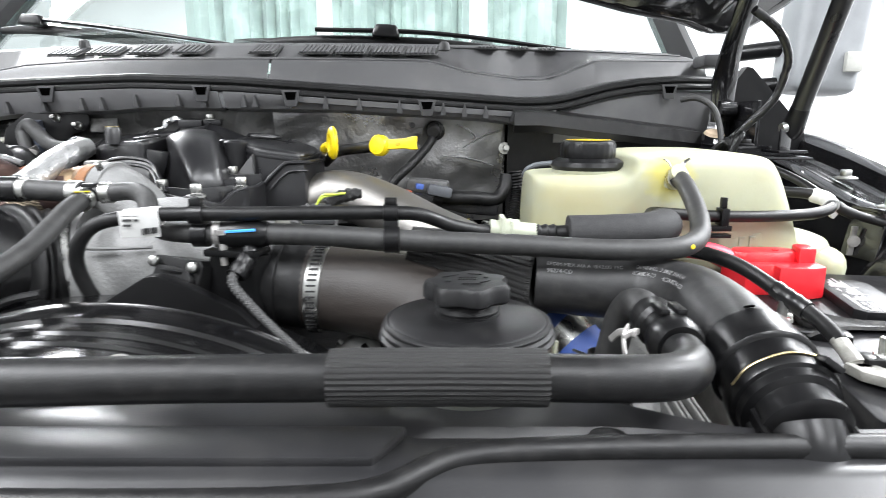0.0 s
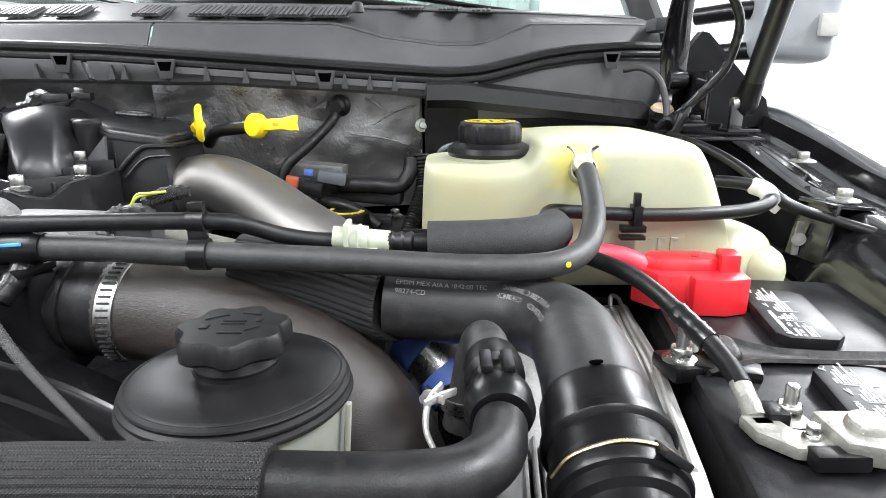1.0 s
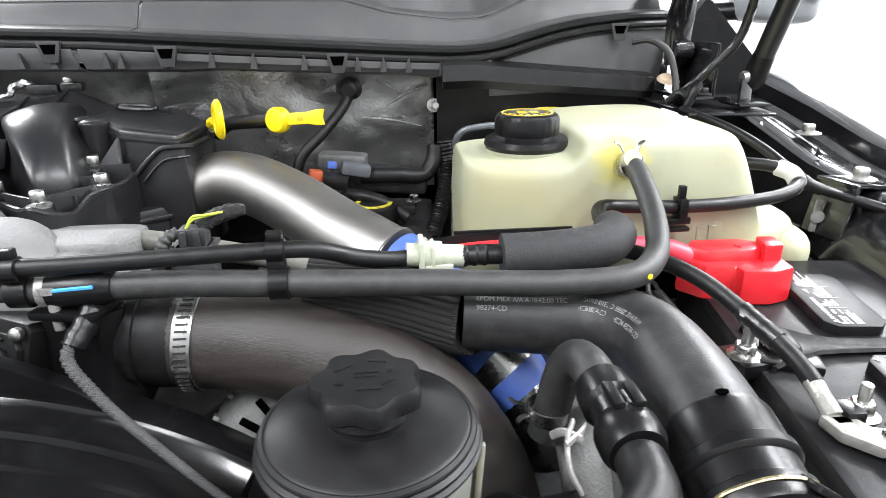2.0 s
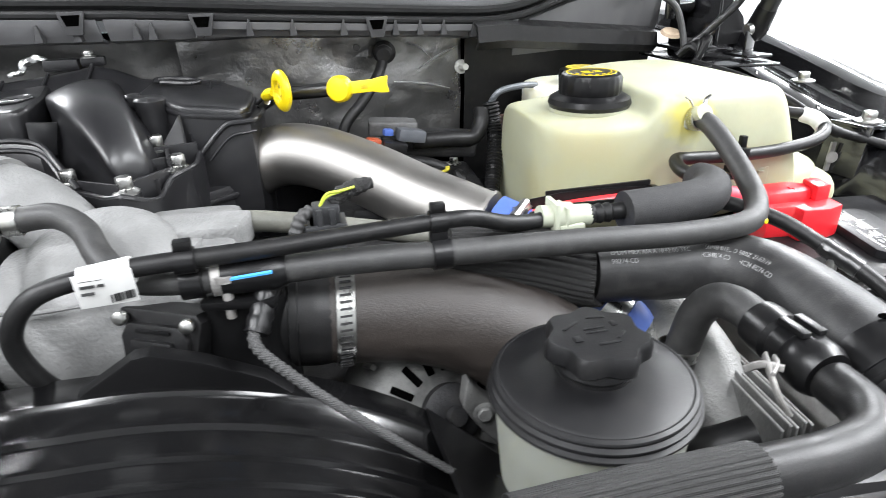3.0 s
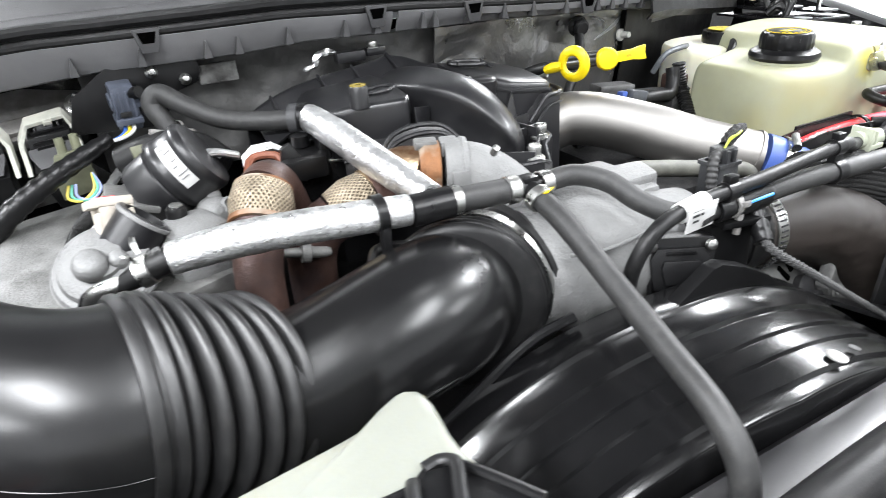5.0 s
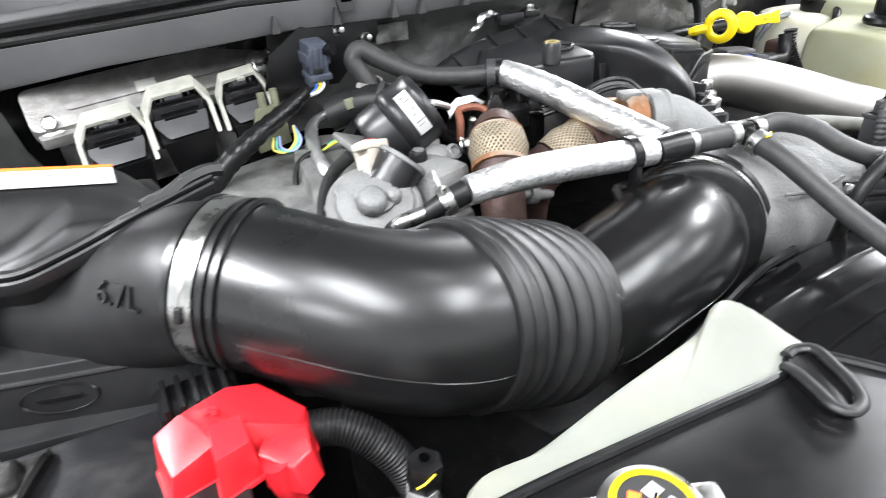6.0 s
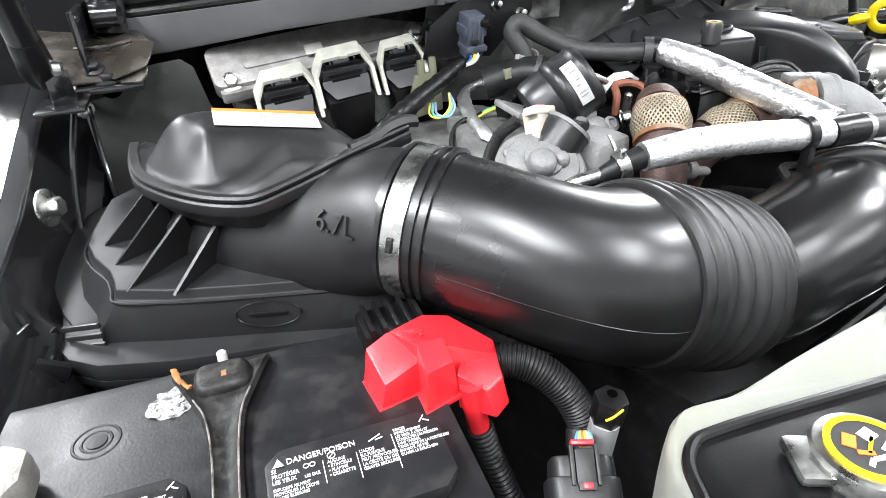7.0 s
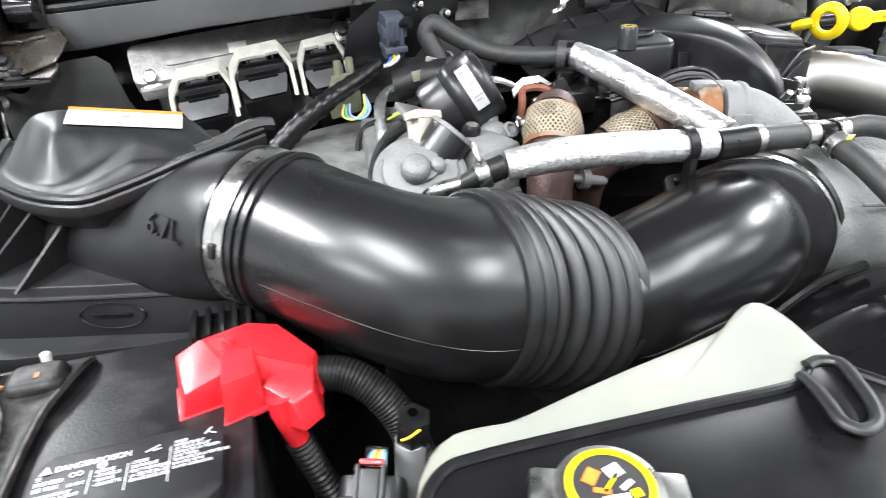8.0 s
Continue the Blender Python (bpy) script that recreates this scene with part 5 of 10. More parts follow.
part("wire_clamp", join(tube([(0.120, 0.372, 1.319), (0.114, 0.360, 1.317), (0.113, 0.350, 1.308), (0.118, 0.345, 1.298)], 0.0014, 8, 8, True, None, 2.2), tube([(0.127, 0.372, 1.316), (0.120, 0.362, 1.319), (0.112, 0.356, 1.318)], 0.0012, 8, 8, True, None, 2.0), tube([(0.110, 0.374, 1.310), (0.114, 0.366, 1.318), (0.121, 0.358, 1.319)], 0.0012, 8, 8, True, None, 2.0)), GALV, front, "loose bent spring clamp")
part("lower_hose", tube([(0.130, 0.375, 1.255), (0.105, 0.382, 1.245), (0.092, 0.41, 1.225), (0.088, 0.44, 1.18)], 0.0125, 20, 8), RUBBER, front)

# ---------------------------------------------------------------- charge pipes
boost = thing("intake_boot", "dark brown ribbed silicone intake hose", "hose", (0.0, 0.5, 1.25))
BR = [(-0.125, 0.517, 1.307), (-0.085, 0.515, 1.303), (-0.04, 0.510, 1.296), (0.01, 0.50, 1.275), (0.055, 0.485, 1.238), (0.082, 0.47, 1.19), (0.09, 0.46, 1.12)]
part("hose", tube(BR, [0.036, 0.0375, 0.0395, 0.043, 0.046, 0.047, 0.047], 44, 12, True, lambda s, a: 1 + 0.004 * math.sin(s * 1700)), BROWN, boost)
hose_clamp((-0.108, 0.5165, 1.305), (1, -0.06, -0.08), 0.0372, boost, "worm_clamp", 0.013, False)
for k in range(26):
    a = radians(-80 + 7 * k)
    u, w = V(0.08, 0, 1).normalized(), V(-0.06, -1, 0).normalized()
    p = V(-0.108, 0.5165, 1.305) + (u * math.sin(a) + w * math.cos(a)) * 0.0387
    part("clamp_slot", box((0.008, 0.0015, 0.0016), tuple(p), 0, (math.degrees(-a) + 90, 0, 0)), DARK, boost)
part("coupler", tube([(-0.165, 0.520, 1.312), (-0.15, 0.519, 1.310), (-0.128, 0.5175, 1.307), (-0.118, 0.517, 1.306)], [0.033, 0.0375, 0.0375, 0.0365], 36, 8), RUBBER, boost, "black rubber coupler")
part("coupler_ridge", ring_band((-0.142, 0.5185, 1.309), (1, -0.06, -0.08), 0.0375, 0.006, 0.002), RUBBER, boost)
part("mark", box((0.012, 0.0006, 0.010), (0.072, 0.4350, 1.215), 0, (60, 0, 10)), surface("faded_red_print", (0.22, 0.05, 0.04), 0.6), boost, "faded red printed mark")

steelp = thing("charge_pipe", "brushed stainless steel charge air pipe", "pipe", (-0.05, 0.67, 1.33))
SP = [(-0.172, 0.757, 1.347), (-0.160, 0.757, 1.353), (-0.138, 0.753, 1.359), (-0.110, 0.739, 1.358), (-0.065, 0.706, 1.346), (-0.0155, 0.661, 1.327), (0.010, 0.639, 1.319), (0.034, 0.618, 1.313)]
part("pipe", tube(SP, [0.030, 0.0305, 0.031, 0.0312, 0.0315, 0.032, 0.032, 0.030], 40, 12), STAINLESS, steelp)
bax = V(0.027, -0.023, -0.013).normalized()
part("blue_coupler", tube([(0.036, 0.616, 1.313), (0.050, 0.604, 1.307), (0.065, 0.592, 1.298), (0.082, 0.58, 1.280)], [0.0295, 0.0295, 0.029, 0.029], 30, 8), BLUE, steelp, "blue silicone coupler")
part("bead", ring_band((0.029, 0.6225, 1.3145), bax, 0.0305, 0.004, 0.0014, 36), STAINLESS, steelp)
hose_clamp((0.051, 0.6035, 1.3068), bax, 0.0303, steelp, "band_clamp", 0.011, True, (0.1, -0.6, 1))
lower = thing("lower_charge_pipe", "polished lower pipe with blue silicone couplers", "pipe", (0.125, 0.53, 1.25))
part("pipe", tube([(0.098, 0.56, 1.268), (0.118, 0.545, 1.25), (0.14, 0.525, 1.225), (0.155, 0.51, 1.18)], 0.025, 28, 6), BAND, lower)
for u, w in (((0.098, 0.56, 1.268), (0.112, 0.55, 1.256)), ((0.124, 0.54, 1.243), (0.136, 0.53, 1.231))):
    part("blue_coupler", tube([u, w], 0.0275, 28, 3), BLUE, lower, "blue silicone coupler")
part("intercooler_pipe", tube([(0.155, 0.62, 1.22), (0.17, 0.56, 1.24), (0.175, 0.48, 1.22), (0.175, 0.42, 1.16)], 0.03, 26, 8), CAST_DULL, lower, "dull alloy pipe end")

# ---------------------------------------------------------------- power steering reservoir
ps = thing("steering_reservoir", "milky power steering reservoir with a black lid", "reservoir", (0.018, 0.372, 1.19))
PX, PY = 0.016, 0.380
part("bowl", lathe([(0, 1.185), (0.034, 1.186), (0.041, 1.192), (0.047, 1.22), (0.0545, 1.312), (0.0565, 1.314), (0, 1.314)], (PX, PY, 0), (0, 0, 1), 48), MILK, ps, "milky translucent bowl")
part("bowl_seam", box((0.003, 0.004, 0.10), (PX + 0.054, PY - 0.008, 1.26), 0.001, (0, 4, 0)), MILK, ps)
part("lid", lathe([(0, 1.311), (0.0572, 1.311), (0.0582, 1.3125), (0.0580, 1.3135), (0.0558, 1.3148), (0.0558, 1.3156), (0.0570, 1.3168), (0.0568, 1.3178), (0.0546, 1.3192), (0.0545, 1.3200), (0.0553, 1.3210), (0.0548, 1.3220), (0.0528, 1.3230), (0.0518, 1.3228), (0.0500, 1.3240), (0.030, 1.3265), (0.0215, 1.3268), (0.0215, 1.3285), (0, 1.329)], (PX, PY, 0), (0, 0, 1), 72), LID, ps, "round black lid with stepped rim")
pcap = part("filler_cap", lathe([(0, 1.326), (0.020, 1.326), (0.021, 1.330), (0.0190, 1.335), (0.0250, 1.3362), (0.0268, 1.338), (0.0268, 1.3455), (0.0250, 1.3485), (0.010, 1.3490), (0, 1.3490)], (PX, PY, 0), (0, 0, 1), 84,
                                lambda a, z: 1 + (0.085 * math.cos(7 * a) if z > 1.3355 else 0)), LID, ps, "seven-lobed black screw cap")
for dx, dy, w, h, t in ((-0.012, 0.010, 0.012, 0.003, 30), (0.006, 0.015, 0.010, 0.003, -10), (-0.014, -0.004, 0.004, 0.009, 0), (0.002, -0.012, 0.012, 0.003, 0), (0.012, -0.006, 0.008, 0.003, 40), (0.0, 0.0, 0.012, 0.0022, 0), (0.0, 0.004, 0.012, 0.0022, 0), (0.013, 0.006, 0.003, 0.008, 0)):
    part("moulded_mark", box((w, h * 0.6, 0.0010), (PX + dx * 0.92, PY + dy * 0.92, 1.3490), 0.0003, (0, 0, t)), LID, pcap)
part("bracket_foot", box((0.06, 0.06, 0.02), (PX, PY, 1.176), 0.004), DARK, ps)
part("bracket_back", box((0.05, 0.004, 0.06), (PX, PY + 0.062, 1.25), 0.001), DARK, ps)

# ---------------------------------------------------------------- intercooler edge beside the battery
edge = thing("radiator_end_tank", "pale alloy radiator edge with a folded fin", "radiator", (0.25, 0.5, 1.1))
part("end_plate", prism([(0.226, 0.345), (0.258, 0.345), (0.2675, 0.39), (0.2905, 0.526), (0.300, 0.652), (0.270, 0.650), (0.250, 0.52), (0.226, 0.39)], 1.05, 1.257, 0.003), PALE_ALLOY, edge)
for k, off in enumerate((0.0, 0.007, 0.0125)):
    LIPS = [(0.2600 - off, 0.39), (0.2720 - off, 0.46), (0.2830 - off, 0.526), (0.2890 - off, 0.59), (0.2935 - off, 0.645)]
    part("plate_lip", tube([(x + 0.0008 * math.sin(40 * y + k), y, 1.2575) for x, y in LIPS], (0.0026, 0.0010, 0.0018)[k], 8, 8), (PALE_ALLOY, CAST_DULL, PALE_ALLOY)[k], edge)
part("lip_hook", tube([(0.280, 0.640, 1.258), (0.283, 0.648, 1.267), (0.290, 0.650, 1.264), (0.293, 0.646, 1.258)], 0.0022, 8, 6), GALV, edge)
part("fin_pack", join(*[prism([(0.168 + 0.006 * k, 0.39), (0.171 + 0.006 * k, 0.39), (0.187 + 0.006 * k, 0.57), (0.184 + 0.006 * k, 0.57)], 1.1, 1.235 + 0.003 * (k % 2), 0.0008, None, 1) for k in range(5)]), CAST_DULL, edge, "row of thin alloy ridges")

# ---------------------------------------------------------------- batteries
def vent_label(m, parent, seedv, danger=True):
    """A vent cover with cut corners and white warning print; local x runs along the text, origin at its middle."""
    W, D, c = 0.088, 0.05, 0.008
    pts = [(-W / 2 + c, -D / 2), (W / 2 - c, -D / 2), (W / 2, -D / 2 + c), (W / 2, D / 2 - c), (W / 2 - c, D / 2), (-W / 2 + c, D / 2), (-W / 2, D / 2 - c), (-W / 2, -D / 2 + c)]
    cover = part("vent_cover", prism(pts, 0, 0.009, 0.0015, m), BATTERY_CASE, parent, "raised black vent cover with white warnings")
    z = Matrix.Translation((0, 0, 0.0092))
    if danger:
        letters("DANGER/POISON", m @ z @ Matrix.Translation((-0.0335, 0.0140, 0)) @ Matrix.Diagonal((0.86, 1, 1, 1)), 0.0050, cover, WHITE_INK, 0.0002)
        tri = bmesh.new()
        tri.faces.new([tri.verts.new(p) for p in ((-0.040, 0.0135, 0.0004), (-0.0345, 0.0135, 0.0004), (-0.0372, 0.0185, 0.0004))])
        tri.transform(m @ z)
        part("warning_sign", tri, WHITE_INK, cover, smooth=False)
    for x, y, size, text in ((-0.041, 0.0105, 0.0036, "SE\nPROTÉGER\nLES YEUX"), (-0.026, 0.0030, 0.0027, "LES GAZ"), (-0.041, -0.0005, 0.0026, "EXPLOSIFS PEUVENT\nPROVOQUER LA CÉCITÉ\nOU DES BLESSURES"),
                             (-0.0145, 0.0075, 0.0029, "AUCUNE\n• ÉTINCELLE\n• FLAMME\n• CIGARETTE"), (0.0015, 0.0080, 0.0029, "L'ACIDE\nSULFURIQUE\nPEUT PROVOQUER\nLA CÉCITÉ OU DE\nGRAVES BRÛLURES"),
                             (0.0205, 0.0155, 0.0025, "RINCER\nIMMÉDIATEMENT\nLES YEUX À L'EAU ET\nCONSULTER UN MÉDECIN\nSANS TARDER.\nTENIR HORS DE LA PORTÉE DES\nENFANTS. NE PAS\nOUVRIR LE BOUCHON")):
        ob = letters(text, m @ z @ Matrix.Translation((x, y, 0)) @ Matrix.Diagonal((0.78, 1, 1, 1)), size * 0.94, cover, WHITE_INK, 0.0002)
    up = tuple(m.to_3x3() @ V(0, 0, 1))
    part("ban_sign", join(lathe([(0.0017, 0), (0.0021, 0), (0.0021, 0.0004), (0.0017, 0.0004), (0.0017, 0)], tuple(m @ V(-0.0120, 0.0118, 0.0092)), up, 18), box((0.0036, 0.0004, 0.0003), tuple(m @ V(-0.0120, 0.0118, 0.0095)), 0, (0, 0, 40))), WHITE_INK, cover)
    part("goggles_sign", join(*[lathe([(0.0011, 0), (0.0015, 0), (0.0015, 0.0004), (0.0011, 0.0004), (0.0011, 0)], tuple(m @ V(x, 0.0098, 0.0092)), up, 12) for x in (-0.0245, -0.0215)]), WHITE_INK, cover)
    for x, y, w, turn in ((0.0105, 0.0150, 0.007, 24), (0.0125, 0.0138, 0.004, 10), (0.0365, 0.0190, 0.005, 50), (0.0385, 0.0172, 0.0035, -30)):
        part("hand_sign", box((w, 0.0007, 0.0004), (0, 0, 0), 0.0001), WHITE_INK, cover).matrix_local = m @ z @ pose(x, y, 0.0003, 0, 0, turn)
    for x, y, h in ((-0.0165, 0.003, 0.014), (0.0000, 0.001, 0.016), (0.0190, 0.003, 0.022)):
        part("print_rule", box((0.0004, h, 0.0003), (0, 0, 0), 0), WHITE_INK, cover).matrix_local = m @ z @ pose(x, y, 0.0002)
    return cover


def battery(m, label, labels, ring):
    """A case with its long side along local x, lid at z = 0, front (terminals) towards -y."""
    bat = thing("car_battery", label, "battery", tuple(m.translation + V(0, 0, -0.19)), "batteries")
    L, D = 0.30, 0.19
    part("case", prism(round_rect(L, D, 0.008, 3), -0.19, -0.012, 0.002, m), BATTERY_CASE, bat)
    part("lid", prism(round_rect(L + 0.004, D + 0.004, 0.009, 3), -0.014, 0.0, 0.003, m), BATTERY_CASE, bat, "dusty black battery lid")
    for k, (x, y) in enumerate(labels):
        vent_label(m @ Matrix.Translation((x, y, 0)), bat, 20 + 20 * k)
    for rr in (0.0118, 0.0075):
        part("moulded_ring", lathe([(rr - 0.0009, 0), (rr - 0.0004, 0.0005), (rr + 0.0004, 0.0005), (rr + 0.0009, 0), (rr - 0.0009, 0)], tuple(m @ V(*ring, 0)), tuple(m.to_3x3() @ V(0, 0, 1)), 28), BATTERY_CASE, bat)
    part("moulded_ring", lathe([(0, 0), (0.0055, 0), (0.0055, 0.0006), (0, 0.0008)], tuple(m @ V(*ring, 0)), tuple(m.to_3x3() @ V(0, 0, 1)), 16), BATTERY_CASE, bat)
    return bat


ML = Matrix.Translation((-0.925, 0.476, 1.312)) @ pose(0, 0, 0, 0, 0, -2)
MR = Matrix.Translation((0.393, 0.492, 1.273)) @ pose(0, 0, 0, 5, 0, 0) @ pose(0, 0, 0, 0, 0, 84)
battery(ML, "black car battery with warning labels and a strap", ((0.095, -0.021), (-0.028, -0.019)), (-0.033, 0.054))
battery(MR, "black car battery beside the coolant tank", ((0.063, 0.0), (-0.062, -0.003)), (-0.09, 0.062))
single("battery_tray", box((0.34, 0.23, 0.03), (-0.925, 0.476, 1.105), 0.006, (0, 0, -2)), PLASTIC, "black battery tray under the battery", "tray", "battery trays")
single("battery_tray", box((0.23, 0.34, 0.03), (0.395, 0.492, 1.064), 0.006, (0, 0, -6)), PLASTIC, "black battery tray under the battery", "tray", "battery trays")

# hold-down straps
GRIMY = surface("grimy_black_strap", (0.010, 0.0098, 0.0095), 0.5, 0, 0.4, 60, 0.25, 500, 0.15, dust=0.22, spec=0.22)
def strap(m, name_label, resid):
    """Along local y over the lid's middle; ends turned down."""
    st = thing("battery_strap", name_label, "strap", tuple(m.translation), "battery straps")
    rows = []
    for y, w, z in ((-0.112, 0.028, -0.03), (-0.098, 0.028, 0.004), (-0.085, 0.018, 0.008), (-0.04, 0.0125, 0.006), (0.005, 0.0125, 0.004), (0.03, 0.0155, 0.004), (0.046, 0.021, 0.005), (0.058, 0.031, 0.006), (0.068, 0.040, 0.007), (0.080, 0.049, 0.006), (0.089, 0.055, 0.003), (0.093, 0.055, -0.02)):
        rows.append([tuple(m @ V(-w / 2, y, z + 0.0022)), tuple(m @ V(-w / 2 + 0.003, y, z)), tuple(m @ V(0, y, z - 0.001)), tuple(m @ V(w / 2 - 0.003, y, z)), tuple(m @ V(w / 2, y, z + 0.0022))])
    part("strap", thick(loft(rows, False, False), 0.003), GRIMY, st)
    for k in ((0, 4) if resid else ()):
        part("worn_edge", tube([r[k] for r in rows[1:-4]], 0.0006, 6, 6), surface("chipped_paint_edge", (0.16, 0.15, 0.14), 0.5, 0.3, 0.4, 150, 0.5, 500, tint=(0.02, 0.018, 0.016), tint_at=0.6), st, "chipped bare edge")
    part("pad", prism(round_rect(0.034, 0.026, 0.008, 4), 0.004, 0.0115, 0.004, m @ Matrix.Translation((0.0005, 0.073, 0)), 3, 0.12), GRIMY, st, "raised worn pad")
    part("stud", lathe([(0, 0), (0.003, 0), (0.003, 0.007), (0.002, 0.008), (0, 0.008)], tuple(m @ V(0.001, 0.0905, 0.004)), tuple(m.to_3x3() @ V(0, 0.2, 1)), 12), WHITE_PLASTIC, st)
    if resid:
        part("corrosion", lathe([(0.012, 0), (0.0115, 0.0006), (0.010, 0.0016), (0.008, 0.0010), (0.006, 0.0019), (0.003, 0.0011), (0, 0.0017)], tuple(m @ V(-0.029, 0.069, 0.0002)), (0, 0, 1), 60, lambda a, z: 1 + 0.45 * noise.noise(V(math.cos(a) * 2.3, math.sin(a) * 2.3, z * 500))),
             surface("white_acid_crust", (0.30, 0.30, 0.295), 0.95, 0, 0.35, 600, 1.0, 900, tint=(0.07, 0.07, 0.07), tint_at=0.56), st, "crust of white battery corrosion")
        part("rusty_tab", tube([tuple(m @ V(-0.027, 0.091, 0.003)), tuple(m @ V(-0.0265, 0.088, 0.009)), tuple(m @ V(-0.024, 0.080, 0.008)), tuple(m @ V(-0.020, 0.073, 0.0075)), tuple(m @ V(-0.017, 0.070, 0.0075))], 0.0020, 8, 6, True, lambda s, a: 1 + 0.4 * noise.noise(V(s * 400, a, 3)), 0.5), surface("bright_rust", (0.24, 0.10, 0.028), 0.7, 0.1, 0.4, 120, 0.6, 500), st, "bent rusty orange tab")
        part("rust_mark", box((0.003, 0.005, 0.0004), tuple(m @ V(0.002, 0.071, 0.0116)), 0), ORANGE_RUST, st)
    return st


strap(ML @ Matrix.Translation((0.033, 0, 0)), "black steel strap over the corroded battery", True)
strap(MR @ Matrix.Translation((0.0, 0, 0)), "black steel strap across the battery", False)


# red terminal boots
def boot(label):
    """A faceted moulded cover of two blocks."""
    b = thing("terminal_cover", label, "terminal cover", (-0.775, 0.51, 1.312), "terminal covers")
    def block(bottom, top, r=0.0016):
        return bevelled(loft([bottom, top]), r, 2)

    part("cover", block([(-0.8125, 0.519, 1.311), (-0.809, 0.4925, 1.311), (-0.774, 0.499, 1.311), (-0.774, 0.530, 1.311), (-0.797, 0.533, 1.311)],
                        [(-0.809, 0.520, 1.335), (-0.805, 0.4955, 1.326), (-0.776, 0.5025, 1.333), (-0.776, 0.518, 1.3415), (-0.795, 0.522, 1.341)]), RED, b)
    part("cover_top", block([(-0.797, 0.532, 1.311), (-0.782, 0.500, 1.311), (-0.750, 0.490, 1.305), (-0.733, 0.492, 1.305), (-0.729, 0.510, 1.305), (-0.745, 0.541, 1.308), (-0.772, 0.542, 1.310)],
                            [(-0.794, 0.522, 1.341), (-0.785, 0.506, 1.342), (-0.763, 0.500, 1.337), (-0.739, 0.497, 1.325), (-0.733, 0.509, 1.325), (-0.752, 0.536, 1.331), (-0.769, 0.536, 1.3365)], 0.002), RED, b)
    part("cover_block", block([(-0.7865, 0.4805, 1.311), (-0.7635, 0.4875, 1.309), (-0.7635, 0.510, 1.309), (-0.784, 0.506, 1.311)],
                              [(-0.7845, 0.4825, 1.3375), (-0.7665, 0.4895, 1.335), (-0.7665, 0.506, 1.3405), (-0.7835, 0.503, 1.343)]), RED, b)
    part("cover_flap", block([(-0.765, 0.488, 1.300), (-0.747, 0.474, 1.298), (-0.735, 0.482, 1.298), (-0.733, 0.500, 1.300), (-0.755, 0.505, 1.302)],
                             [(-0.765, 0.490, 1.324), (-0.751, 0.479, 1.316), (-0.739, 0.484, 1.318), (-0.736, 0.500, 1.324), (-0.755, 0.503, 1.329)]), RED, b)
    part("gusset", block([(-0.766, 0.500, 1.325), (-0.745, 0.502, 1.322), (-0.745, 0.506, 1.322), (-0.766, 0.504, 1.325)], [(-0.766, 0.501, 1.337), (-0.745, 0.503, 1.326), (-0.745, 0.505, 1.326), (-0.766, 0.503, 1.337)], 0.0006), RED, b)
    part("cover_foot", prism([(-0.8135, 0.519), (-0.8105, 0.491), (-0.787, 0.4955), (-0.7875, 0.479), (-0.7625, 0.486), (-0.75, 0.49), (-0.75, 0.54), (-0.798, 0.535)], 1.3095, 1.3125, 0.0008), RED, b)
    for w, h in ((0.008, 0.0018), (0.0018, 0.008)):
        part("plus_mark", box((w, h, 0.0012), (-0.779, 0.5115, 1.3432), 0.0003, (-8, 10, 20)), RED, b)
    return b


boot("red plastic cover over a battery terminal")
redc = thing("positive_cable", "red-tipped battery cable in split loom", "cable", (-0.75, 0.49, 1.28))
part("boot_tail", tube([(-0.758, 0.486, 1.318), (-0.757, 0.486, 1.305), (-0.753, 0.488, 1.285), (-0.751, 0.489, 1.275)], [0.007, 0.0068, 0.0066, 0.0064], 16, 6), RED, redc, "red rubber boot tail")
part("split_loom", tube([(-0.752, 0.488, 1.280), (-0.747, 0.487, 1.26), (-0.738, 0.483, 1.23), (-0.72, 0.47, 1.17)], 0.0078, 16, 40, True, lambda s, a: 1 + 0.10 * math.sin(s * 1500)), RUBBER, redc, "corrugated black loom")
boot_r = thing("terminal_cover", "red plastic cover behind the radiator hose", "terminal cover", (0.33, 0.59, 1.283), "terminal covers")
part("cover", prism([(0.285, 0.60), (0.300, 0.578), (0.325, 0.575), (0.325, 0.563), (0.352, 0.560), (0.372, 0.566), (0.376, 0.60), (0.36, 0.622), (0.30, 0.625)], 1.280, 1.312, 0.003), RED, boot_r)
part("cover_top", prism([(0.288, 0.602), (0.302, 0.586), (0.345, 0.584), (0.365, 0.590), (0.366, 0.606), (0.35, 0.618), (0.30, 0.620)], 1.309, 1.322, 0.004, None, 2, 0.12), RED, boot_r)
part("cover_lug", prism([(0.352, 0.580), (0.370, 0.582), (0.374, 0.604), (0.358, 0.606)], 1.300, 1.327, 0.0025), RED, boot_r)
for w, h in ((0.007, 0.002), (0.002, 0.007)):
    part("plus_mark", box((w, h, 0.001), (0.336, 0.595, 1.3225), 0.0003, (0, 0, 20)), RED, boot_r)
part("boot_tail", tube([(0.295, 0.604, 1.310), (0.275, 0.606, 1.318), (0.24, 0.608, 1.322), (0.215, 0.607, 1.324)], [0.011, 0.010, 0.009, 0.0085], 16, 6), surface("pink_red_rubber", (0.62, 0.03, 0.06), 0.5), boot_r)
part("red_cable", tube([(0.215, 0.607, 1.324), (0.15, 0.60, 1.328), (0.09, 0.595, 1.328), (0.05, 0.60, 1.318)], 0.008, 14, 8), RED, boot_r, "red battery cable")
trough = thing("cable_trough", "black plastic trough holding a red cable", "trough", (0.12, 0.6, 1.31))
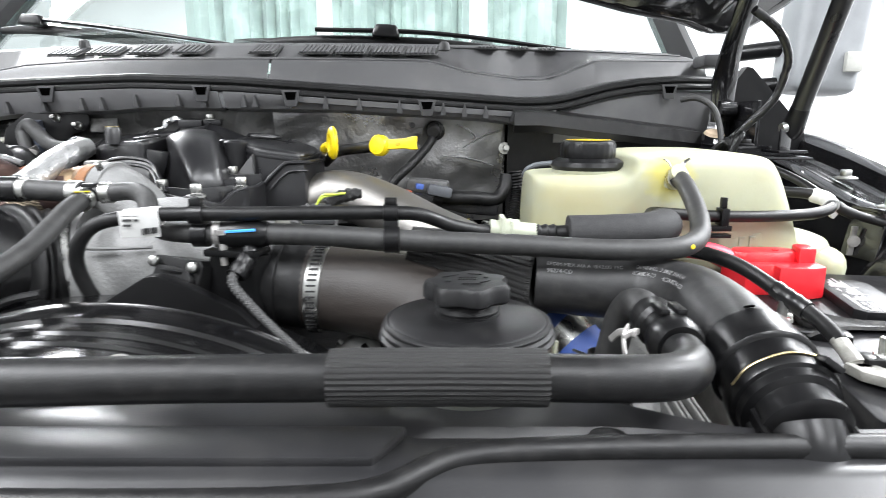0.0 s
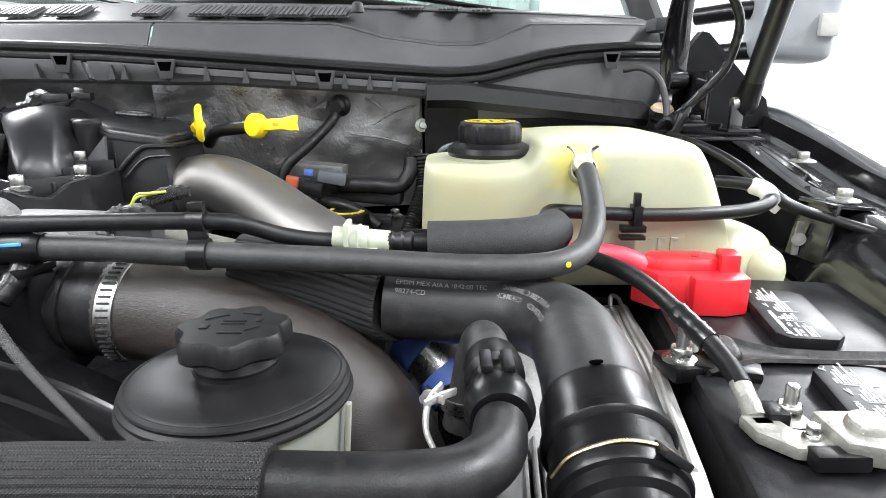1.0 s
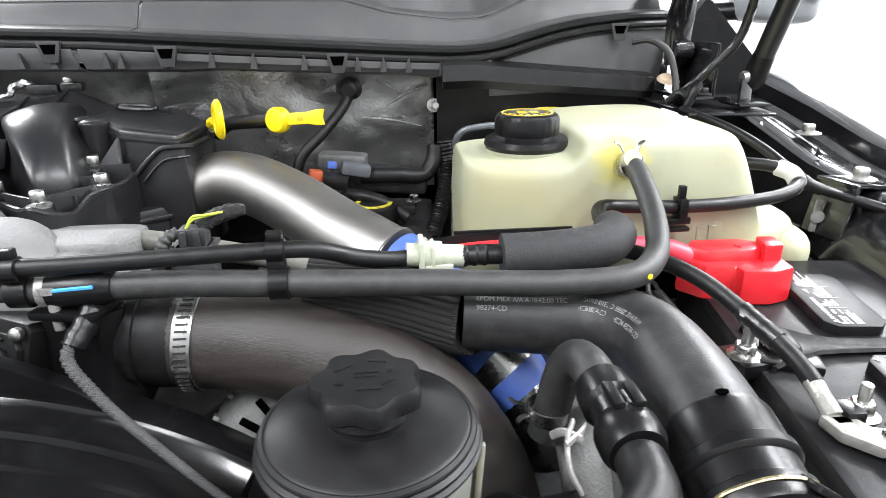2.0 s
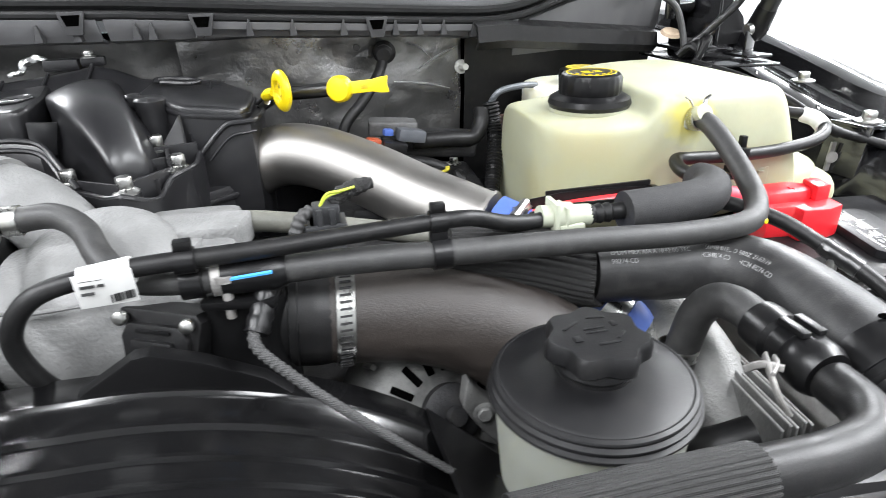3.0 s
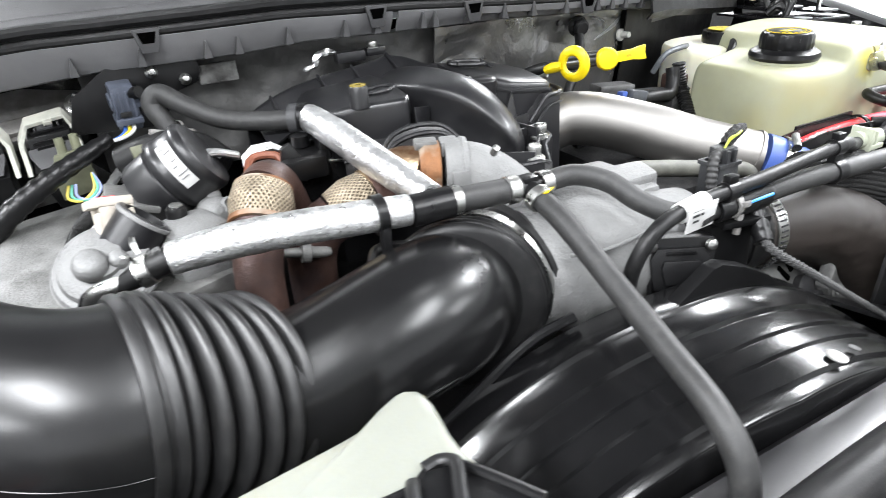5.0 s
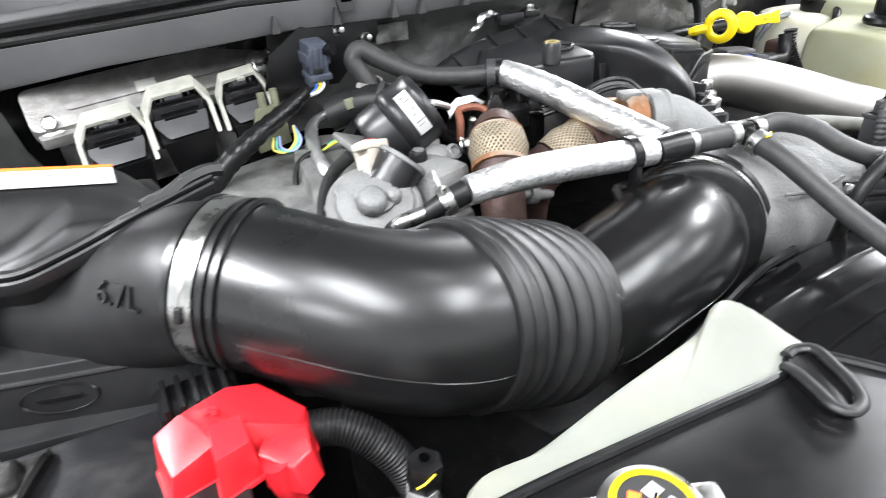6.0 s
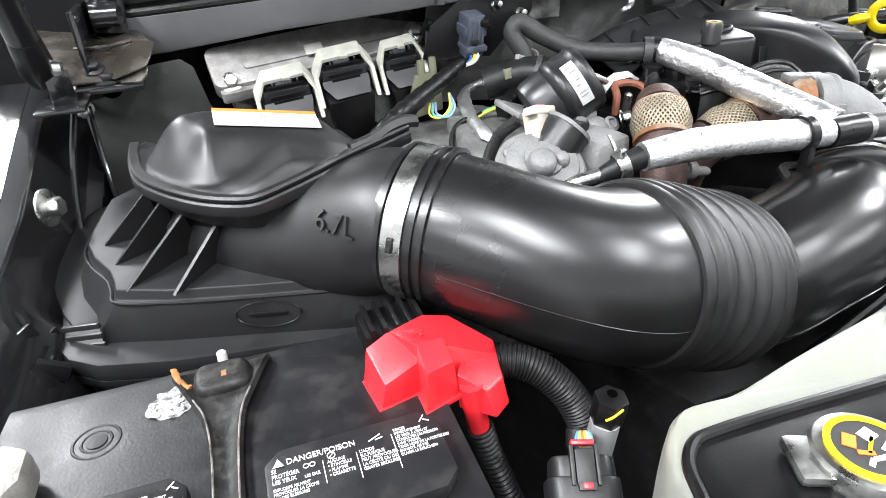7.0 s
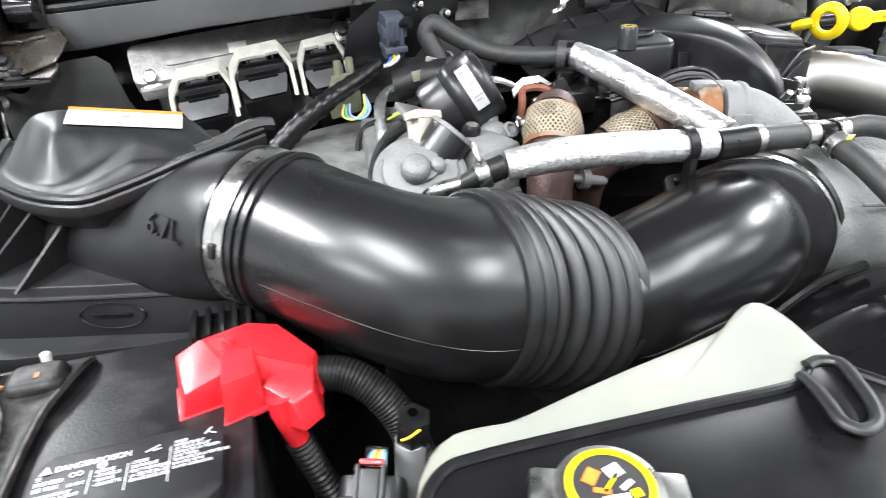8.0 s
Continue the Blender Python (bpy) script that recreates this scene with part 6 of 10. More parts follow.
part("trough", thick(loft([[(x, 0.585, z + 0.016), (x, 0.587, z + 0.002), (x, 0.596, z - 0.006), (x, 0.606, z - 0.002), (x, 0.610, z + 0.018)] for x, z in ((0.06, 1.318), (0.10, 1.322), (0.15, 1.321), (0.195, 1.318))], False, False), 0.002), PLASTIC, trough)
part("trough_flap", prism([(0.085, 0.61), (0.19, 0.61), (0.19, 0.613), (0.085, 0.613)], 1.318, 1.342, 0.001), PLASTIC, trough)
part("trough_tie", ring_band((0.187, 0.60, 1.322), (1, 0, 0), 0.016, 0.006, 0.002), PLASTIC, trough)

# negative cable, terminal clamp and stud
neg = thing("negative_cable", "black taped battery cable with a bare metal lug", "cable", (0.32, 0.43, 1.28))
NC = [(0.215, 0.60, 1.326), (0.24, 0.57, 1.328), (0.268, 0.533, 1.322), (0.288, 0.503, 1.308), (0.300, 0.474, 1.297), (0.306, 0.452, 1.288), (0.307, 0.440, 1.283)]
part("cable", tube(NC, 0.0066, 16, 10), RUBBER, neg)
part("tape_wrap", tube(NC[3:5], [0.0076, 0.008, 0.0076], 14, 14, True, lambda s, a: 1 + 0.12 * noise.noise(V(s * 300, math.cos(a) * 2, math.sin(a) * 2))), PLASTIC_SATIN, neg, "wrinkled black tape")
part("lug", tube([(0.3068, 0.442, 1.284), (0.307, 0.430, 1.278), (0.307, 0.418, 1.273)], [0.0070, 0.0068, 0.0078], 14, 6, True, None, 0.8), LEAD, neg, "crimped metal lug")
part("copper_end", box((0.012, 0.008, 0.003), (0.307, 0.4115, 1.2745), 0.001), ORANGE_RUST, neg, "exposed copper")
clampT = thing("terminal_clamp", "tarnished bare metal battery terminal clamp", "terminal clamp", (0.345, 0.4, 1.281))
part("clamp_bar", join(prism([(0.312, 0.410), (0.331, 0.410), (0.336, 0.396), (0.352, 0.390), (0.352, 0.372), (0.328, 0.376), (0.314, 0.392)], 1.281, 1.289, 0.002),
                       prism([(0.350, 0.404), (0.375, 0.404), (0.385, 0.39), (0.39, 0.37), (0.375, 0.362), (0.35, 0.37)], 1.283, 1.296, 0.003)), LEAD, clampT)
part("post", lathe([(0, 1.28), (0.0125, 1.28), (0.0115, 1.298), (0.010, 1.3005), (0, 1.301)], (0.371, 0.386, 0), (0, 0, 1), 24), LEAD, clampT, "grey lead battery post")
part("clamp_bolt", bolt_bm((0.344, 0.414, 1.283), (0, 0, 1), 0.0078, 0.011, 1.5, 0.012), STEEL, clampT)
part("bolt_boot", box((0.014, 0.018, 0.012), (0.333, 0.412, 1.287), 0.003), PLASTIC, clampT)
part("clip_block", box((0.03, 0.012, 0.01), (0.348, 0.372, 1.285), 0.002), PLASTIC, clampT)
part("small_stud", bolt_bm((0.341, 0.386, 1.289), (0, 0, 1), 0.004, 0.008, 1.3), STEEL, clampT)
for ob in clampT.children:
    ob.data.transform(Matrix.Translation((-0.016, 0.008, -0.013)))
stud = thing("ground_stud", "threaded zinc stud with a nut beside the battery", "stud", (0.29, 0.49, 1.27))
part("base", join(box((0.03, 0.034, 0.012), (0.291, 0.492, 1.271), 0.004, (0, 0, 10)), box((0.05, 0.02, 0.008), (0.315, 0.482, 1.274), 0.003, (0, 0, -20))), PLASTIC, stud)
part("nut", bolt_bm((0.289, 0.491, 1.276), (0, 0, 1), 0.0085, 0.010, 1.5, 0.0), STEEL, stud)
part("thread", lathe([(0, 0), (0.0045, 0), *[(0.0045 - 0.0006 * (k % 2), 0.002 * k) for k in range(1, 12)], (0, 0.023)], (0.289, 0.491, 1.284), (0.05, 0, 1), 14), STEEL, stud)
post = thing("battery_terminal", "lead battery terminal with a pale clamp", "terminal clamp", (-1.03, 0.42, 1.312))
part("clamp_bar", prism([(-1.06, 0.510), (-0.990, 0.523), (-0.977, 0.514), (-0.978, 0.495), (-0.994, 0.470), (-1.06, 0.455)], 1.314, 1.335, 0.005), LEAD, post)
part("post", lathe([(0, 1.312), (0.012, 1.312), (0.011, 1.333), (0, 1.335)], (-1.012, 0.435, 0), (0, 0, 1), 20), STEEL, post)

# ---------------------------------------------------------------- air filter housing
air = thing("air_filter_box", "black plastic air filter housing with moulded fins", "air filter", (-0.87, 0.7, 1.1))
RIM = [(-0.993, 0.641), (-0.986, 0.628), (-0.967, 0.613), (-0.92, 0.598), (-0.869, 0.588), (-0.815, 0.579), (-0.78, 0.570), (-0.745, 0.60), (-0.705, 0.70), (-0.72, 0.82), (-0.80, 0.872), (-0.93, 0.872), (-0.995, 0.81), (-1.0, 0.72), (-0.995, 0.66)]


def scaled(outline, k, dx=0.0, dy=0.0):
    cx = sum(p[0] for p in outline) / len(outline)
    cy = sum(p[1] for p in outline) / len(outline)
    return [(cx + (x - cx) * k + dx, cy + (y - cy) * k + dy) for x, y in outline]


part("lower_case", prism(scaled(RIM, 0.93), 1.08, 1.283, 0.006), PLASTIC, air)
for k in range(16):
    a, b = V(-0.965, 0.628), V(-0.79, 0.574)
    p = a.lerp(b, k / 15)
    part("case_rib", box((0.002, 0.012, 0.05), (p.x, p.y + 0.010, 1.255), 0.0006), PLASTIC, air)
part("rim", prism(RIM, 1.281, 1.289, 0.003), PLASTIC, air)
part("rim", prism(scaled(RIM, 0.995), 1.2885, 1.3025, 0.003), AIRBOX, air, "flat flange round the lid")
LEDGE = [(-0.951, 0.640), (-0.917, 0.624), (-0.86, 0.606), (-0.803, 0.590), (-0.765, 0.585), (-0.740, 0.61), (-0.715, 0.70), (-0.73, 0.80), (-0.80, 0.85), (-0.93, 0.85), (-0.967, 0.81), (-0.975, 0.75), (-0.977, 0.723), (-0.970, 0.697), (-0.957, 0.670), (-0.953, 0.653)]
FOOT = [(-0.965, 0.638), (-0.922, 0.622), (-0.87, 0.606), (-0.81, 0.587), (-0.760, 0.575), (-0.735, 0.604), (-0.708, 0.70), (-0.722, 0.815), (-0.80, 0.866), (-0.93, 0.866), (-0.977, 0.82), (-0.985, 0.76), (-0.987, 0.725), (-0.982, 0.697), (-0.971, 0.670), (-0.967, 0.650)]


def lid():
    """Crisp moulded lid: a sloping skirt, a low step and a gently crowned top."""
    rows = [[(x, y, 1.298) for x, y in FOOT], [(x, y, 1.3095) for x, y in scaled(FOOT, 0.998)], [(x, y, 1.3305) for x, y in LEDGE], [(x, y, 1.3315) for x, y in scaled(LEDGE, 0.975)], [(x, y, 1.3385) for x, y in scaled(LEDGE, 0.955)], [(x, y, 1.3445) for x, y in scaled(LEDGE, 0.6, 0, 0.01)]]
    return bevelled(loft(rows), 0.0022, 3, 14)


part("lid_skirt", lid(), AIRBOX, air, "sloping moulded lid")
part("lid_step", tube([(x, y, 1.331) for x, y in scaled(LEDGE, 0.998)[10:] + scaled(LEDGE, 0.998)[:4]], 0.0013, 8, 6), AIRBOX, air)
part("lid_lobe", prism([(-0.94, 0.883), (-0.963, 0.883), (-0.992, 0.872), (-1.010, 0.839), (-1.018, 0.787), (-1.012, 0.747), (-1.007, 0.722), (-0.995, 0.682), (-0.985, 0.660), (-0.95, 0.665), (-0.93, 0.80)], 1.284, 1.306, 0.005), AIRBOX, air, "low rounded lobe of the lid")
part("latch", join(box((0.012, 0.02, 0.03), (-1.000, 0.650, 1.296), 0.002, (0, -12, -25)), box((0.006, 0.012, 0.016), (-1.006, 0.643, 1.316), 0.0015, (0, -20, -25)), box((0.016, 0.008, 0.006), (-0.996, 0.640, 1.288), 0.001, (0, 0, -25))), PLASTIC, air, "spring latch on the lid's edge")
part("badge", join(lathe([(0.0150, 0), (0.0155, 0.0006), (0.0160, 0), (0.0150, 0)], (0, 0, 0), (0, 0, 1), 28), box((0.018, 0.004, 0.0007), (0, 0, 0), 0.0002)), PLASTIC, air, "plain moulded oval").matrix_local = Matrix.Translation(-V(air.location)) @ Matrix.Translation((-0.8557, 0.6016, 1.3190)) @ pose(0, 0, 0, 82, 0, -17) @ Matrix.Diagonal((1.40, 0.62, 1, 1))
NECK = [(-0.885, 0.705, 1.342), (-0.84, 0.666, 1.346), (-0.798, 0.632, 1.354), (-0.762, 0.605, 1.3665), (-0.743, 0.5925, 1.3668)]
part("neck", tube(NECK, [0.042, 0.046, 0.0485, 0.0500, 0.0480], 48, 10), PLASTIC_MATT, air, "round outlet neck")
part("core_block", prism([(-0.912, 0.70), (-0.895, 0.665), (-0.875, 0.644), (-0.85, 0.632), (-0.82, 0.64), (-0.76, 0.66), (-0.77, 0.725), (-0.88, 0.735)], 1.33, 1.399, 0.006), PLASTIC, air)


SEAM_LINE = [(-0.924, 0.742, 1.401), (-0.924, 0.72, 1.400), (-0.917, 0.677, 1.399), (-0.900, 0.648, 1.398), (-0.879, 0.626, 1.397), (-0.863, 0.615, 1.397), (-0.850, 0.611, 1.397), (-0.828, 0.616, 1.400), (-0.808, 0.621, 1.404), (-0.792, 0.624, 1.408), (-0.770, 0.630, 1.412), (-0.738, 0.640, 1.417)]
SEAM_BACK = [(-0.735, 0.658, 1.400), (-0.742, 0.675, 1.388), (-0.758, 0.698, 1.378), (-0.79, 0.718, 1.374), (-0.845, 0.735, 1.376), (-0.895, 0.747, 1.388), (-0.917, 0.754, 1.398)]


def dome():
    """The pillow-shaped cover: a tilted plateau, a rounded lobe at one end and a long sloping facet towards the seam."""
    ring, _ = spline(SEAM_LINE + SEAM_BACK, 9, True)
    c = V(-0.838, 0.705, 0)

    def step(q):
        q = min(1.0, max(0.0, q))
        return q * q * (3 - 2 * q)

    foot, _ = spline([(x, y, 0) for x, y in ((-0.900, 0.775), (-0.9135, 0.745), (-0.9145, 0.715), (-0.909, 0.683), (-0.899, 0.662), (-0.886, 0.645), (-0.871, 0.637), (-0.853, 0.645), (-0.836, 0.651), (-0.819, 0.652), (-0.795, 0.640), (-0.76, 0.648))], 5)

    def inside(x, y):
        """Distance behind the pillow's foot line, negative before it."""
        best, p = 9.0, V(x, y, 0)
        for a, b in zip(foot, foot[1:]):
            d = b - a
            q = min(1.0, max(0.0, (p - a).dot(d) / d.length_squared))
            r = p - (a + d * q)
            if r.length < abs(best):
                best = r.length if d.x * r.y - d.y * r.x > 0 else -r.length
        return best

    def height(x, y, zs, edge):
        """Tilted plateau, a full round lobe at the far end, and a flat facet rising from the seam before the wall."""
        top = min(1.4320, 1.4240 - 0.193 * (x + 0.8275)) + 0.12 * (y - 0.6845)
        facet = max(1.4015, 1.4015 + 0.27 * (x + 0.864) + 0.10 * max(0.0, y - 0.62))
        d = inside(x, y)
        lobe = step((-0.850 - x) / 0.03)
        t = min(1.0, max(0.0, d / (0.020 + 0.012 * lobe)))
        wall = lobe * math.sin(t * math.pi / 2) + (1 - lobe) * (0.6 * step(t) + 0.4 * math.sin(t * math.pi / 2))
        right = step((-0.760 - x) / 0.045)
        back = step((0.730 - y) / 0.034)
        low = zs + (max(zs, min(facet, top - 0.002)) - zs) * step(edge / 0.10) * right * back
        dent = 0.0042 * math.exp(-((x + 0.8815) / 0.010) ** 2 - ((y - 0.668) / 0.017) ** 2)
        return max(zs - 0.001, low + (top - low) * wall * right * back - dent * wall)

    rings = []
    for k in [1.0, 0.985, 0.965, 0.945] + list(np.linspace(0.92, 0.04, 46)):
        rr = []
        for p in ring:
            x, y = c.x + (p.x - c.x) * k, c.y + (p.y - c.y) * k
            zs = p.z * k + 1.404 * (1 - k) + 0.002
            low = min(zs, 1.399)
            rr.append((x, y, zs if k > 0.95 else height(x, y, low if k < 0.93 else (zs + low) / 2, 1 - k)))
        rings.append(rr)
    bm = loft(rings)
    inner = [v for v in bm.verts if abs(v.co.z - 1.403) > 0.004 or abs(v.co.y - 0.70) < 0.06]
    for _ in range(3):
        bmesh.ops.smooth_vert(bm, verts=inner, factor=0.5, use_axis_z=True)
    return bm


part("upper_cover", dome(), PLASTIC_MATT, air, "smooth pillow-shaped upper cover")


def lip(line, section):
    """A strip with a closed section of (outwards, up) swept along a plan line."""
    C, _ = spline(line, 6)
    rows = []
    for i, p in enumerate(C):
        t = (C[min(i + 1, len(C) - 1)] - C[max(i - 1, 0)]).normalized()
        n = V(-t.y, t.x, 0).normalized() * -1
        rows.append([tuple(p + n * o + V(0, 0, u)) for o, u in section])
    return loft(rows)


part("seam_flange", lip(SEAM_LINE, [(-0.004, 0.004), (0.0015, 0.0045), (0.0028, 0.003), (0.0022, 0.001), (-0.004, 0.0005)]), PLASTIC_MATT, air, "thin joining lip")
part("seam_flange", lip(SEAM_LINE, [(-0.004, 0.0), (0.003, 0.0), (0.0042, -0.0012), (0.0044, -0.0068), (0.0034, -0.0086), (-0.004, -0.009)]), PLASTIC_MATT, air, "thick joining flange")
part("flange_fillet", lip(SEAM_LINE[1:10], [(-0.006, -0.007), (0.001, -0.009), (-0.002, -0.014), (-0.008, -0.022)]), PLASTIC_MATT, air)
part("seam_clip", lip([(-0.782, 0.629, 1.413), (-0.765, 0.633, 1.416), (-0.752, 0.637, 1.421), (-0.738, 0.641, 1.4225), (-0.73, 0.643, 1.421)], [(-0.004, 0.004), (0.001, 0.004), (0.0035, 0.0), (0.002, -0.004), (-0.004, -0.004)]), PLASTIC_MATT, air)
mlab = Matrix.Translation((-0.8275, 0.6845, 1.4258)) @ pose(0, 0, 0, 9, 10.9, 1.5)
AIRBASE = Matrix.Translation(-V(air.location))
part("warning_label", box((0.0725, 0.0262, 0.0006), (0, 0, 0), 0.0002), PAPER, air, "white warning sticker with an orange stripe").matrix_local = AIRBASE @ mlab
part("label_stripe", box((0.0725, 0.0040, 0.0004), (0, 0.0111, 0.0004), 0), ORANGE_INK, air).matrix_local = AIRBASE @ mlab
for k, x0 in enumerate((-0.034, 0.003)):
    bars(air, mlab @ Matrix.Translation((x0, 0.0070, 0.0)), 0.030, 6, 0.0031, 0.0010, 71 + k, GREY_INK)
part("code_square", box((0.0072, 0.0052, 0.0004), (-0.0012, 0.0035, 0.0005), 0), GREY_INK, air).matrix_local = AIRBASE @ mlab
for tip, foot in (((-0.918, 0.690, 1.386), (-0.961, 0.711, 1.3385)), ((-0.908, 0.672, 1.384), (-0.951, 0.677, 1.3385)), ((-0.896, 0.654, 1.379), (-0.941, 0.639, 1.3375)), ((-0.877, 0.639, 1.3725), (-0.911, 0.619, 1.3385))):
    t, f = V(tip), V(foot)
    back = V(t.x + 0.004, t.y + 0.016, f.z)
    n = (f - t).cross(back - t).normalized() * 0.0011
    bm = loft([[tuple(p - n) for p in (t, t + V(0.006, 0.012, 0.0), back, f)], [tuple(p + n) for p in (t, t + V(0.006, 0.012, 0.0), back, f)]])
    part("fin", bm, PLASTIC_MATT, air, "thin upright fin", smooth=False)
# moulded figures laid round the neck
NA, NB = V(-0.84, 0.666, 1.346), V(-0.762, 0.603, 1.3655)
neck_dir = (NB - NA).normalized()
fig = letters("6.7L", Matrix.Identity(4), 0.0150, air, PLASTIC_MATT, 0.0010, "raised_lettering", "CENTER")
run = V(0.0205, -0.0201, -0.0012).normalized()
out = V(-0.55, -0.62, 0.56).normalized()
rise = out.cross(run).normalized()
mid_at = V(-0.7990, 0.5900, 1.3800)
for v in fig.data.vertices:
    p = mid_at + run * (v.co.x * 1.12) + rise * (v.co.y - 0.0055)
    foot = NA + neck_dir * (p - NA).dot(neck_dir)
    radius = 0.0470 + 0.0035 * (p - NA).dot(neck_dir) / 0.1
    v.co = foot + (p - foot).normalized() * (radius + 0.0008 + v.co.z)
part("side_latch", join(box((0.012, 0.014, 0.03), (-0.998, 0.625, 1.292), 0.002), box((0.02, 0.006, 0.012), (-0.992, 0.618, 1.304), 0.001, (0, 30, 0))), PLASTIC, air)
part("latch_bail", tube([(-1.0, 0.63, 1.30), (-1.012, 0.62, 1.288), (-1.008, 0.615, 1.265), (-0.992, 0.618, 1.25)], 0.004, 8, 6), PLASTIC, air)
for k in range(3):
    part("hinge_slat", box((0.03, 0.003, 0.004), (-0.975, 0.642, 1.300 + 0.008 * k), 0.0008, (0, -12, -30)), PLASTIC_MATT, air)
part("mount_bracket", box((0.04, 0.03, 0.02), (-0.785, 0.552, 1.318), 0.003), PLASTIC, air)
for k in range(5):
    part("bracket_rib", box((0.003, 0.03, 0.02), (-0.80 + 0.008 * k, 0.55, 1.324), 0.0005), PLASTIC, air)

# intake duct with bellows
duct = thing("intake_duct", "wide satin black intake duct with rubber bellows", "duct", (-0.6, 0.53, 1.25))
CLAMP, axis = V(-0.7464, 0.5947, 1.3669), V(0.742, -0.664, -0.092).normalized()
MOUTH, mouth_dir = V(-0.6267, 0.5275, 1.3318), V(0.954, 0.22, -0.204).normalized()
TAIL, tail_dir = V(-0.5655, 0.5235, 1.3140), V(0.855, 0.417, -0.309).normalized()


def bend(q, a, ta, b, tb, pull):
    """Centre and direction at q from 0 to 1 on a smooth bend from a to b."""
    p = a * (2 * q ** 3 - 3 * q * q + 1) + ta * pull * (q ** 3 - 2 * q * q + q) + b * (3 * q * q - 2 * q ** 3) + tb * pull * (q ** 3 - q * q)
    return p, ta.lerp(tb, q).normalized()


def bent(stations, way):
    """Rings of (place, radius) set square to a bent line."""
    rows = []
    for q, r in stations:
        p, t = way(q)
        u = t.cross(V(0, 0, 1)).normalized()
        w = t.cross(u)
        rows.append([tuple(p + (u * math.cos(k * math.pi / 32) + w * math.sin(k * math.pi / 32)) * r) for k in range(64)])
    return loft(rows)


def tube_way(q):
    return bend(q, CLAMP, axis, MOUTH, mouth_dir, 0.155)


def bellows_way(q):
    return bend(q, MOUTH, mouth_dir, TAIL, tail_dir, 0.062)


part("front_tube", bent([(-0.08, 0.049), (-0.08, 0.0505)] + [(k / 40, 0.0510 + 0.0095 * (k / 40) ** 1.3) for k in range(43)], tube_way), PLASTIC_SATIN, duct)
for d, r in ((-0.010, 0.0515), (0.0115, 0.0520), (0.0185, 0.0528)):
    part("bead", ring_band(tuple(CLAMP + axis * d), axis, r - 0.001, 0.004, 0.0024, 56), PLASTIC_SATIN, duct)
cl = part("band_clamp", ring_band(tuple(CLAMP), axis, 0.0515, 0.014, 0.0014, 56), BAND, duct, "wide bright steel band clamp")
side = V(-axis.y, axis.x, 0).normalized()
rise_c = axis.cross(side) * -1 if axis.cross(side).z < 0 else axis.cross(side)


def on_clamp(a, r=0.0534):
    """A place on the band, a degrees up from its near side."""
    return CLAMP + (rise_c * math.sin(radians(a)) - side * math.cos(radians(a))) * r


rows = []
for k in range(9):
    c0 = on_clamp(18 + 30 * k / 8, 0.0531)
    wide = 0.0042 * (0.35 if k < 3 else 1.0)
    rows.append([tuple(c0 - axis * wide / 2), tuple(c0 + axis * wide / 2)])
part("clamp_slot", thick(loft(rows, False, False), 0.0004), STAINLESS, cl, "long slot in the band")
part("clamp_catch", bevelled(loft([[tuple(on_clamp(a, 0.0530) + axis * x) for a, x in ((6, -0.0022), (6, 0.0022), (17, 0.0022), (17, -0.0022))], [tuple(on_clamp(a, 0.0552) + axis * x) for a, x in ((7, -0.0018), (7, 0.0018), (16, 0.0018), (16, -0.0018))]]), 0.0005, 1), DARK, cl)
part("mould_seam", tube([tuple(tube_way(q)[0] + (V(0, -0.99, -0.10) - tube_way(q)[1] * V(0, -0.99, -0.10).dot(tube_way(q)[1])).normalized() * (0.0510 + 0.0095 * q ** 1.3)) for q in (0.16, 0.3, 0.45, 0.6, 0.75, 0.9, 1.0)], 0.0004, 6, 10), PLASTIC_SATIN, duct)
part("collar", bent([(-0.06, 0.0590), (-0.06, 0.0625), (-0.02, 0.0645), (0.03, 0.0648), (0.05, 0.0632), (0.08, 0.0628), (0.11, 0.0650), (0.15, 0.0655), (0.17, 0.0640), (0.17, 0.0560)], bellows_way), BELLOWS, duct, "thick rubber collar")
part("bellows", bent([(0.15 + 0.99 * k / 144, 0.0555 + 0.0103 * abs(math.sin(k * math.pi / 24)) ** 0.7 - 0.0010 * k / 144) for k in range(145)] + [(1.14, 0.048)], bellows_way), BELLOWS, duct, "corrugated rubber bellows", angle=60)
DU2 = [(-0.556, 0.5195, 1.310), (-0.526, 0.5165, 1.309), (-0.484, 0.5185, 1.317), (-0.446, 0.5245, 1.3215), (-0.417, 0.535, 1.3195), (-0.398, 0.552, 1.311)]
RU2 = [0.0500, 0.0505, 0.0510, 0.0530, 0.0540, 0.0545]
part("rear_tube", tube(DU2, RU2, 64, 16), ELBOW, duct, "satin black rear elbow")
part("mould_seam", tube([(p[0] + 0.004, p[1] - r * 0.93, p[2] - r * 0.36) for p, r in zip(DU2[:5], RU2)], 0.0008, 6, 10), PLASTIC_SATIN, duct)
# the collar turns from the elbow's mouth into the turbo's inlet
CA, TA, CBX, TB = V(-0.404, 0.533, 1.3125), V(0.44, 0.87, -0.21), V(-0.326, 0.5724, 1.3127), V(0.975, 0.112, 0.192)


def collar_way(q):
    return bend(q, CA, TA, CBX, TB, 0.085)


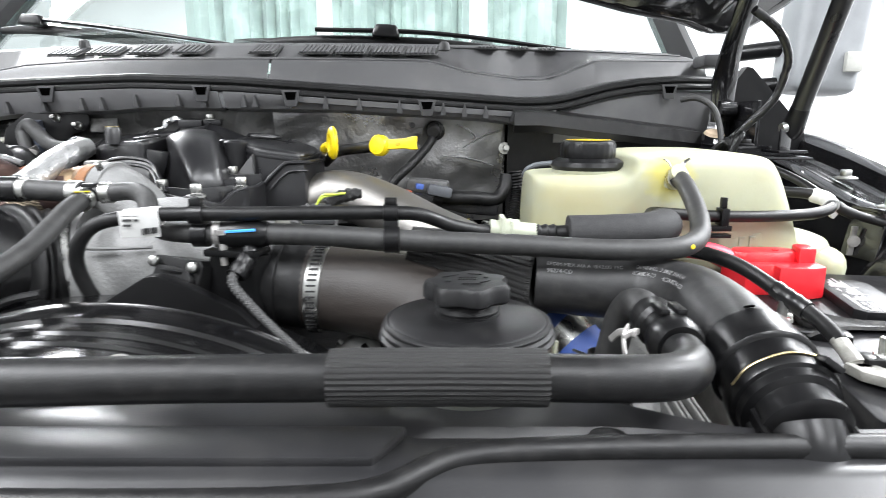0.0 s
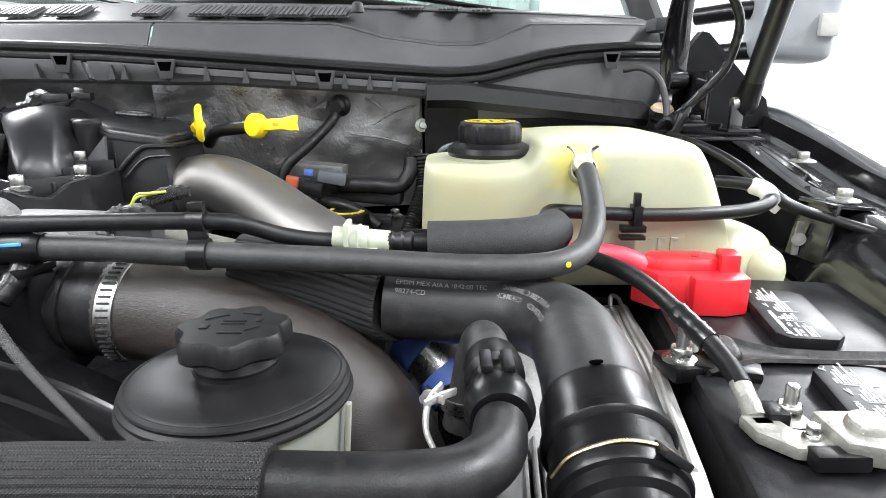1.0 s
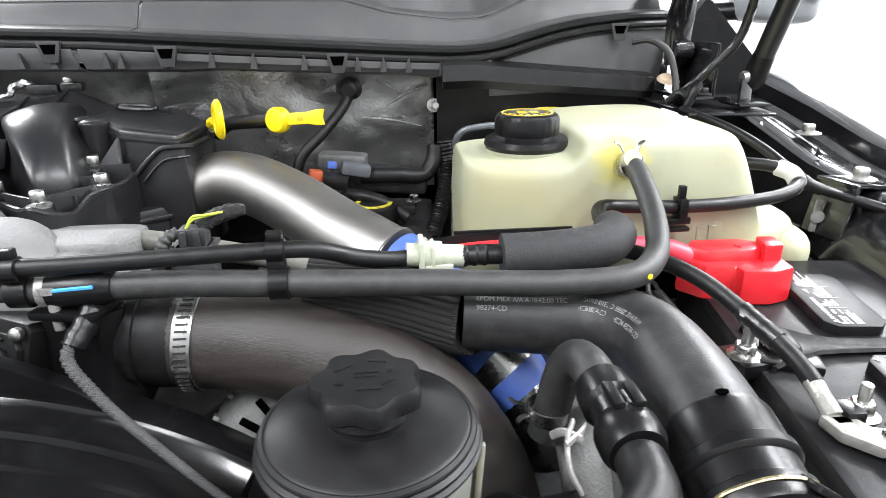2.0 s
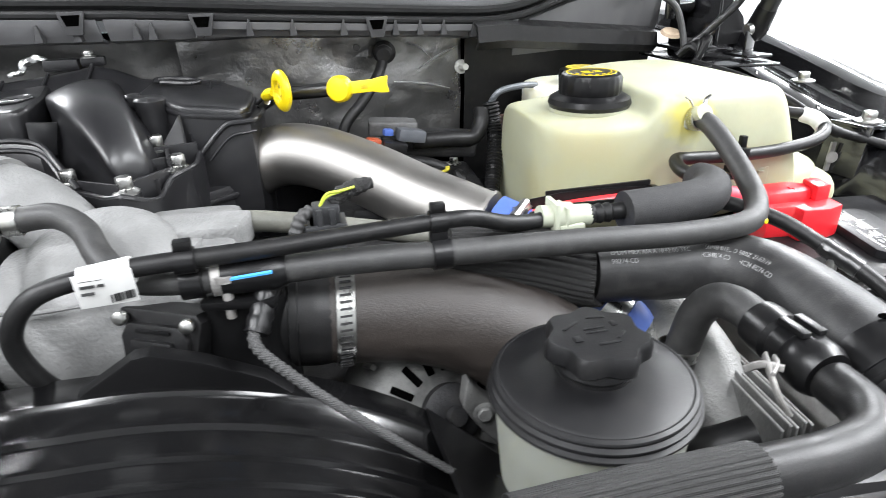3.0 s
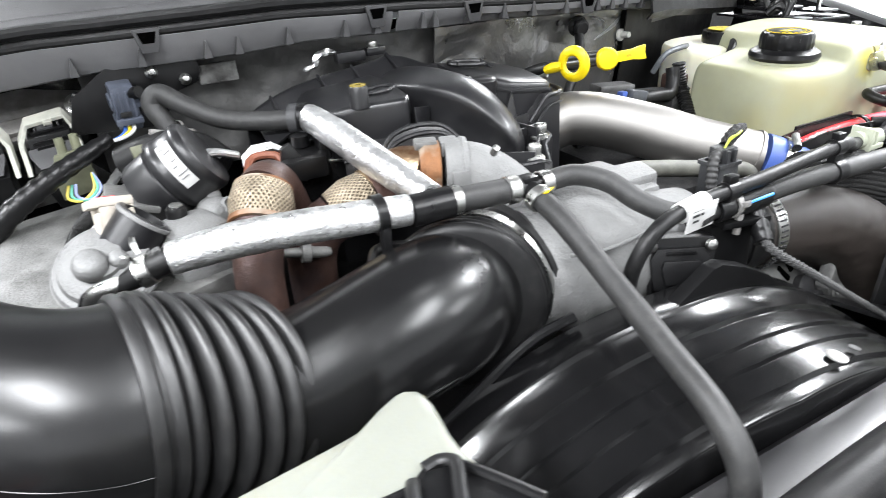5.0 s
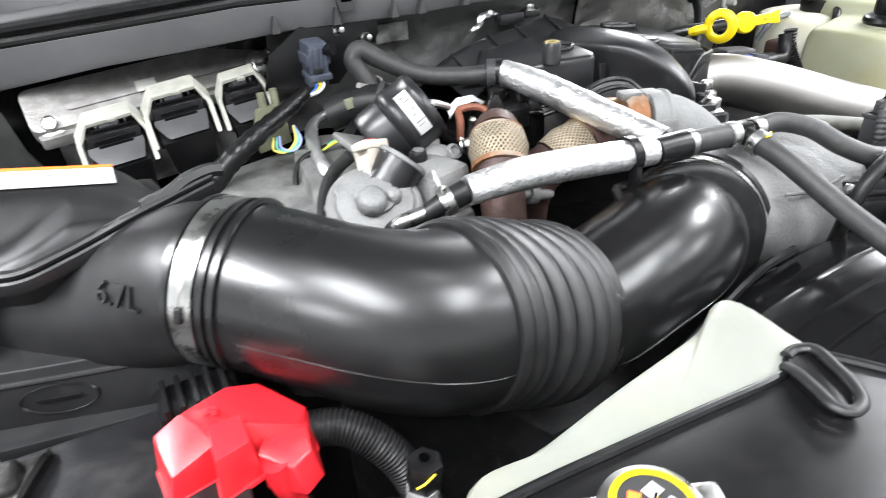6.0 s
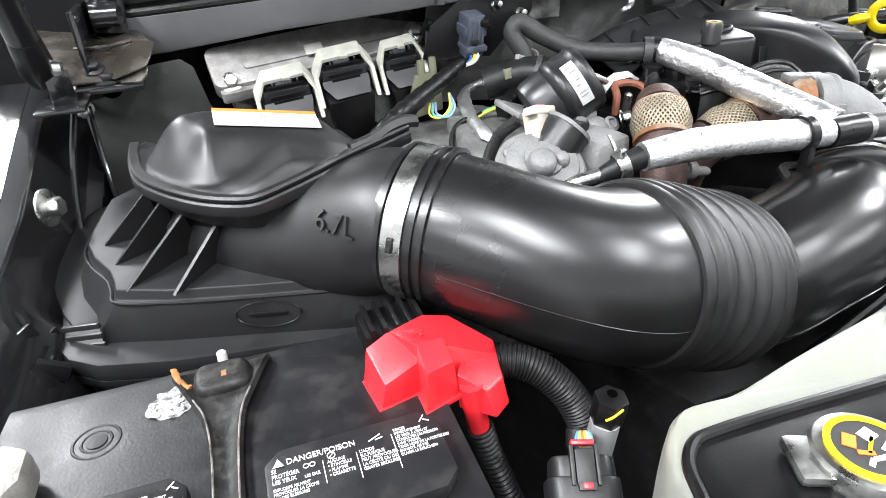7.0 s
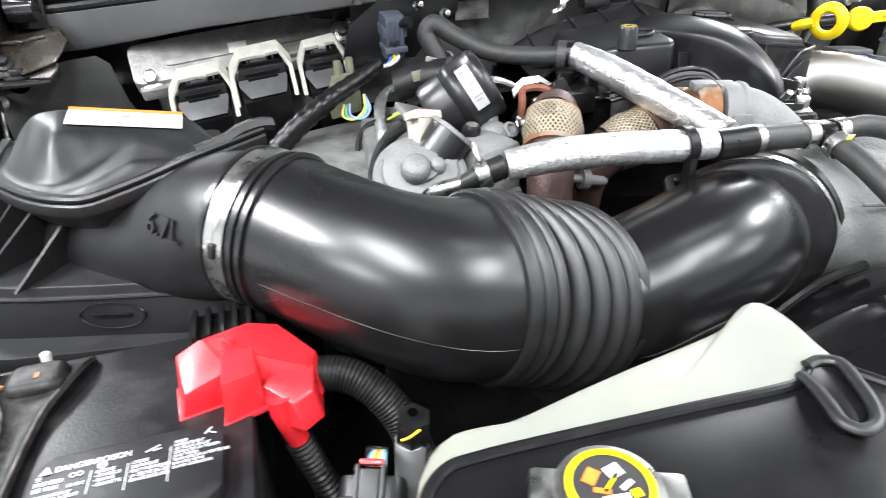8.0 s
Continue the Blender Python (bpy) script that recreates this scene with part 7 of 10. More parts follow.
part("turbo_collar", bent([(0.0, 0.052), (0.0, 0.0600), (0.02, 0.0640), (0.06, 0.0655), (0.12, 0.0658), (0.15, 0.0645), (0.17, 0.0610), (0.21, 0.0605), (0.24, 0.0640), (0.28, 0.0648), (0.33, 0.0640), (0.36, 0.0600), (0.42, 0.0590), (0.46, 0.0610), (0.50, 0.0615), (0.54, 0.0590), (0.62, 0.0570), (0.84, 0.0545), (0.86, 0.0565), (0.98, 0.0565), (1.0, 0.0540), (1.0, 0.046)], collar_way), RUBBER, duct, "ridged rubber turbo collar", angle=50)
part("collar_clamp", bent([(0.66, 0.0560), (0.66, 0.0578), (0.80, 0.0563), (0.80, 0.0550)], collar_way), BAND, duct, "bright steel band clamp")
part("pipe_bracket", join(tube([(-0.462, 0.552, 1.358), (-0.444, 0.538, 1.363), (-0.428, 0.545, 1.365), (-0.43, 0.562, 1.362), (-0.448, 0.572, 1.36), (-0.462, 0.552, 1.358)], 0.004, 8, 6), box((0.008, 0.006, 0.03), (-0.447, 0.556, 1.376), 0.002)), PLASTIC, duct, "black clip standing on the duct")

# ---------------------------------------------------------------- front white tank
wash = thing("secondary_coolant_tank", "milky white tank with a black cover", "tank", (-0.6, 0.35, 1.1))
WB = [(-0.714, 0.372), (-0.705, 0.393), (-0.693, 0.405), (-0.682, 0.4070), (-0.668, 0.4045), (-0.653, 0.4045), (-0.611, 0.4135), (-0.569, 0.4195), (-0.524, 0.427), (-0.508, 0.4320), (-0.497, 0.4390), (-0.486, 0.4395), (-0.479, 0.432), (-0.480, 0.41), (-0.484, 0.388), (-0.470, 0.360), (-0.462, 0.27), (-0.70, 0.25), (-0.715, 0.30)]
WZ = [-0.004, 0, 0.001, 0.001, 0, 0, 0, 0, -0.002, -0.003, 0.002, 0.005, 0.005, 0.005, 0.003, -0.002, -0.004, -0.004, -0.004]
part("tank_body", softened(loft([[(x, y, z + dz * k) for (x, y), dz in zip(scaled(WB, s), WZ)] for s, z, k in ((0.96, 1.10, 0), (0.97, 1.20, 0), (1.0, 1.30, 0.5), (1.0, 1.333, 1), (0.985, 1.3405, 1), (0.94, 1.3435, 1), (0.6, 1.3425, 0))]), 1), MILK, wash, "milky translucent tank body")
CV = [(-0.711, 0.36), (-0.703, 0.379), (-0.692, 0.3875), (-0.680, 0.3885), (-0.583, 0.382), (-0.521, 0.377), (-0.512, 0.378), (-0.503, 0.383), (-0.495, 0.383), (-0.488, 0.378), (-0.478, 0.364), (-0.466, 0.344), (-0.460, 0.255), (-0.70, 0.245), (-0.711, 0.28)]
part("cover", prism(CV, 1.332, 1.3435, 0.004), PLASTIC, wash, "black plastic tank cover")
part("cover_rim", tube([(x, y, 1.3435) for x, y in CV[0:12]], 0.0030, 10, 8), PLASTIC, wash)
part("cover_ridge", tube([(-0.513, 0.379, 1.346), (-0.516, 0.372, 1.349), (-0.521, 0.357, 1.350), (-0.524, 0.347, 1.350), (-0.520, 0.341, 1.350), (-0.511, 0.342, 1.350), (-0.504, 0.349, 1.350), (-0.497, 0.364, 1.350), (-0.492, 0.378, 1.349), (-0.497, 0.384, 1.347), (-0.505, 0.384, 1.346)], 0.0034, 12, 8, True, None, 0.8), PLASTIC_MATT, wash, "moulded U-shaped channel")
part("channel_floor", prism([(-0.516, 0.374), (-0.521, 0.357), (-0.522, 0.346), (-0.512, 0.344), (-0.505, 0.350), (-0.498, 0.364), (-0.494, 0.378), (-0.504, 0.381)], 1.340, 1.3475, 0.001), PLASTIC, wash)
part("cover_hump", softened(prism([(-0.57, 0.295), (-0.52, 0.305), (-0.50, 0.285), (-0.50, 0.25), (-0.57, 0.25)], 1.341, 1.354, 0.004), 1), PLASTIC, wash)
for k in range(4):
    part("moulded_mark", box((0.002, 0.014, 0.0015), (-0.715 + 0.006 * k, 0.345 - 0.004 * k, 1.344), 0.0004, (0, 0, 20 * (-1) ** k)), PLASTIC, wash)
wcap = part("pressure_cap", join(lathe([(0, 1.3415), (0.0205, 1.3415), (0.0222, 1.3445), (0.0222, 1.3495), (0.021, 1.353), (0.0167, 1.354), (0, 1.354)], (-0.638, 0.350, 0), (0, 0, 1), 48),
                                 box((0.016, 0.024, 0.006), (-0.6165, 0.3405, 1.3475), 0.003, (0, 0, -25)), box((0.016, 0.024, 0.006), (-0.6595, 0.3585, 1.3475), 0.003, (0, 0, -25))), STEEL, wash, "silver radiator cap with ears")
part("cap_disc", lathe([(0, 1.354), (0.0146, 1.354), (0.0146, 1.3547), (0, 1.3547)], (-0.638, 0.350, 0), (0, 0, 1), 40), INK_AND_SHADE, wcap, "black printed disc")
part("cap_ring", lathe([(0.0146, 1.354), (0.0146, 1.3551), (0.0174, 1.3551), (0.0174, 1.354)], (-0.638, 0.350, 0), (0, 0, 1), 44), YELLOW, wcap, "yellow printed ring")
for dx, dy, w, d, t, mt in ((-0.007, 0.008, 0.010, 0.007, 40, ORANGE_INK), (0.006, 0.007, 0.009, 0.008, 10, WHITE_INK), (-0.006, -0.002, 0.009, 0.003, -30, ORANGE_INK), (0.008, -0.003, 0.008, 0.003, 20, WHITE_INK), (0.0, -0.008, 0.012, 0.003, -10, WHITE_INK), (-0.009, -0.008, 0.006, 0.003, 30, WHITE_INK), (0.010, -0.009, 0.005, 0.005, 0, YELLOW), (0.001, 0.001, 0.014, 0.002, 35, YELLOW)):
    part("cap_sign", box((w * 0.74, d * 0.74, 0.0004), (-0.638 + dx * 0.74, 0.350 + dy * 0.74, 1.355), 0, (0, 0, t)), mt, wcap)

# loom and plugs beside the battery
loom = thing("wiring_conduit", "corrugated black wiring conduit", "conduit", (-0.72, 0.49, 1.2))
part("conduit", tube([(-0.752, 0.512, 1.296), (-0.735, 0.508, 1.308), (-0.715, 0.498, 1.308), (-0.695, 0.482, 1.29), (-0.683, 0.466, 1.25), (-0.678, 0.452, 1.19), (-0.675, 0.44, 1.12)], 0.0104, 18, 110, True, lambda s, a: 1 + 0.055 * math.sin(s * 2700)), RUBBER, loom)
plug = thing("sensor_plug", "grey wiring plug with coloured wires and red locks", "plug", (-0.717, 0.43, 1.26))
mpl = Matrix.Translation((-0.7180, 0.4330, 1.3035)) @ pose(0, 0, 0, -58, 0, -22)
part("plug_body", softened(prism(round_rect(0.034, 0.030, 0.008, 4), -0.045, 0.001, 0.003, mpl @ pose(0, 0.0125, -0.004)), 1), PLASTIC_MATT, plug)
part("plug_collar", prism(round_rect(0.0385, 0.033, 0.009, 4), -0.034, -0.014, 0.002, mpl @ pose(0, 0.0125, 0)), PLASTIC_MATT, plug)
part("plug_collar", prism(round_rect(0.0375, 0.035, 0.010, 4), -0.060, -0.038, 0.002, mpl @ pose(0, 0.0130, 0)), PLASTIC_MATT, plug)
part("latch_bridge", join(box((0.010, 0.004, 0.018), (0, 0, 0), 0.001), box((0.0022, 0.005, 0.020), (-0.0065, 0.0005, 0.001), 0.0006), box((0.0022, 0.005, 0.020), (0.0065, 0.0005, 0.001), 0.0006)), PLASTIC_MATT, plug).matrix_local = Matrix.Translation(-V(plug.location)) @ mpl @ pose(0, -0.0045, -0.010)
part("latch_slot", box((0.009, 0.003, 0.004), tuple(mpl @ V(0, -0.0066, -0.0195)), 0.0005, (-58, 0, -22)), INK_AND_SHADE, plug)
part("red_lock", box((0.0125, 0.0065, 0.003), tuple(mpl @ V(0, -0.001, 0.0025)), 0.0012, (-58, 0, -22)), RED, plug, "red locking tab")
part("red_lock", box((0.005, 0.003, 0.003), tuple(mpl @ V(0, -0.0078, -0.0195)), 0.0006, (-58, 0, -22)), RED, plug, "red locking tab")
part("wire_boot", lathe([(0.0050, -0.006), (0.0058, -0.006), (0.0058, 0.003), (0.0050, 0.003), (0.0050, -0.006)], (-0.7135, 0.4445, 1.3000), (0.25, 0.5, 0.6), 20), RUBBER, plug)
for k, colr in enumerate(((0.05, 0.22, 0.4), (0.5, 0.42, 0.06), (0.35, 0.12, 0.05), (0.45, 0.36, 0.05), (0.3, 0.3, 0.3), (0.1, 0.25, 0.32))):
    part("wire", tube([(-0.7195 + 0.0016 * k, 0.4355 - 0.0006 * k, 1.3020), (-0.7180 + 0.0015 * k, 0.4385 - 0.0006 * k, 1.3055), (-0.7145 + 0.0010 * k, 0.4420 - 0.0004 * k, 1.3050), (-0.7105, 0.4450, 1.2985)], 0.0009, 6, 6), surface("wire_%s" % "abcdef"[k], colr, 0.45), plug, "thin coloured wire")
hexp = thing("hex_plug", "black hexagonal cap on a pale stem", "plug", (-0.693, 0.447, 1.27))
part("cap", prism([(0.0098 * math.cos(radians(60 * k)), 0.0098 * math.sin(radians(60 * k))) for k in range(6)], 0.004, 0.022, 0.001, Matrix.Translation((-0.6935, 0.4475, 1.296)) @ pose(0, 0, 0, 4, 4, 12)), PLASTIC, hexp)
part("cap_hole", lathe([(0, 0), (0.0026, 0), (0.003, 0.0006), (0, 0.0006)], (-0.6920, 0.4460, 1.3203), (0.06, -0.06, 1), 12), HOLE, hexp)
part("stem", lathe([(0, -0.04), (0.0080, -0.04), (0.0084, -0.012), (0.0084, 0.005), (0, 0.005)], (-0.6945, 0.4462, 1.297), (0.06, -0.06, 1), 20), surface("grey_stem", (0.2, 0.2, 0.2), 0.5), hexp)
part("paint_mark", tube([(-0.701, 0.4375, 1.312), (-0.697, 0.437, 1.313), (-0.691, 0.4365, 1.317)], 0.0007, 6, 4), YELLOW, hexp)

# ---------------------------------------------------------------- engine control unit
ecu = thing("engine_control_unit", "pale alloy control unit with three latched plugs", "control unit", (-0.73, 0.94, 1.34))
def ribbon(pts, w, t, sub_n=1):
    """A flat band of width w lying across the y axis."""
    C, _ = spline(pts, sub_n)
    rows = []
    for i, p in enumerate(C):
        d = (C[min(i + 1, len(C) - 1)] - C[max(i - 1, 0)]).normalized()
        a = V(0, 0.9, 0.43)
        n = d.cross(a).normalized()
        rows.append([tuple(p + a * u * w / 2 + n * v * t / 2) for u, v in ((-1, -1), (1, -1), (1, 1), (-1, 1))])
    return bevelled(loft(rows), 0.0006, 1)


me = Matrix.Translation((-0.730, 0.968, 1.402)) @ pose(0, 0, 0, 0, -5, 3)
part("housing", prism(round_rect(0.258, 0.056, 0.010, 4), -0.012, 0.010, 0.003, me @ pose(0, 0.004, 0.008, 38, 0, 0)), GALV, ecu)
part("housing_rib", prism(round_rect(0.21, 0.010, 0.004, 3), 0, 0.004, 0.001, me @ pose(0.012, -0.006, 0.0105, 38, 0, 0)), GALV, ecu)
part("housing_ledge", prism(round_rect(0.25, 0.012, 0.004, 3), -0.006, 0.006, 0.001, me @ pose(0, -0.020, -0.012, 20, 0, 0)), GALV, ecu)
for k in range(9):
    part("housing_dimple", prism(round_rect(0.014, 0.02, 0.003, 2), 0, 0.0016, 0.0006, me @ pose(-0.085 + 0.022 * k, 0.010, 0.0195, 38, 0, 0), 1), GALV, ecu)
part("back_plate", prism(round_rect(0.23, 0.10, 0.006, 3), -0.004, 0.004, 0.002, me @ pose(0, 0.02, -0.045, 80, 0, 0)), CAST_DULL, ecu)
for x, y, z in ((-0.840, 0.946, 1.392), (-0.630, 0.942, 1.424)):
    part("bolt", bolt_bm((x, y, z), (0, -0.8, 0.6), 0.0075, 0.010, 1.6), STEEL, ecu)
    part("bolt_lug", lathe([(0.011, -0.012), (0.0125, 0), (0, 0)], (x, y + 0.001, z - 0.001), (0, -0.8, 0.6), 20), GALV, ecu)
part("rating_plate", box((0.02, 0.014, 0.001), (-0.745, 0.9535, 1.4165), 0.0002, (38, -5, 0)), WHITE_PLASTIC, ecu)
LEVER = surface("yellowed_white_lever", (0.40, 0.40, 0.35), 0.45, 0, 0.15, 80, 0.15, 700, 0.08, dust=0.25)
GREYCAP = surface("faded_grey_plug_face", (0.05, 0.05, 0.052), 0.5, 0, 0.12, 60, 0.2, 900)
for cx, cz, w in ((-0.788, 1.383, 0.060), (-0.725, 1.398, 0.060), (-0.660, 1.401, 0.048)):
    p = part("plug", bevelled(loft([[(cx - w * 0.42, 0.925, cz - 0.03), (cx + w * 0.42, 0.925, cz - 0.026), (cx + w * 0.40, 0.925, cz + 0.016), (cx - w * 0.40, 0.925, cz + 0.012)],
                                    [(cx - w * 0.42, 0.892, cz - 0.034), (cx + w * 0.42, 0.892, cz - 0.030), (cx + w * 0.40, 0.896, cz + 0.009), (cx - w * 0.40, 0.896, cz + 0.005)]]), 0.002, 2), PLASTIC, ecu, "large black wiring plug")
    part("plug_face", bevelled(loft([[(cx - w * 0.44, 0.888, cz - 0.010), (cx + w * 0.42, 0.888, cz - 0.004), (cx + w * 0.42, 0.894, cz + 0.000), (cx - w * 0.44, 0.894, cz - 0.005)],
                                     [(cx - w * 0.28, 0.872, cz - 0.020), (cx + w * 0.36, 0.872, cz - 0.016), (cx + w * 0.40, 0.886, cz - 0.006), (cx - w * 0.40, 0.886, cz - 0.010)]]), 0.001, 1), GREYCAP, p, "faded grey plug face")
    part("plug_boot", prism([(-w * 0.42, 0), (w * 0.42, 0), (w * 0.34, 0.045), (w * 0.2, 0.06), (-w * 0.2, 0.06), (-w * 0.34, 0.045)], -0.015, 0.017, 0.003, Matrix.Translation((cx, 0.886, cz - 0.016)) @ pose(0, 0, 0, -72, -6, 0)), PLASTIC, p)
    part("latch", ribbon([(cx - w * 0.50, 0.884, cz - 0.024), (cx - w * 0.52, 0.900, cz + 0.003), (cx - w * 0.36, 0.912, cz + 0.018), (cx + w * 0.34, 0.912, cz + 0.023), (cx + w * 0.50, 0.900, cz + 0.009), (cx + w * 0.52, 0.884, cz - 0.018)], 0.019 if w > 0.055 else 0.014, 0.0046), LEVER, p, "off-white locking lever")
    for k in range(4):
        part("plug_ridge", box((w * (0.62 - 0.1 * (k % 2)), 0.002, 0.003), (cx, 0.9005 - 0.003 * k, cz + 0.010 - 0.0045 * k), 0.0005, (10, -5, 0)), GREYCAP if k == 1 else PLASTIC, p)
    for k in range(7):
        part("plug_tooth", box((0.0016, 0.004, 0.003), (cx - w * 0.33 + w * 0.11 * k, 0.9035, cz + 0.0105 + 0.0009 * k), 0.0003, (20, -5, 0)), GREYCAP if k % 3 else PLASTIC, p)
    part("lever_hook", box((0.008, 0.004, 0.004), (cx + 0.002, 0.9045, cz + 0.0165), 0.0008, (25, -5, 0)), LEVER, p)
    part("plug_window", box((w * 0.28, 0.010, 0.005), (cx - 0.002, 0.905, cz + 0.012), 0.001, (20, -5, 0)), PLASTIC_GREY, p)
stub = thing("relay_bracket", "yellowed plastic bracket with small relays", "bracket", (-0.645, 0.83, 1.36))
OLIVE = surface("yellowed_nylon", (0.15, 0.155, 0.10), 0.5, 0, 0.2, 60, 0.2, dust=0.1)
part("plate", prism([(-0.666, 1.36), (-0.632, 1.366), (-0.634, 1.396), (-0.640, 1.408), (-0.662, 1.405), (-0.668, 1.385)], -0.003, 0.003, 0.001, Matrix.Translation((0.004, 0.862, -0.010)) @ pose(0, 0, 0, 90, 0, 0)), OLIVE, stub)
for rx, rz in ((-0.650, 1.402), (-0.637, 1.404)):
    part("relay_pin", lathe([(0, -0.01), (0.0045, -0.01), (0.004, 0.008), (0, 0.009)], (rx, 0.864, rz), (0, 0.1, 1), 12), OLIVE, stub)
for k, colr in enumerate(((0.75, 0.6, 0.1), (0.12, 0.45, 0.32), (0.3, 0.35, 0.65))):
    part("wire", tube([(-0.652 + 0.003 * k, 0.835, 1.372), (-0.655 + 0.004 * k, 0.828, 1.362), (-0.645 + 0.005 * k, 0.826, 1.358), (-0.632 + 0.003 * k, 0.83, 1.366), (-0.63, 0.836, 1.38)], 0.0013, 6, 6), surface("relay_wire_%s" % "abc"[k], colr, 0.45), stub)
wires = thing("engine_harness", "taped black wiring harness with coloured strands", "harness", (-0.6, 0.87, 1.38))
BLUE_GREY = surface("blue_grey_plug", (0.07, 0.08, 0.105), 0.45, 0, 0.2, 60, 0.2)
bplug = part("plug_body", join(box((0.022, 0.024, 0.045), (-0.586, 0.878, 1.428), 0.003, (10, 0, 5)), box((0.027, 0.029, 0.012), (-0.586, 0.880, 1.434), 0.002, (10, 0, 5)), box((0.025, 0.027, 0.006), (-0.586, 0.876, 1.416), 0.0015, (10, 0, 5))), BLUE_GREY, wires, "blue-grey plug")
for k in range(4):
    part("plug_rib", box((0.0025, 0.004, 0.034), (-0.5945 + 0.0058 * k, 0.8655 + 0.0005 * k, 1.427), 0.0008, (10, 0, 5)), BLUE_GREY, bplug)
part("plug_slot", box((0.010, 0.002, 0.005), (-0.5865, 0.8650, 1.4215), 0.0005, (10, 0, 5)), INK_AND_SHADE, bplug)
for k, colr in enumerate(((0.05, 0.15, 0.6), (0.8, 0.65, 0.05), (0.8, 0.8, 0.8))):
    part("wire", tube([(-0.591 + 0.004 * k, 0.872, 1.412), (-0.592 + 0.004 * k, 0.864, 1.406), (-0.600 + 0.003 * k, 0.857, 1.402), (-0.612, 0.85, 1.402)], 0.0018, 6, 6), surface("strand_%s" % "abc"[k], colr, 0.45), wires, "thin coloured wire")
part("taped_branch", tube([(-0.607, 0.853, 1.405), (-0.631, 0.84, 1.396), (-0.666, 0.828, 1.381), (-0.701, 0.818, 1.362), (-0.74, 0.81, 1.33)], [0.006, 0.0085, 0.0095, 0.0105, 0.011], 14, 12, True, lambda s, a: 1 + 0.06 * math.sin(s * 500 + a)), PLASTIC, wires, "bundle wound with black tape")
part("taped_branch", tube([(-0.63, 0.90, 1.44), (-0.62, 0.90, 1.435), (-0.60, 0.895, 1.435), (-0.57, 0.86, 1.442)], 0.006, 12, 8), PLASTIC, wires)

# ---------------------------------------------------------------- engine, from the depths up
single("engine_block", softened(prism([(-0.56, 0.50), (0.08, 0.50), (0.12, 0.70), (0.05, 0.94), (-0.56, 0.94), (-0.66, 0.75)], 0.80, 1.21, 0.03), 1), DARK, "grimy dark engine block deep in the bay", "engine")
FOILU = [(-0.566, 0.808, 1.383), (-0.574, 0.835, 1.384), (-0.583, 0.856, 1.380), (-0.600, 0.858, 1.374), (-0.611, 0.842, 1.370), (-0.619, 0.814, 1.367), (-0.627, 0.780, 1.366), (-0.634, 0.737, 1.367), (-0.634, 0.714, 1.367)]
head = thing("cylinder_head_cover", "dull cast alloy cylinder head cover", "head cover", (-0.62, 0.72, 1.25))
part("cover", softened(prism([(-0.72, 0.66), (-0.62, 0.60), (-0.53, 0.64), (-0.52, 0.86), (-0.60, 0.90), (-0.73, 0.86)], 1.19, 1.345, 0.02), 1), CAST_DULL, head)
part("step", softened(prism([(-0.66, 0.68), (-0.57, 0.66), (-0.55, 0.80), (-0.64, 0.83)], 1.32, 1.362, 0.01), 1), CAST_DULL, head)
part("gasket_edge", tube(FOILU, [0.003, 0.006, 0.008, 0.0085, 0.008, 0.0075, 0.006, 0.0065, 0.003], 12, 8, True, lambda s, a: 1 + 0.3 * noise.noise(V(s * 150, math.cos(a) * 2, math.sin(a) * 2)), 0.5), FOIL, head, "torn foil insulation")
part("foil_pad", softened(box((0.05, 0.09, 0.03), (-0.582, 0.835, 1.338), 0.01, (0, 10, 15)), 1), surface("dusty_pad", (0.25, 0.25, 0.24), 0.7, 0.2, 0.3, 60, 0.8, 200), head)
head2 = thing("cylinder_head_cover", "black cylinder head cover below the charge pipe", "head cover", (0.0, 0.75, 1.2))
part("cover", softened(prism([(-0.10, 0.62), (0.07, 0.62), (0.09, 0.88), (-0.10, 0.90)], 1.17, 1.302, 0.015), 1), DARK, head2)
part("rib", box((0.14, 0.012, 0.012), (-0.01, 0.70, 1.306), 0.003), DARK, head2)
part("rib", box((0.14, 0.012, 0.012), (-0.01, 0.80, 1.306), 0.003), DARK, head2)
for k, (x, y) in enumerate(((-0.05, 0.66), (0.05, 0.66), (-0.05, 0.84), (0.06, 0.84))):
    part("bolt", bolt_bm((x, y, 1.304), (0, 0, 1), 0.006, 0.008), STEEL, head2)
oilcap = thing("oil_filler_cap", "black oil filler cap with a yellow print", "cap", (0.013, 0.757, 1.30))
part("cap", lathe([(0, 1.30), (0.026, 1.30), (0.027, 1.312), (0.0255, 1.325), (0.018, 1.3275), (0, 1.328)], (0.013, 0.757, 0), (0, 0, 1), 48, lambda a, z: 1 + 0.02 * (math.sin(a * 18) > 0)), PLASTIC, oilcap)
part("cap_print", lathe([(0.016, 1.3277), (0.016, 1.3283), (0.0205, 1.3283), (0.0205, 1.327), (0.016, 1.3277)], (0.013, 0.757, 0), (0, 0, 1), 14), surface("worn_yellow_ink", (0.4, 0.35, 0.03), 0.6, 0, 0.6, 250, 0), oilcap)

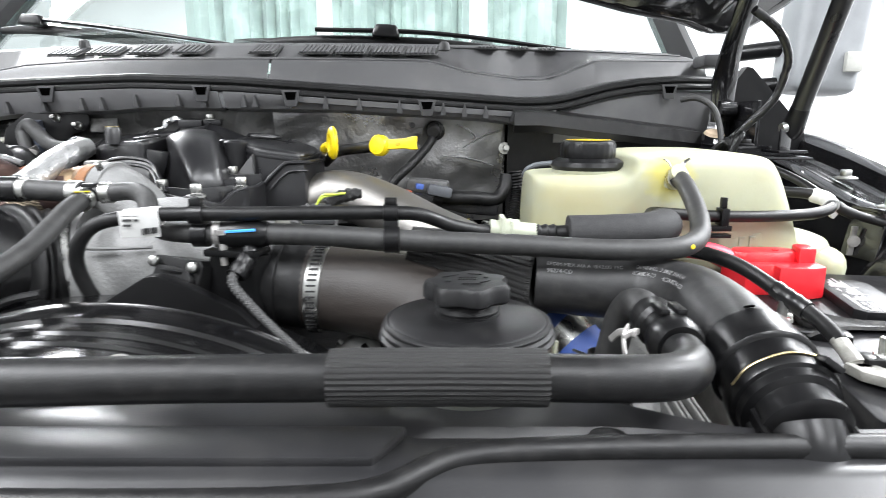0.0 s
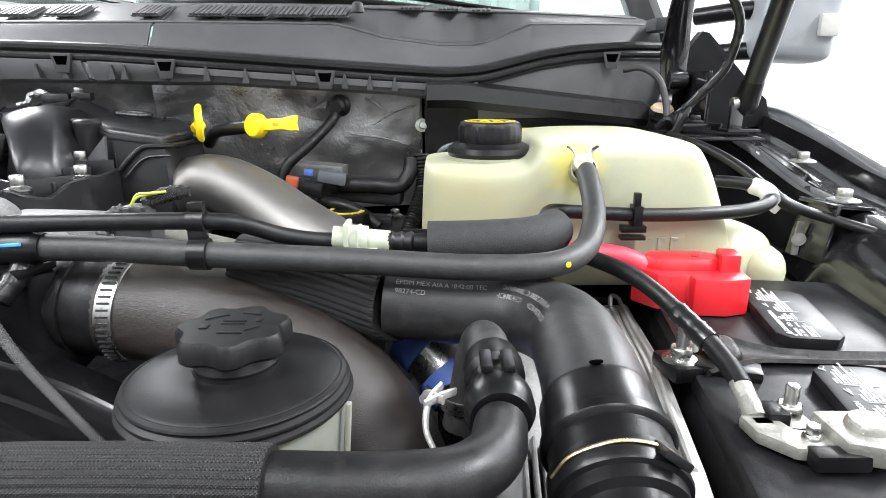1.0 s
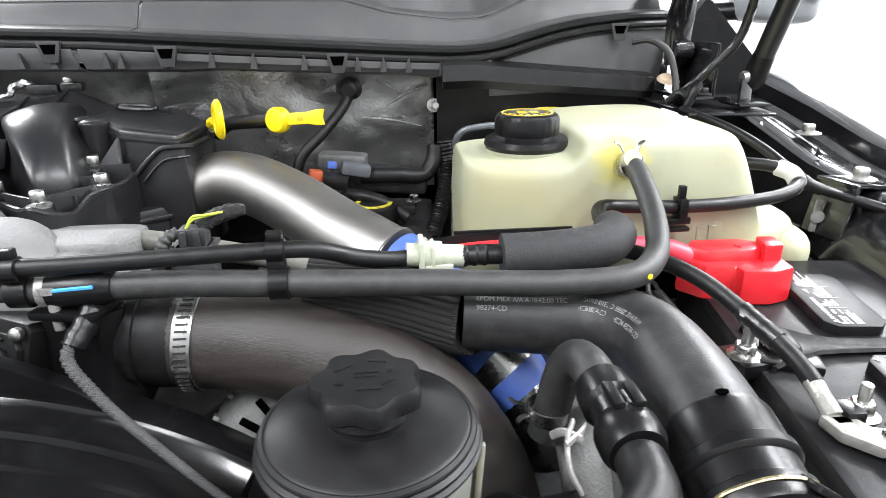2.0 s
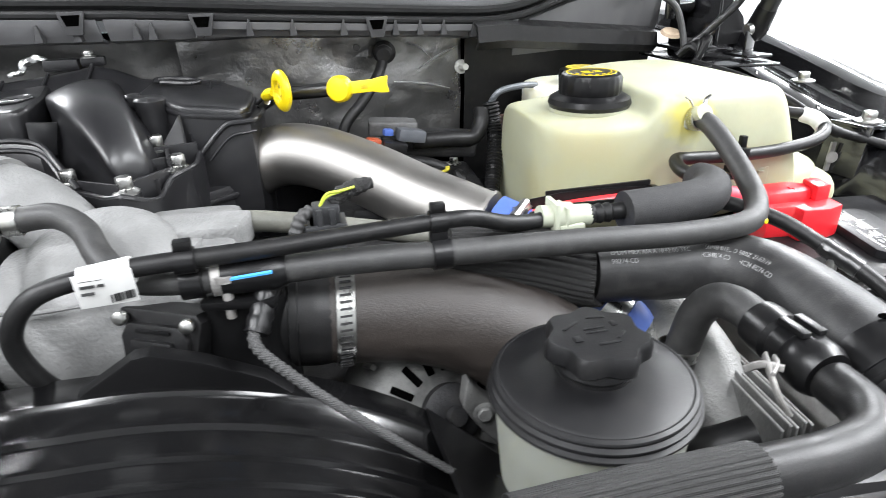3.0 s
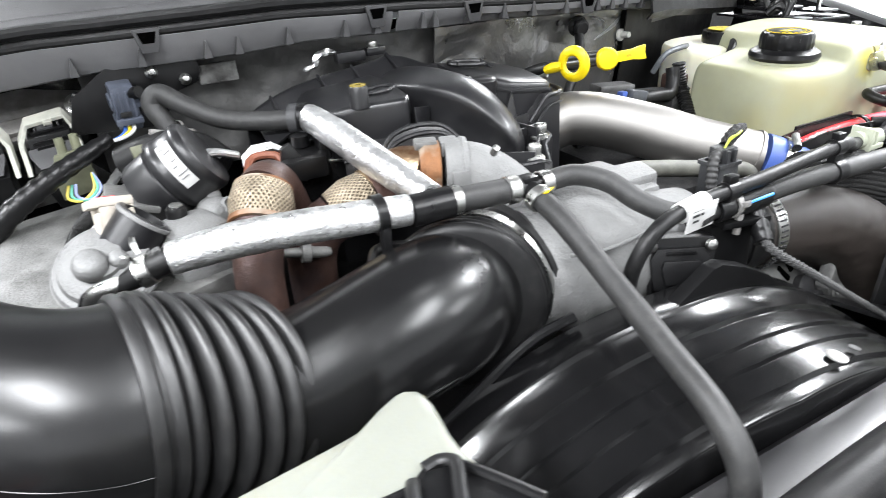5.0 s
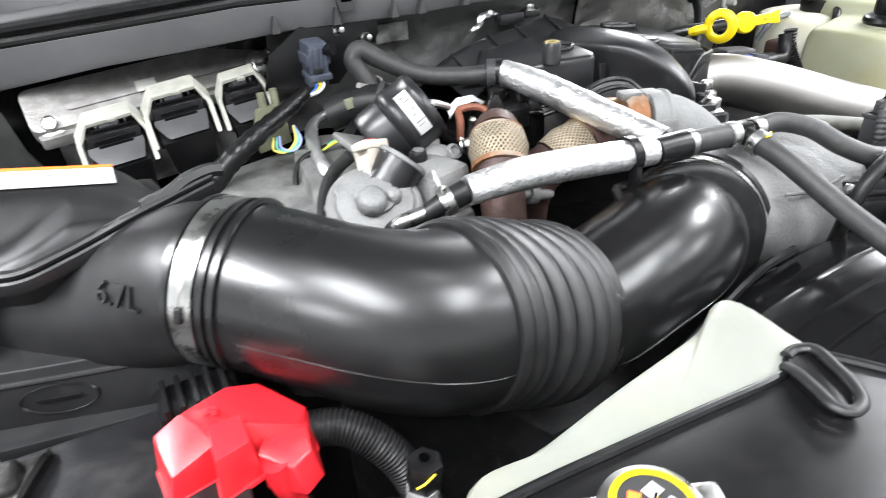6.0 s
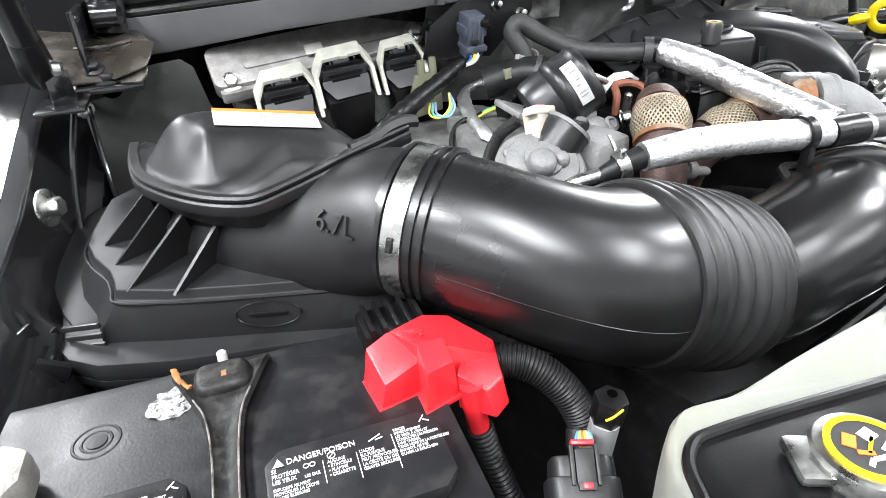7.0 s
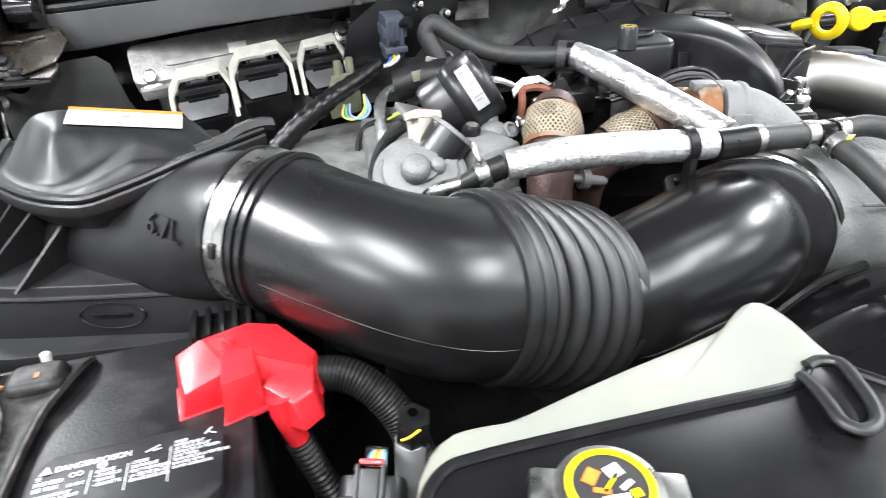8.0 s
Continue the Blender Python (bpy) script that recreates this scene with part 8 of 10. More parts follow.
# fuel rail and plugs behind the pipe
rail = thing("fuel_rail", "dark fuel rail with hoses and bright plugs", "fuel rail", (0.02, 0.80, 1.32))
part("rail", softened(box((0.11, 0.03, 0.03), (0.02, 0.80, 1.345), 0.006, (0, 4, -6)), 1), DARK, rail)
part("rail_top", softened(box((0.055, 0.028, 0.018), (-0.02, 0.802, 1.366), 0.004, (0, 4, -6)), 1), surface("worn_grey_top", (0.1, 0.1, 0.1), 0.5, 0.3, 0.3, 80, 0.3), rail)
part("hose", tube([(0.0, 0.785, 1.352), (0.04, 0.782, 1.352), (0.07, 0.787, 1.350), (0.082, 0.795, 1.365), (0.084, 0.80, 1.38)], 0.009, 14, 8), RUBBER, rail)
part("hose", tube([(-0.02, 0.775, 1.335), (0.02, 0.765, 1.328), (0.05, 0.755, 1.31)], 0.007, 12, 8), RUBBER, rail)
part("plug", box((0.014, 0.014, 0.017), (-0.048, 0.765, 1.356), 0.002, (0, 10, 12)), surface("red_brown_plug", (0.33, 0.06, 0.02), 0.45), rail, "red-brown plug")
part("plug", box((0.010, 0.009, 0.007), (-0.030, 0.772, 1.368), 0.0015, (0, 6, 10)), BLUE, rail, "small blue plug")
part("plug", box((0.026, 0.016, 0.015), (-0.026, 0.762, 1.352), 0.002, (0, 12, 0)), PLASTIC, rail)
part("plug", box((0.032, 0.018, 0.014), (-0.005, 0.775, 1.362), 0.004, (0, 12, 10)), surface("slate_plug", (0.07, 0.075, 0.085), 0.45), rail)
part("conduit", tube([(0.095, 0.80, 1.385), (0.098, 0.795, 1.355), (0.09, 0.77, 1.325), (0.075, 0.74, 1.29)], 0.0085, 14, 50, True, lambda s, a: 1 + 0.10 * math.sin(s * 1500)), RUBBER, rail, "corrugated black conduit")
part("grey_line", tube([(0.11, 0.86, 1.36), (0.12, 0.85, 1.385), (0.15, 0.85, 1.392), (0.175, 0.86, 1.39)], 0.004, 10, 8), surface("grey_line", (0.12, 0.13, 0.14), 0.4, 0.3), rail)
part("rusty_fitting", softened(box((0.03, 0.03, 0.03), (0.135, 0.84, 1.345), 0.006), 1), RUST, rail, "rust-stained fitting")
part("fitting", lathe([(0, 0), (0.012, 0), (0.012, 0.02), (0.006, 0.024), (0.006, 0.04), (0, 0.04)], (0.12, 0.83, 1.31), (0.4, -0.3, 0.8), 14), CAST_DULL, rail)

# intake manifold
man = thing("intake_manifold", "black plastic upper intake manifold", "manifold", (-0.3, 0.76, 1.3))
MO = [(-0.45, 0.735), (-0.435, 0.705), (-0.37, 0.69), (-0.335, 0.66), (-0.29, 0.645), (-0.245, 0.635), (-0.222, 0.66), (-0.216, 0.70), (-0.172, 0.735), (-0.168, 0.80), (-0.19, 0.85), (-0.30, 0.885), (-0.42, 0.885), (-0.46, 0.83)]
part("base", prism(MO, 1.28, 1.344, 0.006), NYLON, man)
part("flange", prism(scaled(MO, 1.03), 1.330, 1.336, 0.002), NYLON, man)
def chamber(top, base, lid=0.0):
    """Straight-walled box with a soft top edge; lid: how far its rim stands out."""
    out = [bevelled(loft([[(x, y, base) for x, y, z in top], top]), 0.006, 3)]
    if lid:
        ring = scaled([(x, y) for x, y, z in top], 1.0 + lid)
        out.append(bevelled(loft([[(x, y, p[2] - 0.0115) for (x, y), p in zip(ring, top)], [(x, y, p[2] - 0.006) for (x, y), p in zip(ring, top)]]), 0.0018, 2))
    return out


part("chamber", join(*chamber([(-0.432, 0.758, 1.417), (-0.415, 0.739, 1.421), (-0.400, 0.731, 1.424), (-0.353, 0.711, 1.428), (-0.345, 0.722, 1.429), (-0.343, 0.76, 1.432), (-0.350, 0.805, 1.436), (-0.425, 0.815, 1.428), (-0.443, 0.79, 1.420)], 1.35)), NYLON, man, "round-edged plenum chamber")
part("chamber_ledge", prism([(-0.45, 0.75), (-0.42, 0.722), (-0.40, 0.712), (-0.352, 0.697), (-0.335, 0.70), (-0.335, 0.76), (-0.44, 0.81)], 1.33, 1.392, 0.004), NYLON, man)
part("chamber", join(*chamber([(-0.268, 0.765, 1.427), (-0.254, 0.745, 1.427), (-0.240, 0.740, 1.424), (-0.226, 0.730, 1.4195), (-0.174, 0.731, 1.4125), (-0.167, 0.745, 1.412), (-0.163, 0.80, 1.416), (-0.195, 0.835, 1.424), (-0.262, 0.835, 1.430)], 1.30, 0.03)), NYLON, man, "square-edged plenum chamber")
part("column", lathe([(0.0130, -0.075), (0.0132, -0.008), (0.0140, -0.005), (0.0140, -0.002), (0.0125, 0.0), (0.009, 0.0012), (0, 0.0015)], (-0.252, 0.742, 1.4265), (0, 0, 1), 32), NYLON, man, "smooth round column")
part("column", lathe([(0.009, -0.06), (0.0095, 0.0), (0.007, 0.002), (0.006, -0.003), (0, -0.003)], (-0.268, 0.757, 1.426), (0, 0, 1), 24), NYLON, man)
part("gusset", bevelled(loft([[(-0.228, 0.726, 1.412), (-0.246, 0.714, 1.386), (-0.225, 0.716, 1.376)], [(-0.226, 0.729, 1.412), (-0.244, 0.717, 1.386), (-0.223, 0.719, 1.376)]]), 0.0006, 1), NYLON, man)
part("gusset", bevelled(loft([[(-0.346, 0.712, 1.418), (-0.325, 0.722, 1.414), (-0.330, 0.715, 1.388), (-0.346, 0.706, 1.384)], [(-0.346, 0.715, 1.418), (-0.325, 0.725, 1.414), (-0.330, 0.718, 1.388), (-0.346, 0.709, 1.384)]]), 0.0006, 1), NYLON, man)
part("side_wall", bevelled(loft([[(-0.214, 0.717, 1.29), (-0.214, 0.718, 1.376), (-0.188, 0.721, 1.402), (-0.166, 0.724, 1.402), (-0.164, 0.722, 1.29)], [(-0.214, 0.75, 1.29), (-0.214, 0.75, 1.376), (-0.188, 0.75, 1.402), (-0.158, 0.75, 1.402), (-0.158, 0.75, 1.29)], [(-0.20, 0.80, 1.29), (-0.20, 0.80, 1.376), (-0.188, 0.80, 1.402), (-0.156, 0.80, 1.402), (-0.156, 0.80, 1.29)]]), 0.002, 2), NYLON, man, "raised lower side wall with a slanting edge")
part("wall_rim", tube([(-0.2145, 0.7165, 1.374), (-0.208, 0.7165, 1.3815), (-0.194, 0.719, 1.3955), (-0.186, 0.7205, 1.401), (-0.174, 0.722, 1.402), (-0.163, 0.727, 1.402), (-0.157, 0.745, 1.402), (-0.155, 0.79, 1.402)], 0.0026, 10, 8), NYLON, man)
part("wall_rim", tube([(-0.206, 0.7160, 1.370), (-0.190, 0.718, 1.3865), (-0.182, 0.7195, 1.391), (-0.172, 0.721, 1.392), (-0.162, 0.726, 1.392)], 0.0014, 8, 8), NYLON, man)
RX = [-0.478, -0.457, -0.429, -0.391, -0.358, -0.330, -0.317, -0.296, -0.274, -0.235, -0.20, -0.178]
RZ = [1.416, 1.424, 1.431, 1.436, 1.439, 1.443, 1.446, 1.441, 1.431, 1.427, 1.424, 1.414]
rows = []
for x in np.linspace(-0.478, -0.178, 61):
    z = float(np.interp(x, RX, RZ))
    dy = -1.3 * (x + 0.33) ** 2
    rows.append([(x, y + dy, zz) for y, zz in ((0.775, z - 0.020), (0.815, z - 0.010), (0.832, z - 0.002), (0.838, z), (0.843, z - 0.001), (0.846, z - 0.008), (0.856, z - 0.009), (0.859, z - 0.008), (0.862, z - 0.016), (0.872, z - 0.017), (0.875, z - 0.016), (0.878, z - 0.025), (0.884, z - 0.026), (0.888, z - 0.035), (0.888, 1.36))])
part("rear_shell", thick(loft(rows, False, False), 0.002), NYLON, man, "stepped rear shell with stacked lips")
for x, w in ((-0.318, 0.004), (-0.455, 0.003), (-0.40, 0.003), (-0.36, 0.003), (-0.235, 0.003), (-0.205, 0.003)):
    z = float(np.interp(x, RX, RZ)) + 0.001
    dy = -1.3 * (x + 0.33) ** 2
    part("shell_rib", bevelled(loft([[(x - w / 2, 0.78 + dy, z - 0.018), (x - w / 2, 0.84 + dy, z + 0.002), (x - w / 2, 0.84 + dy, z - 0.02), (x - w / 2, 0.78 + dy, z - 0.03)], [(x + w / 2, 0.78 + dy, z - 0.018), (x + w / 2, 0.84 + dy, z + 0.002), (x + w / 2, 0.84 + dy, z - 0.02), (x + w / 2, 0.78 + dy, z - 0.03)]]), 0.0008, 1), NYLON, man)
part("pocket", tube([(-0.372, 0.748, 1.429), (-0.357, 0.744, 1.431), (-0.350, 0.752, 1.432), (-0.356, 0.762, 1.432), (-0.374, 0.762, 1.430), (-0.380, 0.755, 1.429), (-0.372, 0.748, 1.429)], 0.002, 8, 6, False), NYLON, man, "moulded oval pocket")
part("pocket", tube([(-0.250, 0.80, 1.431), (-0.222, 0.795, 1.429), (-0.214, 0.805, 1.429), (-0.225, 0.815, 1.430), (-0.250, 0.815, 1.432), (-0.256, 0.808, 1.432), (-0.250, 0.80, 1.431)], 0.0025, 8, 6, False), NYLON, man, "moulded oval pocket")
RUN = [((-0.364, 0.850, 1.385), (-0.352, 0.842, 1.418), (-0.322, 0.845, 1.431), (-0.295, 0.845, 1.428), (-0.282, 0.842, 1.39)),
       ((-0.366, 0.800, 1.386), (-0.350, 0.785, 1.430), (-0.320, 0.795, 1.443), (-0.293, 0.797, 1.438), (-0.272, 0.800, 1.40)),
       ((-0.354, 0.758, 1.380), (-0.335, 0.740, 1.434), (-0.308, 0.750, 1.444), (-0.283, 0.756, 1.438), (-0.260, 0.765, 1.395)),
       ((-0.338, 0.724, 1.372), (-0.317, 0.708, 1.434), (-0.294, 0.716, 1.441), (-0.271, 0.724, 1.433), (-0.249, 0.735, 1.388)),
       ((-0.314, 0.696, 1.366), (-0.298, 0.686, 1.423), (-0.280, 0.691, 1.428), (-0.262, 0.699, 1.419), (-0.244, 0.710, 1.375)),
       ((-0.292, 0.668, 1.362), (-0.281, 0.664, 1.404), (-0.268, 0.669, 1.406), (-0.254, 0.680, 1.400), (-0.241, 0.691, 1.366)),
       ((-0.277, 0.650, 1.356), (-0.271, 0.650, 1.386), (-0.262, 0.655, 1.387), (-0.251, 0.666, 1.383), (-0.240, 0.676, 1.352))]


def runner():
    """Arched duct with a flat crown and a hollowed side."""
    rings = []
    for a, b, c, d, e in RUN:
        hollow = [(a[i] * 0.5 + b[i] * 0.5 + (0.006, 0.003, -0.004)[i]) for i in range(3)]
        rings.append([(a[0], a[1], a[2] - 0.04), a, hollow, (b[0] - 0.002, b[1] - 0.001, b[2] - 0.004), b, c, d, (d[0] + 0.003, d[1], d[2] - 0.006), e, (e[0], e[1], e[2] - 0.03)])
    return softened(loft(rings), 2)


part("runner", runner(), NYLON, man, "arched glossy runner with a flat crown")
TRAY = [(-0.322, 0.668, 1.370), (-0.300, 0.650, 1.371), (-0.276, 0.634, 1.369), (-0.262, 0.624, 1.372), (-0.250, 0.630, 1.366), (-0.240, 0.644, 1.362), (-0.232, 0.662, 1.372), (-0.219, 0.672, 1.376), (-0.214, 0.690, 1.376), (-0.214, 0.716, 1.378)]
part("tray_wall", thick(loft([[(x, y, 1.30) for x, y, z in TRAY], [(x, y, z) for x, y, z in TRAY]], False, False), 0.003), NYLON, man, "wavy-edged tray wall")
part("tray_lip", tube(TRAY, 0.0026, 8, 6), NYLON, man)
part("oil_neck", lathe([(0.0092, 0), (0.0088, 0.018), (0.0075, 0.020), (0, 0.020)], (-0.393, 0.730, 1.423), (0, 0, 1), 24), NYLON, man)
part("oil_neck_ring", lathe([(0.003, 0.0195), (0.003, 0.0207), (0.0075, 0.0207), (0.0075, 0.0195)], (-0.393, 0.730, 1.423), (0, 0, 1), 24), surface("dull_yellow_ring", (0.2, 0.15, 0.02), 0.5), man, "dull yellow ring")
for x, y, z in ((-0.309, 0.663, 1.373), (-0.262, 0.637, 1.371), (-0.227, 0.676, 1.375), (-0.249, 0.715, 1.384)):
    part("boss", lathe([(0.014, -0.05), (0.0105, 0), (0, 0)], (x, y, z), (0, 0, 1), 20), NYLON, man)
    part("bolt", bolt_bm((x, y, z), (0, 0, 1), 0.0066, 0.014, 1.55), STEEL, man, "bright zinc flange bolt")
for (x0, y0), (x1, y1), z, d in (((-0.30, 0.655), (-0.265, 0.632), 1.365, 0.03), ((-0.262, 0.635), (-0.233, 0.67), 1.365, 0.03), ((-0.233, 0.672), (-0.246, 0.74), 1.372, 0.03), ((-0.255, 0.66), (-0.24, 0.655), 1.36, 0.03), ((-0.35, 0.69), (-0.31, 0.66), 1.36, 0.03), ((-0.26, 0.68), (-0.225, 0.69), 1.37, 0.03), ((-0.258, 0.705), (-0.215, 0.715), 1.374, 0.03), ((-0.245, 0.745), (-0.22, 0.73), 1.384, 0.02), ((-0.20, 0.835), (-0.25, 0.845), 1.41, 0.03)):
    v = V(x1 - x0, y1 - y0)
    part("web", box((v.length, 0.003, d), ((x0 + x1) / 2, (y0 + y1) / 2, z), 0.0008, (0, 0, math.degrees(math.atan2(v.y, v.x)))), NYLON, man)
GUT = [(-0.425, 0.702, 1.392), (-0.410, 0.692, 1.397), (-0.397, 0.688, 1.390), (-0.380, 0.687, 1.405), (-0.356, 0.687, 1.409), (-0.331, 0.686, 1.404), (-0.316, 0.672, 1.388), (-0.300, 0.650, 1.374)]
part("gutter", tube(GUT, 0.0024, 8, 8), NYLON, man, "raised moulded lip")
part("gutter", tube([(x, y - 0.004, z - 0.007) for x, y, z in GUT], 0.0024, 8, 8), NYLON, man, "raised moulded lip")
part("skirt", thick(loft([[(x, y + 0.012, z - 0.004) for x, y, z in GUT], [(x, y - 0.001, z - 0.001) for x, y, z in GUT], [(x, y - 0.005, z - 0.008) for x, y, z in GUT], [(x, y - 0.006, z - 0.05) for x, y, z in GUT]], False, False), 0.002), NYLON, man)
for (x, y, z, w, d, hh, t) in ((-0.352, 0.862, 1.446, 0.034, 0.016, 0.012, 0), (-0.322, 0.862, 1.448, 0.024, 0.012, 0.010, 4)):
    part("moulding", box((w, d, hh), (x, y, z), 0.003, (0, 0, t)), NYLON, man)
part("bolt", bolt_bm((-0.325, 0.86, 1.452), (0, 0, 1), 0.006, 0.007, 1.3), STEEL, man, "bright zinc flange bolt")
part("foil_tail", tube([(-0.405, 0.862, 1.438), (-0.393, 0.864, 1.441), (-0.388, 0.866, 1.449), (-0.376, 0.866, 1.453), (-0.366, 0.865, 1.451)], [0.002, 0.003, 0.004, 0.0035, 0.002], 8, 8, True, lambda s, a: 1 + 0.2 * math.sin(s * 400 + 3 * a)), FOIL, man, "crumpled foil scrap")

heat_hose = thing("heater_hose", "dusty olive-grey hose behind the throttle body", "hose", (-0.11, 0.60, 1.32))
part("hose", tube([(-0.20, 0.607, 1.345), (-0.178, 0.602, 1.350), (-0.14, 0.60, 1.345), (-0.108, 0.60, 1.338), (-0.049, 0.60, 1.324), (0.0, 0.602, 1.31), (0.03, 0.61, 1.28)], 0.0085, 18, 8), surface("dusty_olive_rubber", (0.1, 0.1, 0.085), 0.6, 0, 0.25, 60, 0.2, 700, dust=0.3), heat_hose)

# dipsticks
dip = thing("oil_dipstick", "yellow ring-handled engine oil dipstick", "dipstick", (-0.138, 0.747, 1.40), "dipsticks")
n = V(-0.93, -0.37, 0.0)
side = V(-0.37, 0.93, 0)
ringpts = [V(-0.135, 0.742, 1.424) + (side * math.cos(a) * 0.014 + V(0, 0, 1) * math.sin(a) * 0.0145) for a in np.linspace(0, 2 * math.pi, 17)]
part("handle_ring", tube(ringpts, 0.0036, 10, 4, False, None, 1.6), YELLOW, dip)
part("handle_stem", tube([(-0.140, 0.755, 1.421), (-0.146, 0.765, 1.418), (-0.150, 0.772, 1.415)], [0.0065, 0.0075, 0.006], 12, 6, True, None, 0.8), YELLOW, dip)
part("rod", tube([(-0.15, 0.77, 1.41), (-0.165, 0.80, 1.39), (-0.17, 0.83, 1.34)], 0.0035, 8, 6), STEEL, dip)
dip2 = thing("transmission_dipstick", "yellow tab-handled transmission dipstick in a black tube", "dipstick", (-0.07, 0.752, 1.40), "dipsticks")
part("handle_disc", lathe([(0, -0.007), (0.011, -0.007), (0.013, -0.004), (0.013, 0.004), (0.011, 0.007), (0.006, 0.008), (0, 0.008)], (-0.078, 0.752, 1.4205), (-0.45, -0.85, 0.1), 26), YELLOW, dip2)
part("handle_tab", prism([(0, -0.006), (0.024, -0.006), (0.032, -0.0078), (0.040, -0.0080), (0.0385, 0.0), (0.040, 0.0080), (0.032, 0.0075), (0.024, 0.006), (0, 0.006)], -0.003, 0.003, 0.0012, Matrix.Translation((-0.070, 0.748, 1.4215)) @ pose(0, 0, 0, 80, -4, -12)), YELLOW, dip2)
bars(dip2, Matrix.Translation((-0.058, 0.7420, 1.424)) @ pose(0, 0, 0, 80, -4, -12), 0.014, 1, 0.005, 0.0026, 7, surface("dark_yellow_ink", (0.45, 0.33, 0.0), 0.5))
part("guide_tube", tube([(-0.078, 0.757, 1.42), (-0.11, 0.775, 1.416), (-0.14, 0.80, 1.41), (-0.16, 0.83, 1.395)], [0.0072, 0.0072, 0.007, 0.007], 18, 8), PLASTIC_SATIN, dip2, "glossy black guide tube")
sensor = thing("firewall_sensor", "black sensor cable clipped to the firewall", "cable", (0.0, 0.88, 1.42))
part("cable", tube([(-0.012, 0.885, 1.432), (-0.022, 0.868, 1.415), (-0.045, 0.845, 1.39), (-0.07, 0.83, 1.365), (-0.08, 0.82, 1.33)], 0.0065, 14, 8), RUBBER, sensor)
part("grommet", join(lathe([(0, 0), (0.013, 0), (0.014, 0.004), (0.010, 0.008), (0.011, 0.016), (0.008, 0.02), (0, 0.02)], (-0.010, 0.892, 1.437), (-0.2, -0.9, -0.1), 20)), RUBBER, sensor)

# exhaust gas parts at the passenger side
egr = thing("exhaust_crossover", "rusty exhaust pipes with braided flex joints", "exhaust pipe", (-0.49, 0.65, 1.3))
part("flex_joint", tube([(-0.5170, 0.6365, 1.3745), (-0.5117, 0.6465, 1.3835), (-0.5065, 0.6565, 1.3920)], [0.0225, 0.0255, 0.0230], 30, 10), FLEXWEAVE, egr, "braided steel flex joint")
part("pipe", tube([(-0.5070, 0.6555, 1.391), (-0.501, 0.665, 1.3930), (-0.494, 0.676, 1.3885), (-0.487, 0.684, 1.376), (-0.480, 0.690, 1.35), (-0.474, 0.69, 1.30)], [0.0205, 0.0195, 0.0185, 0.018, 0.018, 0.018], 24, 8), RUST, egr)
part("pipe", tube([(-0.5170, 0.6365, 1.3745), (-0.522, 0.627, 1.366), (-0.529, 0.613, 1.345), (-0.532, 0.602, 1.30), (-0.532, 0.60, 1.22)], [0.0215, 0.0195, 0.0180, 0.0180, 0.018], 24, 8), RUST, egr)
for spot, wide in (((-0.5175, 0.6355, 1.3737), 0.0215), ((-0.5065, 0.6567, 1.3922), 0.0205)):
    part("weld_ring", ring_band(spot, (0.36, 0.70, 0.615), wide, 0.005, 0.0022, 30), ORANGE_RUST, egr)
part("flex_joint", tube([(-0.455, 0.6475, 1.359), (-0.438, 0.647, 1.3655), (-0.421, 0.6465, 1.372)], [0.0215, 0.0245, 0.0220], 30, 10), FLEXWEAVE, egr, "braided steel flex joint")
part("pipe", tube([(-0.422, 0.6465, 1.3725), (-0.408, 0.648, 1.378), (-0.390, 0.657, 1.383), (-0.374, 0.645, 1.381)], [0.0225, 0.020, 0.0195, 0.022], 24, 8), surface("heat_tinted_steel", (0.34, 0.25, 0.16), 0.4, 0.9, 0.3, 60, 0.4, 400, 0.12, tint=(0.16, 0.08, 0.04), tint_at=0.55), egr, "heat-tinted tan pipe")
part("pipe", tube([(-0.455, 0.6475, 1.359), (-0.468, 0.648, 1.352), (-0.478, 0.650, 1.333), (-0.48, 0.655, 1.27)], 0.0205, 24, 8), RUST, egr)
part("rust_cone", tube([(-0.4215, 0.6465, 1.372), (-0.412, 0.6465, 1.3745), (-0.398, 0.649, 1.378)], [0.0240, 0.0230, 0.0200], 24, 6), RUST, egr, "rust-red cone beside the flex joint")
part("stud", lathe([(0, -0.03), (0.004, -0.03), (0.004, -0.008), (0.0085, -0.008), (0.0085, -0.001), (0.005, 0.0), (0.0045, 0.012), (0.003, 0.016), (0, 0.016)], (-0.484, 0.629, 1.343), (0.95, -0.1, -0.2), 12), CAST_DULL, egr, "dull steel stud and nut")
part("flange_tab", box((0.020, 0.016, 0.008), (-0.369, 0.646, 1.405), 0.003, (0, 0, -20)), CAST_DULL, egr)
part("orange_flange", lathe([(0.018, -0.010), (0.0225, -0.009), (0.0255, -0.005), (0.0258, 0.005), (0.0258, 0.008), (0.018, 0.0085), (0.018, -0.010)], (-0.368, 0.643, 1.381), (0.9, -0.35, -0.05), 40), ORANGE_RUST, egr, "orange rust-stained flange")
inlet = thing("intake_elbow", "grey cast aluminium intake elbow", "elbow", (-0.32, 0.61, 1.35))
part("flange", join(lathe([(0, -0.003), (0.0262, -0.003), (0.027, -0.001), (0.027, 0.010), (0.0285, 0.012), (0.0275, 0.016), (0, 0.016)], (-0.354, 0.637, 1.381), (0.9, -0.35, -0.05), 40), box((0.016, 0.02, 0.014), (-0.350, 0.640, 1.4005), 0.003, (0, 0, -20)), box((0.016, 0.012, 0.02), (-0.354, 0.612, 1.379), 0.003, (0, 0, -20))), CAST, inlet)
